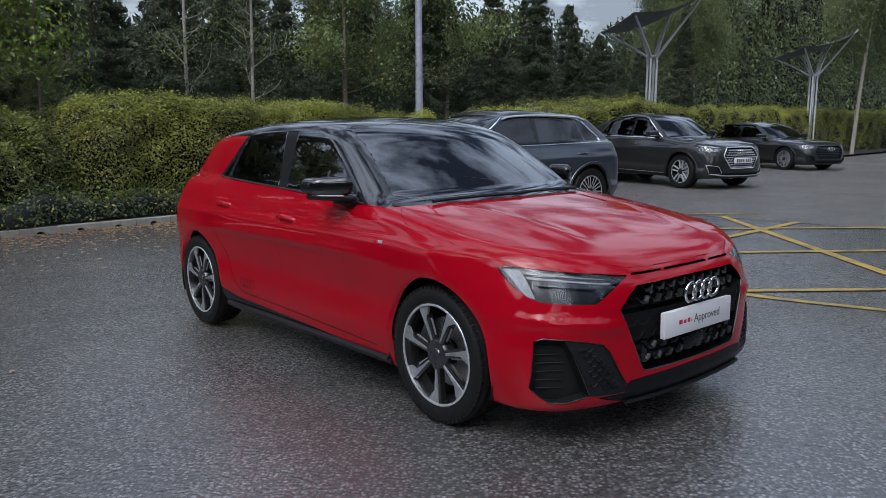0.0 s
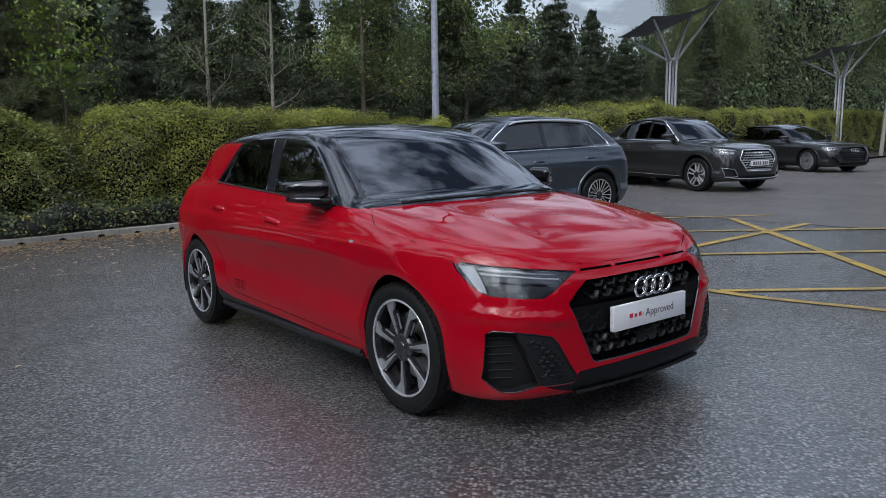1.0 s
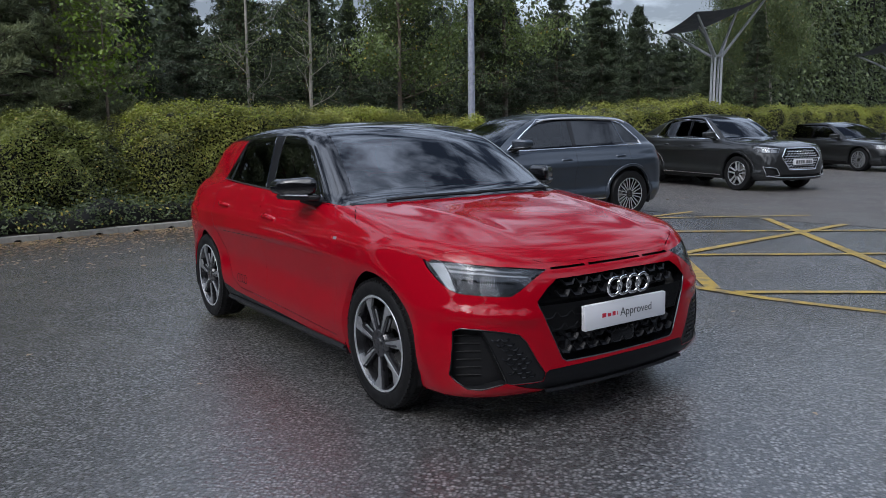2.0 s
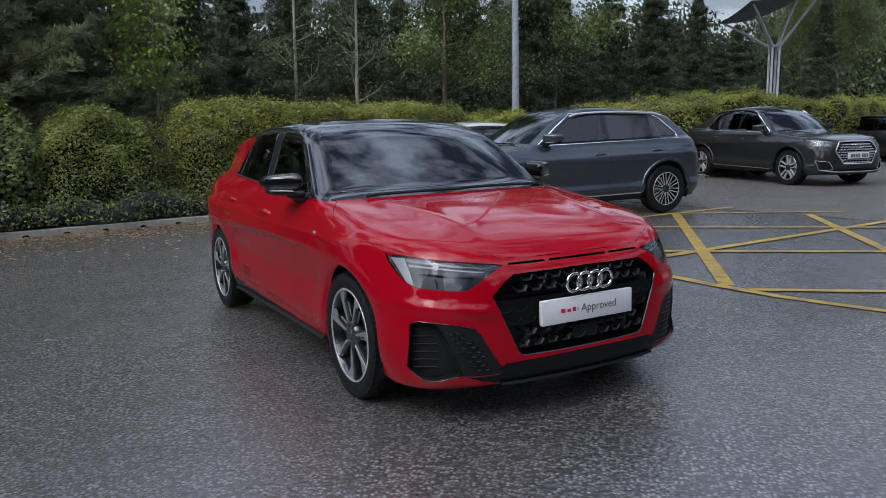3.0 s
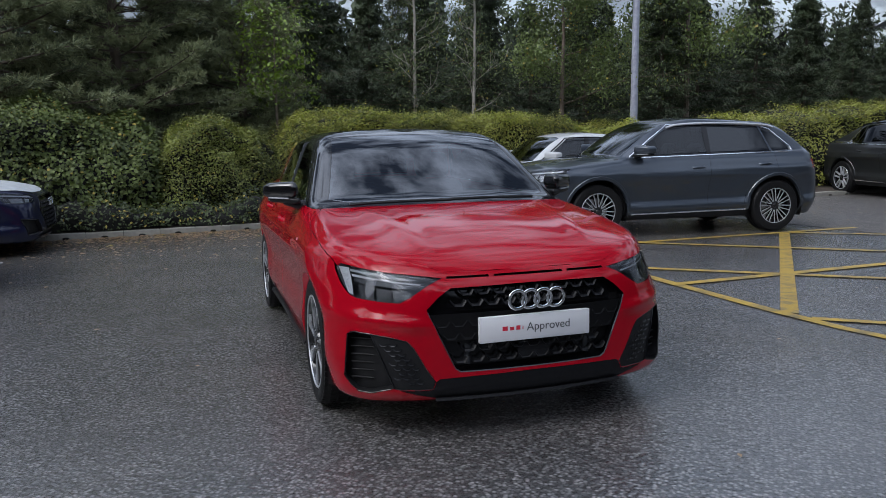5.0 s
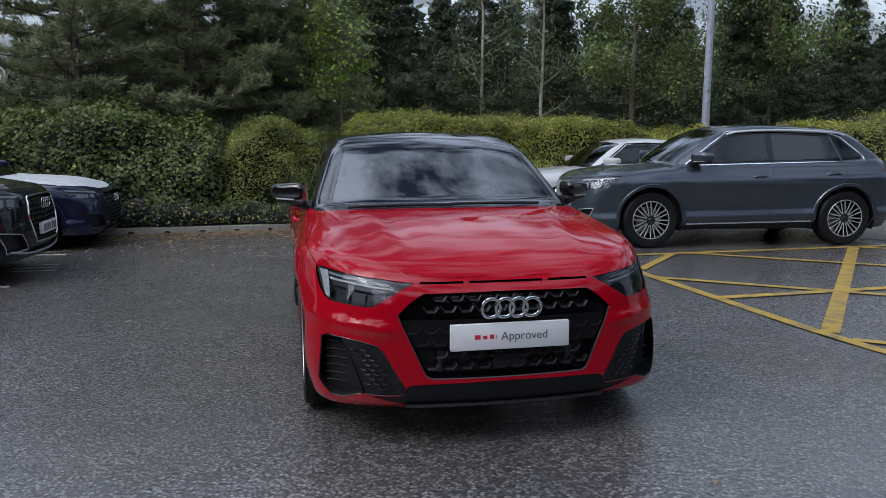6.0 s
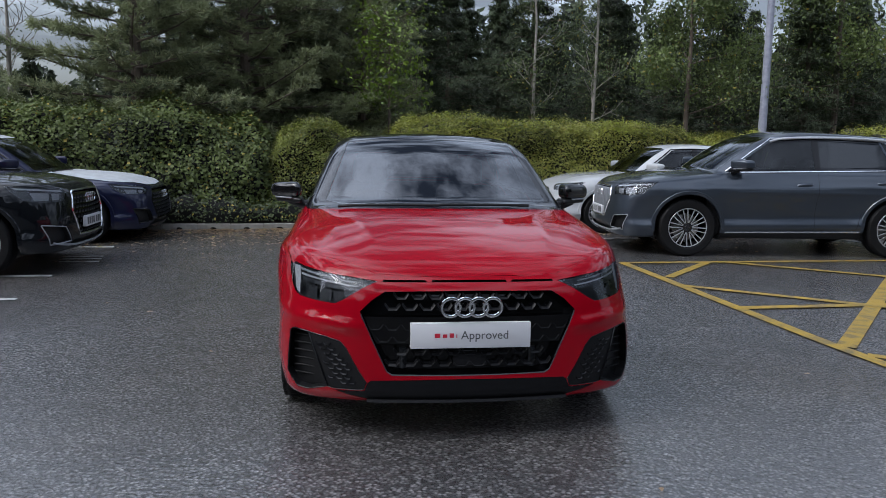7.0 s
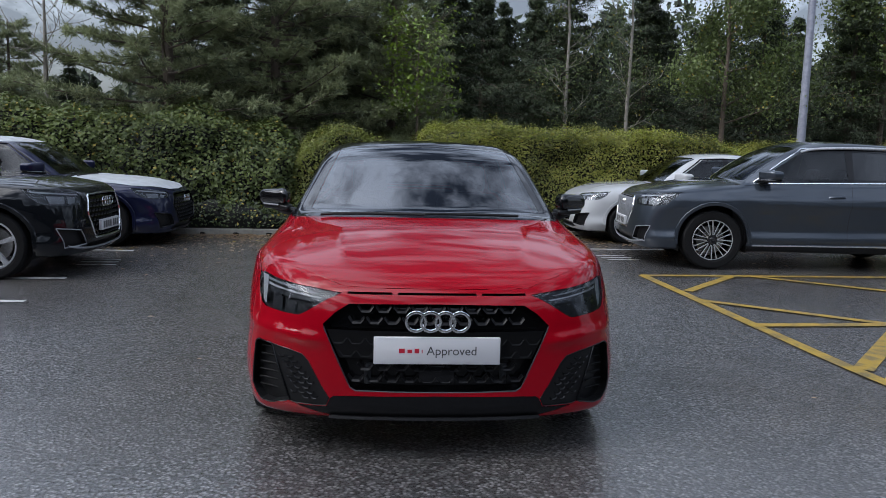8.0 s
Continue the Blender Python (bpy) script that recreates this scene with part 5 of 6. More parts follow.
def hedge(name, s0, s1, o0, o1, top, count, size, mat, label, seed, round_=0.5, lean=0.25, shape=0.55, ends=0.6, shoots=0, bulge=0.40):
    """A bank of clipped leaves: a near-black sheet that paints the shade inside and a shell of leaf blades with an
    uneven outline.
    """
    rng = np.random.default_rng(seed)
    root = thing(name, Matrix.Identity(4), label, "hedge")

    def surface(a, t):
        """a: along, t from 0 (foot of the front) over the top to 1 (back)."""
        h = top(s0 + a * (s1 - s0))
        th = np.clip(t, 0, 1)
        up = np.clip(th / 0.45, 0, 1)
        over = np.clip((th - 0.45) / 0.55, 0, 1)
        z = 0.10 + (h - 0.10) * np.sin(up * np.pi / 2) ** 0.8
        o = o0 + lean * up ** 2.2 + (o1 - o0 - lean) * over
        endf = np.clip(np.minimum(a * (s1 - s0), (1 - a) * (s1 - s0)) / ends, 0, 1) ** 0.5
        z = 0.1 + (z - 0.1) * (0.25 + 0.75 * endf)
        o = o + (1 - endf) * (o1 - o0) * 0.3 * (1 - over)
        s = s0 + a * (s1 - s0)
        P = np.array(KERB)[None] + s[:, None] * np.array(ALONG)[None] + o[:, None] * np.array(BACK)[None]
        P[:, 2] = z
        N = -np.array(BACK)[None] * np.cos(np.clip(th / 0.55, 0, 1) * np.pi / 2)[:, None] + np.array([[0, 0, 1.0]]) * np.sin(np.clip(th / 0.55, 0, 1) * np.pi / 2)[:, None]
        return P, N

    ga, gt = np.meshgrid(np.linspace(0, 1, max(8, int((s1 - s0) / 0.18))), np.linspace(0, 1, 26), indexing="ij")
    P, N = surface(ga.ravel(), gt.ravel())
    d = lump(P, 0.9, bulge, seed) + lump(P, 2.9, bulge * 0.55, seed + 9)
    # sheet just under the leaves, inner shade put into its near-black colour
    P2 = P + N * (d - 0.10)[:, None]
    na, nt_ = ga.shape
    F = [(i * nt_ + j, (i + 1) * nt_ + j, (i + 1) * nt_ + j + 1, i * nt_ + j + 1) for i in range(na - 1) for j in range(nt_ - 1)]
    part_mesh("shade_sheet", mesh_of("shade_sheet", P2, F, M["leaf_shade"]), root)
    a, t = rng.uniform(0, 1, count), rng.beta(1.1, 1.5, count)
    P, N = surface(a, t)
    d = lump(P, 0.9, bulge, seed) + lump(P, 2.9, bulge * 0.55, seed + 9)
    P = P + N * (d + rng.normal(0.0, 0.055, count))[:, None]
    P[:, 2] = np.maximum(P[:, 2], 0.12)
    V, F = leaves(P, N + np.array([[0, 0, 0.35]]), size, rng, 0.3, shape)
    ob = part_mesh("foliage", fast_mesh("foliage", V, F, mat), root)
    tagged(ob, kind="stuff")
    if shoots:
        a, t = rng.uniform(0, 1, shoots), rng.uniform(0.30, 0.75, shoots)
        keep = lump(surface(a, t)[0], 0.8, 1.0, seed + 3) > -0.05
        P, N = surface(a[keep], t[keep])
        d = lump(P, 0.9, bulge, seed) + lump(P, 2.9, bulge * 0.55, seed + 9)
        P = P + N * (d + 0.02 + np.abs(rng.normal(0.0, 0.045, len(P))))[:, None]
        V, F = leaves(P, N + np.array([[0, 0, 0.3]]), size * 1.1, rng, -0.8, shape * 0.8)
        tagged(part_mesh("fresh_growth", fast_mesh("fresh_growth", V, F, M["shoot"]), root, "fresh yellow-green shoots"), kind="stuff")
    return root


def limb(bm, rng, a, d, length, r, depth, tips, sides=7, bend=0.25, rise=0.15):
    """A limb that bends, tapers and forks; tips collects the ends."""
    pts, p, v = [Vector(a)], Vector(a), Vector(d).normalized()
    n = 5
    for i in range(n):
        v = (v + Vector((rng.gauss(0, bend), rng.gauss(0, bend), rng.gauss(rise, bend * 0.5))) * 0.4).normalized()
        p = p + v * length / n
        pts.append(p.copy())
        if depth and i >= 1:
            for _ in range(1 if rng.random() < 0.75 else 2):
                side = Vector((rng.gauss(0, 1), rng.gauss(0, 1), rng.gauss(0.25, 0.4))).normalized()
                limb(bm, rng, p, (v * 0.5 + side).normalized(), length * rng.uniform(0.4, 0.62), r * 0.5 * (1 - i / (n + 2)), depth - 1, tips, 5, bend, rise)
        if not depth or i > 2:
            tips.append((p.copy(), v.copy()))
    add_tube(bm, pts, [max(0.006, r * (1 - 0.8 * i / n)) for i in range(n + 1)], sides)


def broad_tree(name, label, height, trunk_r, crown, leaf, count, leaf_mat, bark, seed, spread=0.5, clear=0.25, droop=0.2, lean=(0.0, 0.0), depth=2, shape=0.6):
    """Trunk, limbs and a crown of leaf blades in clumps round the twig ends."""
    rng, nr = random.Random(seed), np.random.default_rng(seed)
    root = thing(name, Matrix.Identity(4), label, "tree", "trees behind the hedge")
    bm, tips = bmesh.new(), []
    pts = [Vector((lean[0] * t ** 1.4 + rng.gauss(0, 0.04) * t, lean[1] * t ** 1.4 + rng.gauss(0, 0.04) * t, height * 0.9 * t)) for t in (0, 0.15, 0.3, 0.45, 0.6, 0.75, 0.9, 1)]
    pts[0].z = -0.1
    add_tube(bm, pts, [trunk_r * (1 - 0.88 * i / 7) for i in range(8)], 9)
    for i in range(int(9 + height)):
        t = clear + (1 - clear) * (i + rng.random()) / int(9 + height)
        k = min(6, int(t * 7))
        p = pts[k].lerp(pts[k + 1], t * 7 - k)
        a = rng.uniform(0, math.tau)
        L = crown * (1.05 - 0.55 * t) * rng.uniform(0.6, 1.1)
        limb(bm, rng, p, (math.cos(a), math.sin(a), rng.uniform(0.1, 0.8)), L, trunk_r * 0.35 * (1.1 - t), depth - 1, tips)
    part("trunk", bm, bark, root)
    C = np.array([tuple(p) for p, v in tips])
    idx = nr.integers(0, len(C), count)
    P = C[idx] + nr.normal(0, spread, (count, 3)) * np.array([[1, 1, 0.8]])
    P[:, 2] -= np.abs(nr.normal(0, droop, count))
    N = P - C.mean(0)
    N /= np.maximum(np.linalg.norm(N, axis=1), 1e-6)[:, None]
    V, F = leaves(P, N + np.array([[0, 0, 0.6]]), leaf, nr, droop * 3, shape)
    tagged(part_mesh("crown", fast_mesh("crown", V, F, leaf_mat), root), kind="stuff")
    return root


def conifer(name, label, height, radius, count, mat, seed, size=0.30, clear=0.04, power=0.8):
    """A straight trunk with whorls of drooping sprays."""
    rng, nr = random.Random(seed), np.random.default_rng(seed)
    root = thing(name, Matrix.Identity(4), label, "tree", "trees behind the hedge")
    bm = bmesh.new()
    add_tube(bm, [(0, 0, -0.1), (0.03, 0.02, height * 0.5), (0, 0, height)], [0.035 * height ** 0.7, 0.02 * height ** 0.7, 0.01], 8)
    P, N = [], []
    tiers = int(height * 3.2)
    per = max(20, count // (tiers * 7))
    for k in range(tiers):
        t = clear + (1 - clear) * (k + rng.random() * 0.6) / tiers
        R = radius * (1 - t) ** power * rng.uniform(0.75, 1.15) + 0.12
        for b in range(7):
            a = math.tau * b / 7 + rng.uniform(0, 0.9)
            L = R * rng.uniform(0.55, 1.2)
            z0 = height * t
            tip = (L * math.cos(a), L * math.sin(a), z0 + L * rng.uniform(-0.28, 0.22))
            if k % 2 == 0 or L > 1.0:
                add_tube(bm, [(0, 0, z0), (tip[0] * 0.6, tip[1] * 0.6, z0 + (tip[2] - z0) * 0.3), tip], [0.022, 0.014, 0.004], 5, False)
            u = nr.uniform(0.12, 1.04, per) ** 0.75
            w = (1.05 - u) * 0.30 * L + 0.07
            side = nr.normal(0, 1, per) * w
            q = np.stack([u * L * math.cos(a) - side * math.sin(a), u * L * math.sin(a) + side * math.cos(a), z0 + (tip[2] - z0) * u ** 1.6 + nr.normal(0, 0.07, per) - np.abs(side) * 0.3], 1)
            P.append(q)
            N.append(np.tile([[math.cos(a) * 0.4, math.sin(a) * 0.4, 0.9]], (per, 1)))
    part("trunk", bm, M["bark"], root)
    P, N = np.concatenate(P), np.concatenate(N)
    V, F = leaves(P, N, size, nr, 1.4, 0.17, 0.7)
    tagged(part_mesh("crown", fast_mesh("crown", V, F, mat), root), kind="stuff")
    return root


def pine(name, label, height, radius, seed, boughs=120):
    """Level boughs with side twigs that end in tufts of long needles."""
    rng, nr = random.Random(seed), np.random.default_rng(seed)
    root = thing(name, Matrix.Identity(4), label, "tree", "trees behind the hedge")
    bm = bmesh.new()
    add_tube(bm, [(0, 0, -0.1), (0.05, 0.03, height * 0.3), (-0.05, 0.04, height * 0.6), (0, 0, height)], [0.15, 0.12, 0.08, 0.012], 9)
    C, D = [], []
    for k in range(boughs):
        t = 0.06 + 0.93 * (k + rng.random()) / boughs
        R = radius * min(1.0, 0.55 + 1.6 * t) * (1.02 - t) ** 0.55 * rng.uniform(0.55, 1.15)
        a = k * 2.4 + rng.uniform(-0.5, 0.5)
        z0 = height * t
        bend, lift_ = rng.uniform(-0.25, 0.25), rng.uniform(-0.15, 0.25)
        pts = []
        for i in range(6):
            u = i / 5
            q = a + bend * u
            pts.append(Vector((R * u * math.cos(q), R * u * math.sin(q), z0 + R * (lift_ * u + 0.12 * u * u))))
        add_tube(bm, pts, [0.035 * (1.1 - t), 0.028 * (1.1 - t), 0.02, 0.014, 0.009, 0.004], 5, False)
        n = int(6 + R * 9)
        for j in range(n):
            u = 0.22 + 0.78 * (j + rng.random()) / n
            i = min(4, int(u * 5))
            p = pts[i].lerp(pts[i + 1], u * 5 - i)
            d = (pts[i + 1] - pts[i]).normalized()
            side = d.cross(Vector((0, 0, 1))) * rng.choice((-1, 1))
            w = (d * 0.7 + side * rng.uniform(0.3, 1.0) + Vector((0, 0, rng.uniform(-0.1, 0.45)))).normalized()
            L = rng.uniform(0.15, 0.55) * (1.15 - u * 0.6)
            if j % 3 == 0:
                add_tube(bm, [p, p + w * L], [0.008, 0.003], 4, False)
            for e in (0.45, 0.75, 1.0):
                C.append(tuple(p + w * L * e))
                D.append(tuple(w))
    part("trunk", bm, M["bark"], root)
    per = 14
    C, D = np.repeat(np.array(C), per, 0), np.repeat(np.array(D), per, 0)
    n = len(C)
    T = D * 0.8 + nr.normal(0, 0.55, (n, 3))
    T /= np.linalg.norm(T, axis=1)[:, None]
    B = np.cross(T, nr.normal(0, 1, (n, 3)))
    B /= np.maximum(np.linalg.norm(B, axis=1), 1e-6)[:, None]
    L = nr.uniform(0.07, 0.15, n)[:, None]
    P = C + nr.normal(0, 0.02, (n, 3))
    V = np.stack([P - B * 0.008, P + B * 0.008, P + T * L + B * 0.005, P + T * L - B * 0.005], 1).reshape(-1, 3)
    i = np.arange(n)[:, None] * 4
    tagged(part_mesh("crown", fast_mesh("crown", V, i + np.array([[0, 1, 2, 3]]), M["pine"]), root), kind="stuff")
    return root


def put(ob, x, y, turn=0.0, scale=1.0, z=0.2):
    ob.matrix_basis = pose(x, y, z, 0, 0, turn) @ Matrix.Scale(scale, 4)
    return ob


def again(ob, x, y, turn, scale, z=0.2):
    c = copy_thing(ob, Matrix.Identity(4))
    c.matrix_basis = pose(x, y, z, 0, 0, turn) @ Matrix.Scale(scale, 4)
    return c


wave = curve((-16, 1.75), (-6, 1.85), (0, 1.8), (3, 1.62), (4.2, 1.80), (6, 1.86), (8, 1.80), (11, 1.68), (13, 1.78), (15.5, 1.75), (17, 2.0), (19.5, 2.15), (22, 1.95), (26, 1.85), (29, 2.0), (40, 2.0))
hedge("hedge", 3.3, 11.4, 0.75, 3.4, lambda s: wave(s) - 0.17, 95000, 0.043, M["hedge"], "clipped yellow-green hedge along the kerb", 3, shoots=7000, bulge=0.26)
hedge("hedge", 13.2, 62.0, 0.9, 3.6, lambda s: wave(s) - 0.08, 125000, 0.060, M["hedge"], "long clipped green hedge behind the parked cars", 4, shoots=7000, bulge=0.28)
hedge("shrub", 1.2, 3.7, 0.65, 2.3, lambda s: wave(s) - 0.22, 26000, 0.043, M["shrub"], "loose green shrub beside the hedge", 5)
hedge("ivy_bank", -15.0, 1.8, 0.45, 3.6, lambda s: wave(s), 90000, 0.064, M["ivy"], "bank of broad-leaved ivy and bramble by the kerb", 6, lean=1.1, shape=0.8)
hedge("ground_cover", -10.0, 12.6, 0.22, 1.0, lambda s: 0.34 + 0 * s, 20000, 0.055, M["cover"], "low creeping ground cover behind the kerb", 7, lean=0.2)

# woodland behind
fir = [conifer("conifer", "tall dark green conifer behind the hedge", 9.5, 2.2, 36000, M["conifer"], 11, 0.19), conifer("conifer", "tall dark green conifer behind the hedge", 8.2, 1.9, 32000, M["conifer"], 12, 0.19), conifer("conifer", "tall dark green conifer behind the hedge", 8.8, 2.5, 36000, M["conifer"], 13, 0.20)]
rng = random.Random(8)
spots = []
for k in range(34):
    s = -13.0 + k * 1.38 + rng.uniform(-0.5, 0.5)
    spots.append((s, rng.uniform(6.3, 8.8) if k % 2 else rng.uniform(9.5, 13.0), rng.uniform(0.62, 0.80) if s > -1 else rng.uniform(0.30, 0.38)))
for k in range(12):
    spots.append((-3 + k * 4.4 + rng.uniform(-1, 1), rng.uniform(15, 19), rng.uniform(0.72, 0.92)))
for k, (s, o, sc) in enumerate(spots):
    p = kerb_at(s, o)
    if 23.5 < s < 31:
        sc *= 0.72
    if k < 3:
        put(fir[k], p.x, p.y, rng.uniform(0, 360), sc)
    else:
        again(fir[k % 3], p.x, p.y, rng.uniform(0, 360), sc)
scots = pine("pine_tree", "bushy grey-green pine tree over the ivy bank", 6.8, 2.9, 21)
put(scots, -10.0, 9.3, 20)
again(scots, -9.2, 11.3, 140, 0.95)
again(scots, -8.3, 13.8, 250, 0.8)
again(scots, -14.6, 8.4, 60, 0.55)
again(scots, -9.9, 12.9, 310, 0.9)
oak = broad_tree("young_oak_tree", "slender tree with fresh light green leaves", 6.6, 0.075, 1.8, 0.075, 24000, M["broad"], M["bark"], 31, 0.26, 0.30, 0.12)
put(oak, -2.5, 18.3, 0)
again(oak, -0.25, 24.0, 100, 1.35)
lime = broad_tree("lime_tree", "sapling with bright lime-green leaves", 4.0, 0.045, 1.0, 0.085, 1500, M["lime_leaf"], M["bark"], 41, 0.20, 0.45, 0.1)
put(lime, -6.7, 12.8, 0)
thin = broad_tree("thin_birch_tree", "thin pale-stemmed tree with sparse leaves", 7.5, 0.055, 1.0, 0.06, 4600, M["birch"], M["bark_pale"], 51, 0.22, 0.2, 0.15)
put(thin, -5.85, 17.2, 0)
again(thin, -4.5, 17.7, 80, 1.0)
birch = broad_tree("birch_tree", "tall birch with hanging pale green leaves", 12.0, 0.085, 3.4, 0.085, 100000, M["birch"], M["bark_pale"], 61, 0.30, 0.34, 0.9, (1.2, 0.3), 3)
put(birch, 17.0, 33.5, 0)
again(birch, 11.5, 37.5, 120, 0.9)
again(birch, 20.5, 35.0, 240, 1.0)
again(birch, 26.0, 36.5, 60, 1.0)
bare = broad_tree("bare_tree", "leafless grey branching tree", 5.0, 0.08, 1.6, 0.05, 200, M["birch"], M["bark_pale"], 71, 0.2, 0.3, 0.1)
put(bare, -11.4, 7.7, 0, 0.95)

# far woods close the view behind the trees
def far_woods():
    nr = np.random.default_rng(17)
    ridge = curve((-34, 2.4), (-12, 2.6), (-6, 3.4), (0, 5.8), (12, 6.6), (17, 6.4), (21, 6.2), (26, 6.9), (32, 7.4), (40, 7.2), (46, 6.4), (52, 7.6), (61, 11.5), (70, 14.0), (100, 18.0), (150, 24.0))
    root = thing("far_woods", Matrix.Identity(4), "dense dark woodland far behind the hedge", "woods")
    for a, b, n, size, mat in ((-34, 54, 52000, 0.36, M["conifer"]), (50, 150, 95000, 0.42, M["far_leaf"])):
        s = nr.uniform(a, b, n)
        z = ridge(s) * np.sqrt(nr.uniform(0, 1, n)) * (1 + 0.16 * np.sin(s * 2.3) + 0.10 * np.sin(s * 5.1 + 1))
        o = 21.0 + nr.normal(0, 0.5, n) - 2.0 * (1 - z / 9) + 1.2 * np.sin(s * 1.7)
        P = np.array(KERB)[None] + s[:, None] * np.array(ALONG)[None] + o[:, None] * np.array(BACK)[None]
        P[:, 2] = z + 0.3
        V, F = leaves(P, -np.tile(np.array(BACK)[None], (n, 1)) + np.array([[0, 0, 0.6]]), size, nr, 1.0, 0.45)
        tagged(part_mesh("foliage", fast_mesh("foliage", V, F, mat), root), kind="stuff")
    # backing sheet, its near-black colour paints the shade between the far trees
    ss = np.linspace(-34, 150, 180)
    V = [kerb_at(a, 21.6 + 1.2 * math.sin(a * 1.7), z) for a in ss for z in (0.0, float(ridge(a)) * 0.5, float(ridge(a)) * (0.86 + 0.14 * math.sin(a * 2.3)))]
    part_mesh("shade_sheet", mesh_of("shade_sheet", V, [(i * 3 + j, i * 3 + j + 1, i * 3 + j + 4, i * 3 + j + 3) for i in range(179) for j in range(2)], M["leaf_shade"]), root)


far_woods()


def sky_block_belt():
    """An unseen tree belt added round the rest of the car park, to block low sky light and darken reflections."""
    nr = np.random.default_rng(23)
    n = 45000
    a = nr.uniform(radians(-174), radians(28), n)
    R = 22 + 2.0 * np.sin(a * 7) + nr.normal(0, 0.6, n)
    H = 9.5 + 1.6 * np.sin(a * 9) + 0.9 * np.sin(a * 23)
    P = np.stack([2 + R * np.cos(a), 6 + R * np.sin(a), 0.2 + H * np.sqrt(nr.uniform(0, 1, n))], 1)
    V, F = leaves(P, np.stack([-np.cos(a), -np.sin(a), 0 * a + 0.5], 1), 0.5, nr, 0.8, 0.5)
    root = thing("far_woods", Matrix.Identity(4), "added unseen belt of dark trees that blocks the low sky", "woods")
    tagged(part_mesh("foliage", fast_mesh("foliage", V, F, M["conifer"]), root), kind="stuff")
    # near-black sheet behind the added belt, closes its gaps against the sky
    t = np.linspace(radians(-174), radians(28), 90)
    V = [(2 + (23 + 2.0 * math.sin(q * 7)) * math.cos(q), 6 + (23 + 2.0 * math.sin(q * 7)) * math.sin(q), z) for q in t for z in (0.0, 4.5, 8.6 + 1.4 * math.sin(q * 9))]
    part_mesh("shade_sheet", mesh_of("shade_sheet", V, [(i * 3 + j, i * 3 + j + 1, i * 3 + j + 4, i * 3 + j + 3) for i in range(89) for j in range(2)], M["leaf_shade"]), root)


sky_block_belt()

# fallen leaves near the kerb
nr = np.random.default_rng(9)
n = 9000
s, o = nr.uniform(-9, 13, n), -np.abs(nr.exponential(0.55, n))
P = np.array(KERB)[None] + s[:, None] * np.array(ALONG)[None] + o[:, None] * np.array(BACK)[None]
P[:, 2] = ground_z(P[:, 0], P[:, 1]) + 0.010
V, F = leaves(P, np.tile([[0, 0, 1.0]], (n, 1)), 0.062, nr, 0, 0.6, 0.15)
tagged(new("fallen_leaves", fast_mesh("fallen_leaves", V, F, M["dead_leaf"])), "scattered brown fallen leaves along the kerb", "leaves", kind="stuff")
n = 70
P = np.stack([nr.uniform(-6, 7, n), nr.uniform(1.5, 10, n), np.zeros(n)], 1)
P[:, 2] = ground_z(P[:, 0], P[:, 1]) + 0.008
V, F = leaves(P, np.tile([[0, 0, 1.0]], (n, 1)), 0.03, nr, 0, 0.6, 0.12)
tagged(new("loose_leaves", fast_mesh("loose_leaves", V, F, M["dead_leaf"])), "few small leaves lying on wet asphalt", "leaves", kind="stuff")


# ---- lamp post and canopies ----
def lamp_post(x, y):
    root = thing("lamp_post", pose(x, y, 0.2), "tall grey painted lamp post in the hedge", "lamp post")
    bm = bmesh.new()
    add_tube(bm, [(0, 0, -0.2), (0, 0, 1.2), (0, 0, 8.0)], [0.095, 0.085, 0.055], 16)
    part("pole", bm, M["steel_grey"], root)
    bm = bmesh.new()
    add_tube(bm, [(0, 0, 7.9), (0, -0.3, 8.05), (0, -0.9, 8.1)], [0.04, 0.04, 0.04], 10)
    part("arm", bm, M["steel_grey"], root)
    bm = bmesh.new()
    add_box(bm, (-0.14, -1.35, 8.06), (0.14, -0.85, 8.16), 0.03)
    part("lamp_head", bm, M["steel_grey"], root)


lamp_post(-0.72, 17.81)


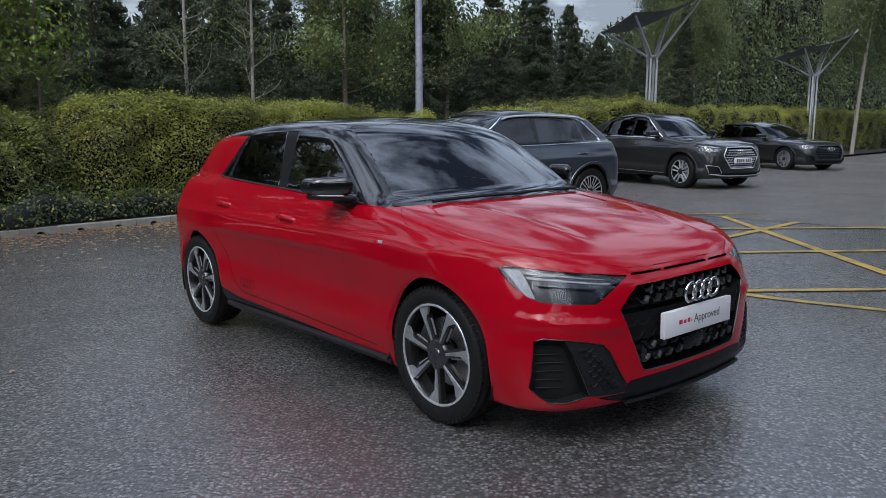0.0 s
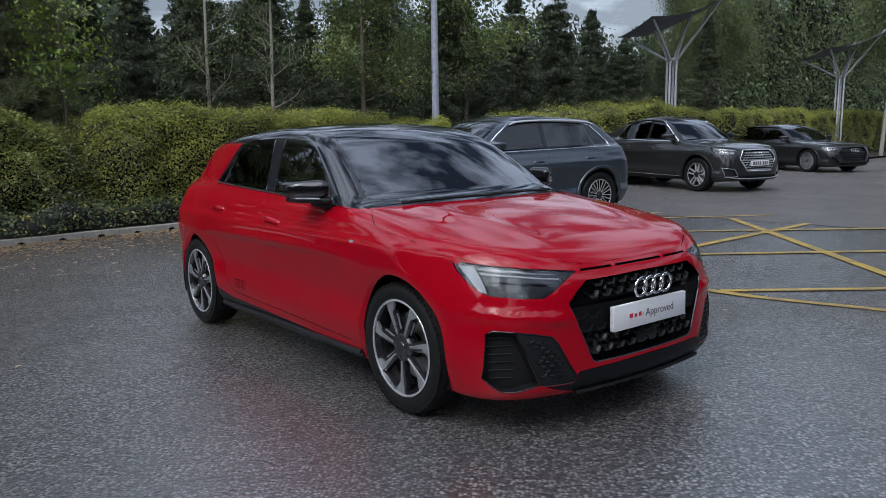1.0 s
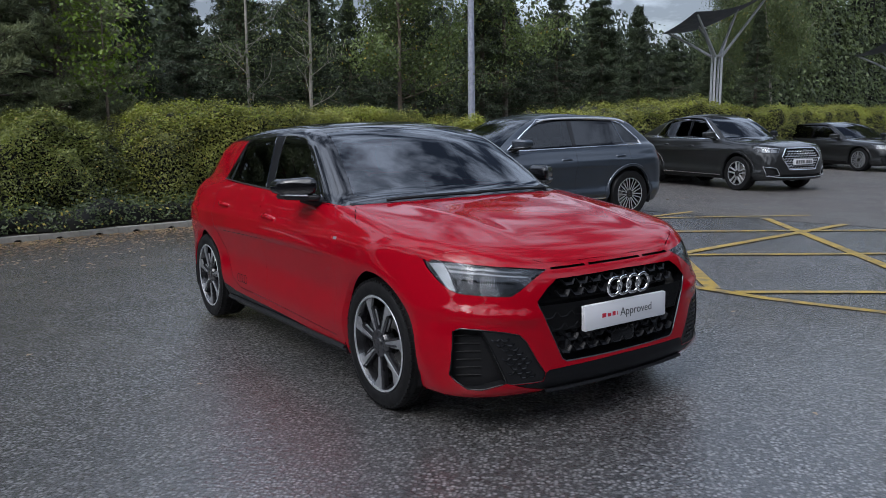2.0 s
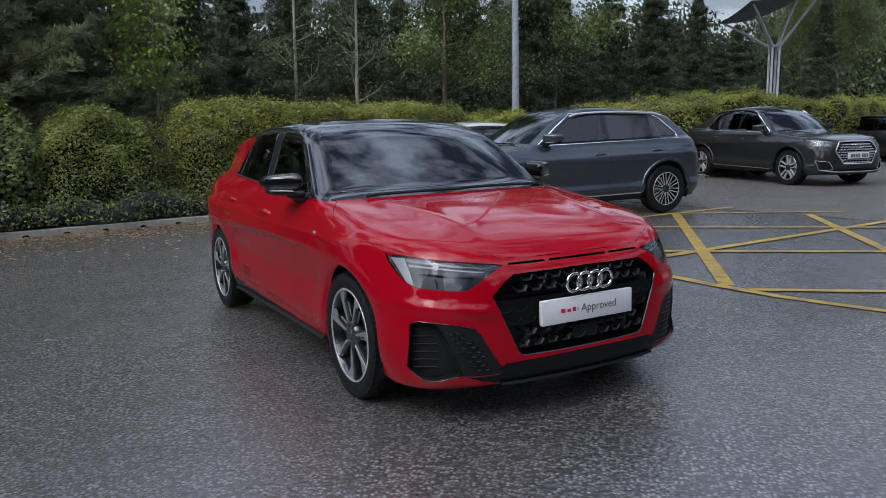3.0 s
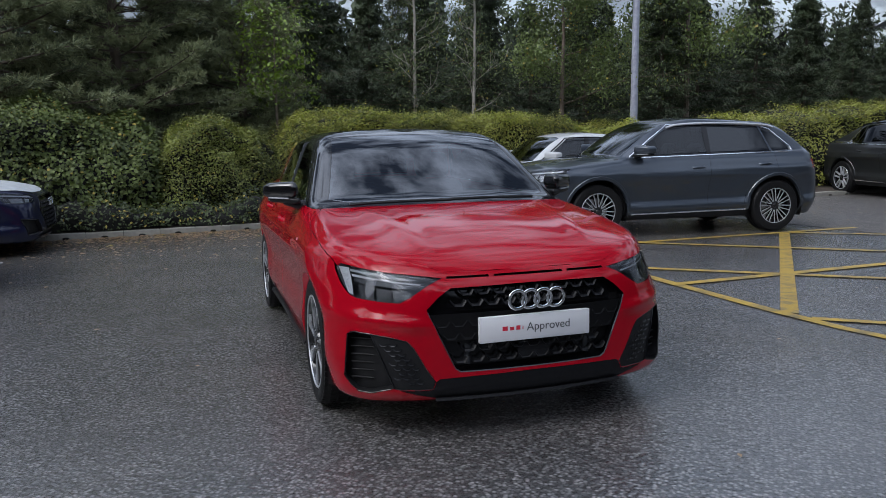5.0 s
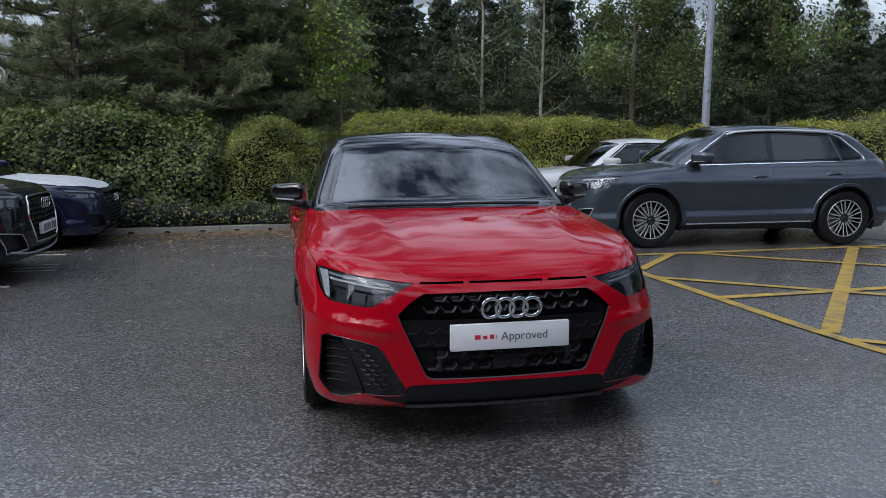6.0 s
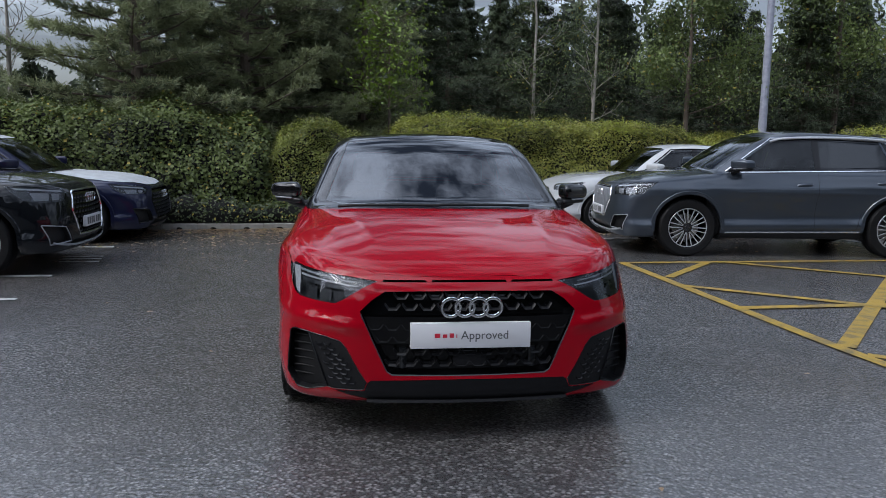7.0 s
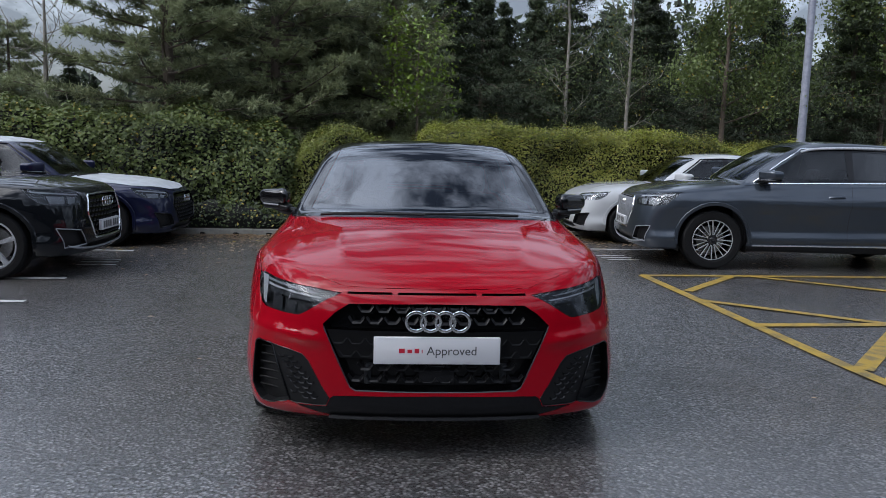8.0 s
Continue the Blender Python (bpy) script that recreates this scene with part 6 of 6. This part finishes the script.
def shelter(x, y, turn, joint, top_l, top_r, name="canopy_mast"):
    """Four tubes in a cluster, spreading arms, a tilted hollow fabric roof."""
    root = thing(name, pose(x, y, 0.1, 0, 0, turn), "white steel mast with spreading arms and tilted grey canopy", "canopy", "canopy masts")
    for i in (-1, 1):
        for j in (-1, 1):
            bm = bmesh.new()
            add_tube(bm, [(i * 0.10, j * 0.10, -0.1), (i * 0.10, j * 0.10, joint)], 0.034, 12)
            part("tube", bm, M["mast"], root)
            bm = bmesh.new()
            zt = (top_r if i > 0 else top_l) - 0.13 * j
            add_tube(bm, [(i * 0.10, j * 0.10, joint - 0.05), (i * 0.63, j * 0.57, joint + 0.5 * (zt - joint)), (i * 1.10, j * 1.0, zt - 0.04)], [0.042, 0.038, 0.032], 10)
            part("arm", bm, M["mast"], root)
    bm = bmesh.new()
    add_box(bm, (-0.145, -0.145, joint - 0.06), (0.145, 0.145, joint), 0.015)
    part("collar", bm, M["mast"], root)
    for i, j in ((-0.35, 0.9), (0.35, -0.9), (0.9, 0.35), (-0.9, -0.35)):
        bm = bmesh.new()
        zt = top_l + (top_r - top_l) * (i + 1) / 2 - 0.13 * j * 0.8
        add_tube(bm, [(i * 0.17, j * 0.17, joint - 0.05), (i * 0.5, j * 0.5, joint + 0.55 * (zt - joint)), (i * 0.8, j * 0.8, zt - 0.20)], [0.026, 0.024, 0.020], 8)
        part("strut", bm, M["mast"], root)
    n = 12
    bm = bmesh.new()
    g = [[bm.verts.new((-1.25 + 2.5 * i / n, -1.2 + 2.4 * j / n, top_l + (top_r - top_l) * i / n - 0.22 * math.sin(math.pi * i / n) - 0.05 * math.sin(math.pi * j / n) - 0.13 * (-1.2 + 2.4 * j / n))) for j in range(n + 1)] for i in range(n + 1)]
    for i in range(n):
        for j in range(n):
            bm.faces.new((g[i][j], g[i + 1][j], g[i + 1][j + 1], g[i][j + 1]))
    bmesh.ops.solidify(bm, geom=bm.faces[:], thickness=0.03)
    part("canopy", bm, M["canopy"], root, "dark grey hollow fabric roof")


shelter(6.0, 23.9, 14, 3.35, 4.25, 5.0)
shelter(14.75, 32.6, 8, 3.30, 4.15, 4.9)

# ---- parked cars ----
def lines(base, fo, ro, wide, tall, tyre, rim, arch, floor, hf, hc, b0, b1, xc, xt, zt, xr, zr, xb, zb, film=None, roof_label="", blunt=1.0, post=None):
    """A car's lines from its main sizes: overhangs, bonnet front and cowl heights, beltline, screen, roof and hatch."""
    tail_end = -base - ro
    b = b0
    dx = xt - xc
    panes = []

    def on_a(z):
        return xc - 0.17 + dx * (z - hc) / (zt - hc)

    top = zt - 0.055
    b_mid = (xt + xr) / 2 * 0.62 + xt * 0.38 if post is None else post
    c_mid = xr + 0.35
    bz = curve((xc, b0 + 0.012), (xb, b1 + 0.012))
    f = [(xc - 0.26, float(bz(xc - 0.26))), (on_a(b0 + (top - b0) * 0.6) - 0.07, b0 + (top - b0) * 0.6), (xt - 0.14, top), (b_mid + 0.05, top + 0.02), (b_mid + 0.04, float(bz(b_mid)))]
    r = [(b_mid - 0.03, float(bz(b_mid))), (b_mid - 0.04, top + 0.02), (c_mid + 0.05, top - 0.01), (c_mid - 0.10, float(bz(c_mid)))]
    q = [(c_mid - 0.13, float(bz(c_mid)) + 0.004), (c_mid + 0.02, top - 0.015), (c_mid - 0.12, top - 0.07), (c_mid - 0.42, float(bz(c_mid - 0.4)) + 0.05), (c_mid - 0.42, float(bz(c_mid - 0.4)) + 0.01)]
    d1 = [(xc - 0.12, b0 - 0.02), (xc - 0.26, b0 - 0.012), (b_mid + 0.01, float(bz(b_mid)) - 0.024), (b_mid + 0.03, 0.7 * b), (b_mid + 0.04, floor + 0.12), (-arch - 0.10, floor + 0.10), (-arch - 0.04, 0.6 * b)]
    rear_edge = -base + arch
    d2 = [(b_mid - 0.002, float(bz(b_mid)) - 0.024), (c_mid - 0.12, float(bz(c_mid)) - 0.022), (c_mid - 0.14, 0.8 * b), (rear_edge + 0.03, 0.55 * b), (rear_edge + 0.10, floor + 0.13), (b_mid + 0.028, floor + 0.12), (b_mid + 0.018, 0.7 * b)]
    return Spec(
        base=base, tyre=tyre, rim=rim, tyre_w=0.24, track=wide - 0.015, arch=arch, wide=wide, tall=tall, floor=floor, flare=0.016, soft=0.07,
        plan=curve((fo, wide - 0.03), (0.3, wide - 0.005), (-0.3, wide), (-base + 0.2, wide), (tail_end + 0.3, wide - 0.03), (tail_end, wide - 0.08)),
        lift=curve((fo, 0.0), (tail_end, b1 - b0)),
        inset=curve((floor - 0.02, 0.09), (floor + 0.05, 0.045), (floor + 0.13, 0.014), (0.45 * b, 0.044), (0.62 * b, 0.024), (0.72 * b, 0.001), (0.785 * b, 0.001), (0.815 * b, 0.010), (0.845 * b, 0.026), (0.92 * b, 0.056), (b, 0.10), (b + 0.14, 0.18)),
        nose=curve((floor, fo - 0.07), (floor + 0.10, fo - 0.01), (0.5 * hf, fo), (0.7 * hf, fo - 0.01), (hf - 0.08, fo - 0.05), (hf, fo - 0.09), (hf + 0.2, fo - 0.2)), na=0.16 * blunt,
        nb=curve((0.25, 0.20 * blunt), (0.5, 0.25 * blunt), (0.7, 0.34 * blunt), (0.9, 0.44 * blunt), (1.1, 0.5 * blunt)),
        tail=curve((floor, tail_end + 0.10), (floor + 0.16, tail_end + 0.02), (0.6, tail_end), (0.8 * b1, tail_end + 0.05), (b1 - 0.08, tail_end + 0.11), (b1 + 0.02, tail_end + 0.16), (b1 + 0.3, tail_end + 0.30)), ta=0.10, tb=0.16,
        hood=curve((fo + 0.05, hf - 0.13), (fo - 0.06, hf - 0.04), (fo - 0.16, hf), (fo - 0.32, hf + 0.36 * (hc - hf)), (fo * 0.35, hf + 0.68 * (hc - hf)), (xc + 0.15, hc - 0.01), (xc, hc), (xc - 0.4, hc + 0.01), (xb, b1 + 0.02)),
        crown=curve((fo, 0.0), (0.4, 0.035), (-0.3, 0.03), (-0.8, 0.0)), crown4=curve((fo, 0.02), (0.3, 0.06), (-0.3, 0.05), (-0.9, 0.02)),
        screen=((xc, hc - 0.01), (xt, zt)), wbow=0.15, hatch=((xr, zr), (xb, zb)), hbow=0.10,
        belt=curve((xc, wide - 0.125), (xc - 0.3, wide - 0.10), (-base * 0.55, wide - 0.09), (-base * 0.9, wide - 0.105), (xr, wide - 0.16), (tail_end, wide - 0.23)), beltz=b0, tum=0.42,
        roof=curve((xt + 0.2, zt - 0.03), (xt - 0.08, zt + 0.022), (xt - 0.6, tall), (xr + 0.55, tall - 0.35 * (tall - zr)), (xr, zr + 0.01), (tail_end, zr - 0.12)), rcrown=0.10,
        windows=[("front_window", f, "glass"), ("rear_side_window", r, "dark_glass"), ("quarter_light", q, "dark_glass")],
        screen_poly=paired([(0.0, hc - 0.012), (0.5, hc - 0.004), (wide - 0.215, hc + 0.014), (wide - 0.335, zt - 0.045), (0.40, zt - 0.022), (0.0, zt - 0.012)]),
        rear_poly=paired([(0.0, b1 + 0.08), (wide - 0.35, b1 + 0.08), (wide - 0.42, zr - 0.05), (0.0, zr - 0.04)]),
        roof_poly=[(xt + 0.10, zt - 0.012), (xt - 0.06, zt - 0.015), (xt - 0.5, tall - 0.075), (xr + 0.4, zr - 0.005), (xr - 0.05, zr - 0.03), (xr - 0.05, tall + 0.1), (xt + 0.10, tall + 0.1)], roof_label=roof_label,
        doors=[d1, d2],
        bonnet=mirrored([(fo - 0.13, 0.0), (fo - 0.16, 0.35), (fo - 0.24, 0.52), (fo - 0.38, wide - 0.20), (0.35, wide - 0.125), (0.0, wide - 0.12), (xc + 0.10, wide - 0.13), (xc - 0.04, wide - 0.16), (xc + 0.0, 0.4), (xc + 0.02, 0.0)]),
        film=film, ridge=0.0,
    )


def parked(name, s, m, paintwork, label, style, cell=0.045, grille="bars", gz=(0.40, 0.62, 0.78), gw=(0.34, 0.50, 0.40), frame_mat="chrome", lamp=(0.12, 0.86), plate=0.5, rails=None, trim=None, handles=None, cladding=None, roof=None, low="plastic", ring=0.048):
    car, sh = car_base(name, s, m, paintwork, label, cell, style, roof)
    fo = float(s.nose(gz[1]))
    w = s.wide
    # headlights
    lz = lamp[1]
    inner, outer = -0.6 * (fo - 0.10) + 0.8 * (gw[1] + 0.02), -0.6 * (fo - 0.52) + 0.8 * (w - 0.055)
    mid = (inner + outer) / 2
    h = lamp[0]
    outline = [(inner, lz - h * 0.35), (inner + 0.03, lz), (mid, lz + 0.022), (outer, lz + 0.045), (outer - 0.03, lz - h * 0.25), (outer - 0.10, lz - h * 0.8), (mid, lz - h), (inner + 0.05, lz - h * 0.95)]
    guides = [
        ("light_guide", [(inner + 0.04, lz - 0.012), (mid, lz + 0.008), (outer - 0.05, lz + 0.026), (outer - 0.06, lz + 0.010), (mid, lz - 0.008), (inner + 0.04, lz - 0.026)], "lamp_white", -0.012),
        ("reflector", [(mid - 0.08, lz - 0.03), (mid + 0.10, lz - 0.02), (mid + 0.08, lz - h * 0.8), (mid - 0.06, lz - h * 0.82)], "lamp_grey", -0.03),
        ("reflector", [(inner + 0.06, lz - 0.04), (mid - 0.11, lz - 0.03), (mid - 0.10, lz - h * 0.8), (inner + 0.09, lz - h * 0.8)], "lamp_grey", -0.03),
    ]
    for sy in (-1, 1):
        headlamp(car, sh, sy, outline, guides)
    # grille
    z0, z1, z2 = gz
    hexa = paired([(0.0, z2 + 0.006), (gw[2] * 0.9, z2), (gw[2], z2 - 0.015), (gw[1], z1 + 0.02), (gw[1], z1 - 0.02), (gw[0], z0), (0.0, z0 - 0.004)])
    got = front_cut(sh, hexa, 0.2)
    gr = recess(sh, got, (-0.05, 0, 0), "grille", M["plastic_gloss"], car, "black grille in a wide frame")
    bm = bmesh.new()
    if grille == "bars":
        for i in range(-7, 8):
            y = i * gw[1] * 0.13
            za, zb_ = z0 + 0.02, z2 - 0.02
            while not inside(hexa, y, za) and za < z1:
                za += 0.01
            while not inside(hexa, y, zb_) and zb_ > z1:
                zb_ -= 0.01
            pa, pb = on_front(sh, y, za), on_front(sh, y, zb_)
            add_box(bm, (min(pa.x, pb.x) - 0.022, y - 0.005, za), (max(pa.x, pb.x) - 0.008, y + 0.005, zb_), 0.002)
    else:
        honeycomb(bm, sh, hexa, [z0 + 0.02 + 0.05 * i for i in range(int((z2 - z0) / 0.05))], 0.075, 0.022, 0.007, 0.02)
    part("slats" if grille == "bars" else "honeycomb", bm, M["lamp_grey"] if grille in ("bars", "comb") else M["satin"], gr)
    bm = bmesh.new()
    loop = []
    for (y0, a), (y1, b) in zip(hexa, hexa[1:] + hexa[:1]):
        for i in range(4):
            loop.append(on_front(sh, y0 + (y1 - y0) * i / 4, a + (b - a) * i / 4))
    add_tube(bm, loop + loop[:1], 0.012 if frame_mat == "chrome" else 0.008, 6, False)
    part("frame", bm, M[frame_mat], gr)
    p = on_front(sh, 0, z2 - 0.085)
    ring_badge(gr, pose(p.x + 0.014, 0, z2 - 0.085, 0, 0, 90), ring, ring * 1.45, 0.007)
    if frame_mat == "chrome":
        bm = bmesh.new()
        ends = w - 0.16
        add_tube(bm, [on_front(sh, -ends + 2 * ends * i / 30, s.floor + 0.055 + 0.05 * abs(i / 15 - 1) ** 4) + Vector((0.006, 0, 0)) for i in range(31)], 0.011, 8)
        part("front_blade", bm, M["lamp_grey"], car, "silver blade under the bumper")
    if plate:
        p = on_front(sh, 0, plate)
        bm = bmesh.new()
        add_box(bm, (p.x - 0.02, -0.26, plate - 0.056), (p.x + 0.014, 0.26, plate + 0.056), 0.003)
        pl = part("number_plate", bm, M["plate"], car, "white plate with dark bars")
        bm = bmesh.new()
        for y0, y1 in ((-0.215, -0.165), (-0.15, -0.10), (-0.085, -0.04), (-0.025, 0.02), (0.07, 0.115), (0.13, 0.175), (0.19, 0.225)):
            add_box(bm, (p.x + 0.013, y0, plate - 0.036), (p.x + 0.0150, y1, plate + 0.036), 0.0)
        tagged(part("bars", bm, M["ink_dark"], pl), kind="stuff")
    # lower intakes
    for sy in (-1, 1):
        zb = s.floor + 0.09
        poly = [(y * sy, z) for y, z in ((w - 0.10, zb + 0.20), (w - 0.30, zb + 0.17), (w - 0.38, zb + 0.02), (w - 0.14, zb))]
        got = front_cut(sh, poly, 0.2)
        it = recess(sh, got, (-0.05, 0, 0), "side_intake", M["plastic"], car)
        if it is not None:
            bm = bmesh.new()
            loop = [on_front(sh, a[0] + (b[0] - a[0]) * i / 4, a[1] + (b[1] - a[1]) * i / 4) for a, b in zip(poly, poly[1:] + poly[:1]) for i in range(4)]
            add_tube(bm, loop + loop[:1], 0.006, 6, False)
            part("edging", bm, M["lamp_grey"] if frame_mat == "chrome" else M[frame_mat], it)
    got = front_cut(sh, paired([(0.0, s.floor + 0.13), (w - 0.42, s.floor + 0.12), (w - 0.34, s.floor + 0.05), (0.0, s.floor + 0.05)]), 0.3)
    recess(sh, got, (-0.04, 0, 0), "lower_intake", M["plastic"], car)
    f, r, q = (p[1] for p in s.windows)
    bz = curve((s.screen[0][0], s.beltz + 0.012), (s.hatch[1][0], s.beltz + 0.012 + float(s.lift(-s.base - 0.8))))
    for sy in (-1, 1):
        got = sh.cut([(f[4][0] + 0.004, f[4][1] - 0.004), (f[3][0] + 0.004, f[3][1] + 0.004), (r[1][0] - 0.004, r[1][1] + 0.004), (r[0][0] - 0.004, r[0][1] - 0.004)], (1, 0, 0), (0, 0, 1), lambda c, n: c.y * sy > 0.3 and n.y * sy > 0.45)
        sh.panel("door_pillar", sh.take(got), M["plastic_gloss"], car, "", 0)
        got = sh.cut([(-0.3, 0.02), (-0.3, s.floor + 0.07), (-s.base + 0.3, s.floor + 0.09), (-s.base + 0.3, 0.02)], (1, 0, 0), (0, 0, 1), lambda c, n: c.y * sy > 0.3)
        sh.panel("sill", sh.take(got), M[low], car, "", 0.002, 0.004)
        if trim:
            line = [(x, float(bz(x)) - 0.012) for x in np.linspace(f[0][0] + 0.03, q[-1][0] - 0.02, 14)]
            side_strip(car, sh, "window_trim", line, sy, 0.015, 0.007, M[trim])
            up = [(f[0][0] + 0.03, f[0][1]), (f[1][0] + 0.03, f[1][1] + 0.010), (f[2][0] + 0.02, f[2][1] + 0.010), (f[3][0], f[3][1] + 0.006), (r[2][0], r[2][1] + 0.008), (q[2][0] - 0.02, q[2][1] + 0.012), (q[3][0] - 0.03, q[3][1] + 0.005), (q[4][0] - 0.025, q[4][1] - 0.01)]
            side_strip(car, sh, "window_trim", up, sy, 0.020, 0.010, M[trim])
            side_strip(car, sh, "sill_trim", [(-s.arch - 0.05, s.floor + 0.085), (-s.base + s.arch + 0.05, s.floor + 0.105)], sy, 0.022, 0.012, M[trim] if cladding is None else M[cladding])
        for k, x in enumerate(((f[4][0] + 0.16), (r[3][0] + 0.16))):
            door_handle(car, sh, x, s.beltz * 0.87 + 0.03 * k, sy, handles or paintwork)
        door_mirror(car, sy, (s.screen[0][0] - 0.32, w - 0.085, s.beltz + 0.03), (0.21, 0.19, 0.15), roof if (roof is not None and s.film is None) else paintwork, M["plastic"])
        if rails:
            bm = bmesh.new()
            xs = np.linspace(s.screen[1][0] - 0.10, s.hatch[0][0] + 0.12, 16)
            pts = []
            for i, x in enumerate(xs):
                y = float(s.belt(x)) - s.tum * (s.tall - s.beltz) + 0.055
                z = reach(sh, (x, y * sy, s.tall + 0.3), (0, 0, -1)).z
                up = 0.045 * math.sin(math.pi * min(1, max(0, i / 15)) ) ** 0.4 if 0 < i < 15 else 0.0
                pts.append((x, y * sy, z + up))
            add_tube(bm, pts, 0.016, 8)
            part("roof_rail", bm, M[rails], car)
        # rear lamps
        zt = s.beltz - 0.08
        got = sh.cut([((w + 0.05) * sy, zt + 0.04), ((w - 0.42) * sy, zt + 0.04), ((w - 0.40) * sy, zt - 0.08), ((w + 0.05) * sy, zt - 0.10)], (0, 1, 0), (0, 0, 1), lambda c, n: c.x < -s.base - 0.45 and n.x < -0.45)
        sh.panel("rear_lamp", sh.take(got), M["lamp_red"], car, "", 0.003, 0.006)
        # arch trims
        for xw in (0.0, -s.base):
            bm = bmesh.new()
            pts = []
            for i in range(19):
                a = math.pi * (i / 18 * 1.16 - 0.08)
                x, z = xw + (s.arch + 0.022) * math.cos(a), s.tyre + (s.arch + 0.022) * math.sin(a)
                if z < s.floor + 0.05:
                    continue
                p = on_side(sh, x, z, sy)
                pts.append((p, normal_at(sh, p)))
            strip(bm, pts, 0.05, 0.010)
            part("arch_trim", bm, M[cladding] if cladding else paintwork, car)
    wiper(car, sh, -0.60, -0.02, s.screen[0][0] + 0.05)
    cabin(car, s)
    bm = bmesh.new()
    add_box(bm, (-s.base - 0.4, -w + 0.2, s.floor - 0.01), (0.5, w - 0.2, s.floor + 0.03), 0.01)
    part("underbody", bm, M["plastic"], car)
    sh.panel("body", sh.bm, paintwork, car, "", 0)
    return car


def place(x, y, heading):
    return pose(x, y, 0, 0, 0, heading)


def by_wheel(s, wx, wy, heading, sy):
    """Where the car stands when its front wheel on side sy touches the ground at (wx, wy)."""
    a = radians(heading)
    off = sy * (s.track - 0.02)
    return place(wx + math.sin(a) * off, wy - math.cos(a) * off, heading)


SUV = lines(2.68, 0.94, 0.86, 0.925, 1.61, 0.366, 0.250, 0.425, 0.23, 0.91, 1.085, 1.06, 1.13, -0.24, -0.98, 1.545, -2.90, 1.52, -3.40, 1.14, blunt=0.72, post=-1.66)
parked("suv_car", SUV, by_wheel(SUV, 0.11, 10.38, 216.6, 1), M["grey_car"], "grey metallic sport utility car with bright window line", "ten", 0.034, gz=(0.46, 0.70, 0.85), gw=(0.34, 0.46, 0.40), lamp=(0.14, 0.895), plate=0.53, rails="alloy", trim="chrome")
COUPE = lines(2.82, 0.90, 0.96, 0.945, 1.66, 0.372, 0.255, 0.428, 0.24, 0.93, 1.10, 1.08, 1.15, -0.42, -1.16, 1.575, -2.72, 1.555, -3.66, 1.17)
parked("coupe_suv_car", COUPE, by_wheel(COUPE, 5.05, 17.0, -59, -1), M["dark_car"], "dark grey sloping-roof utility car with honeycomb grille", "five", 0.045, "comb", gz=(0.46, 0.72, 0.90), gw=(0.36, 0.52, 0.42), lamp=(0.12, 0.92), plate=0.62, rails="plastic_gloss", trim="chrome")
ESTATE = lines(2.92, 0.92, 1.08, 0.94, 1.46, 0.345, 0.25, 0.395, 0.18, 0.78, 0.94, 0.92, 0.99, -0.48, -1.30, 1.40, -3.25, 1.38, -3.82, 1.0)
parked("estate_car", ESTATE, by_wheel(ESTATE, 10.1, 23.8, -64, -1), M["dark_car"], "dark grey estate car with black grille", "ten", 0.055, "dark", gz=(0.34, 0.58, 0.74), gw=(0.42, 0.56, 0.46), frame_mat="plastic_gloss", lamp=(0.10, 0.76), plate=0.0, rails="plastic_gloss", trim="plastic_gloss")
CROSS = lines(2.60, 0.84, 0.75, 0.897, 1.51, 0.345, 0.245, 0.40, 0.22, 0.90, 1.02, 1.0, 1.07, -0.42, -1.05, 1.44, -2.75, 1.43, -3.10, 1.05)
a42 = radians(43)
parked("crossover_car", CROSS, place(-4.80 - math.cos(a42) * 0.86, 5.36 - math.sin(a42) * 0.86, 43), M["black_car"], "black compact crossover car in a marked bay", "plain", 0.045, "dark", gz=(0.38, 0.64, 0.83), gw=(0.36, 0.46, 0.40), lamp=(0.13, 0.86), plate=0.50, trim="plastic_gloss")
SALOON = lines(2.64, 0.88, 0.78, 0.91, 1.43, 0.33, 0.24, 0.378, 0.17, 0.76, 0.93, 0.92, 0.99, -0.45, -1.15, 1.37, -2.7, 1.36, -3.15, 1.0, film=M["film"], roof_label="roof under matt white protective film")
parked("film_wrapped_car", SALOON, place(-6.39 - math.cos(a42) * 0.88, 7.36 - math.sin(a42) * 0.88, 43), M["navy_car"], "navy car with white protective film on bonnet and roof", "ten", 0.05, "dark", gz=(0.30, 0.54, 0.70), gw=(0.40, 0.52, 0.44), frame_mat="plastic_gloss", lamp=(0.10, 0.74), plate=0.0, trim="plastic_gloss", roof=M["film"])
HATCH = lines(2.56, 0.84, 0.70, 0.87, 1.43, 0.318, 0.235, 0.362, 0.18, 0.76, 0.95, 0.94, 1.01, -0.42, -1.05, 1.37, -2.72, 1.34, -3.05, 1.0)
parked("white_hatchback_car", HATCH, by_wheel(HATCH, -1.75, 12.05, 222, 1), M["white_car"], "white hatchback parked beside the grey utility car", "ten", 0.05, "dark", gz=(0.33, 0.55, 0.69), gw=(0.33, 0.46, 0.38), frame_mat="plastic_gloss", lamp=(0.10, 0.76), plate=0.46, trim="plastic_gloss")
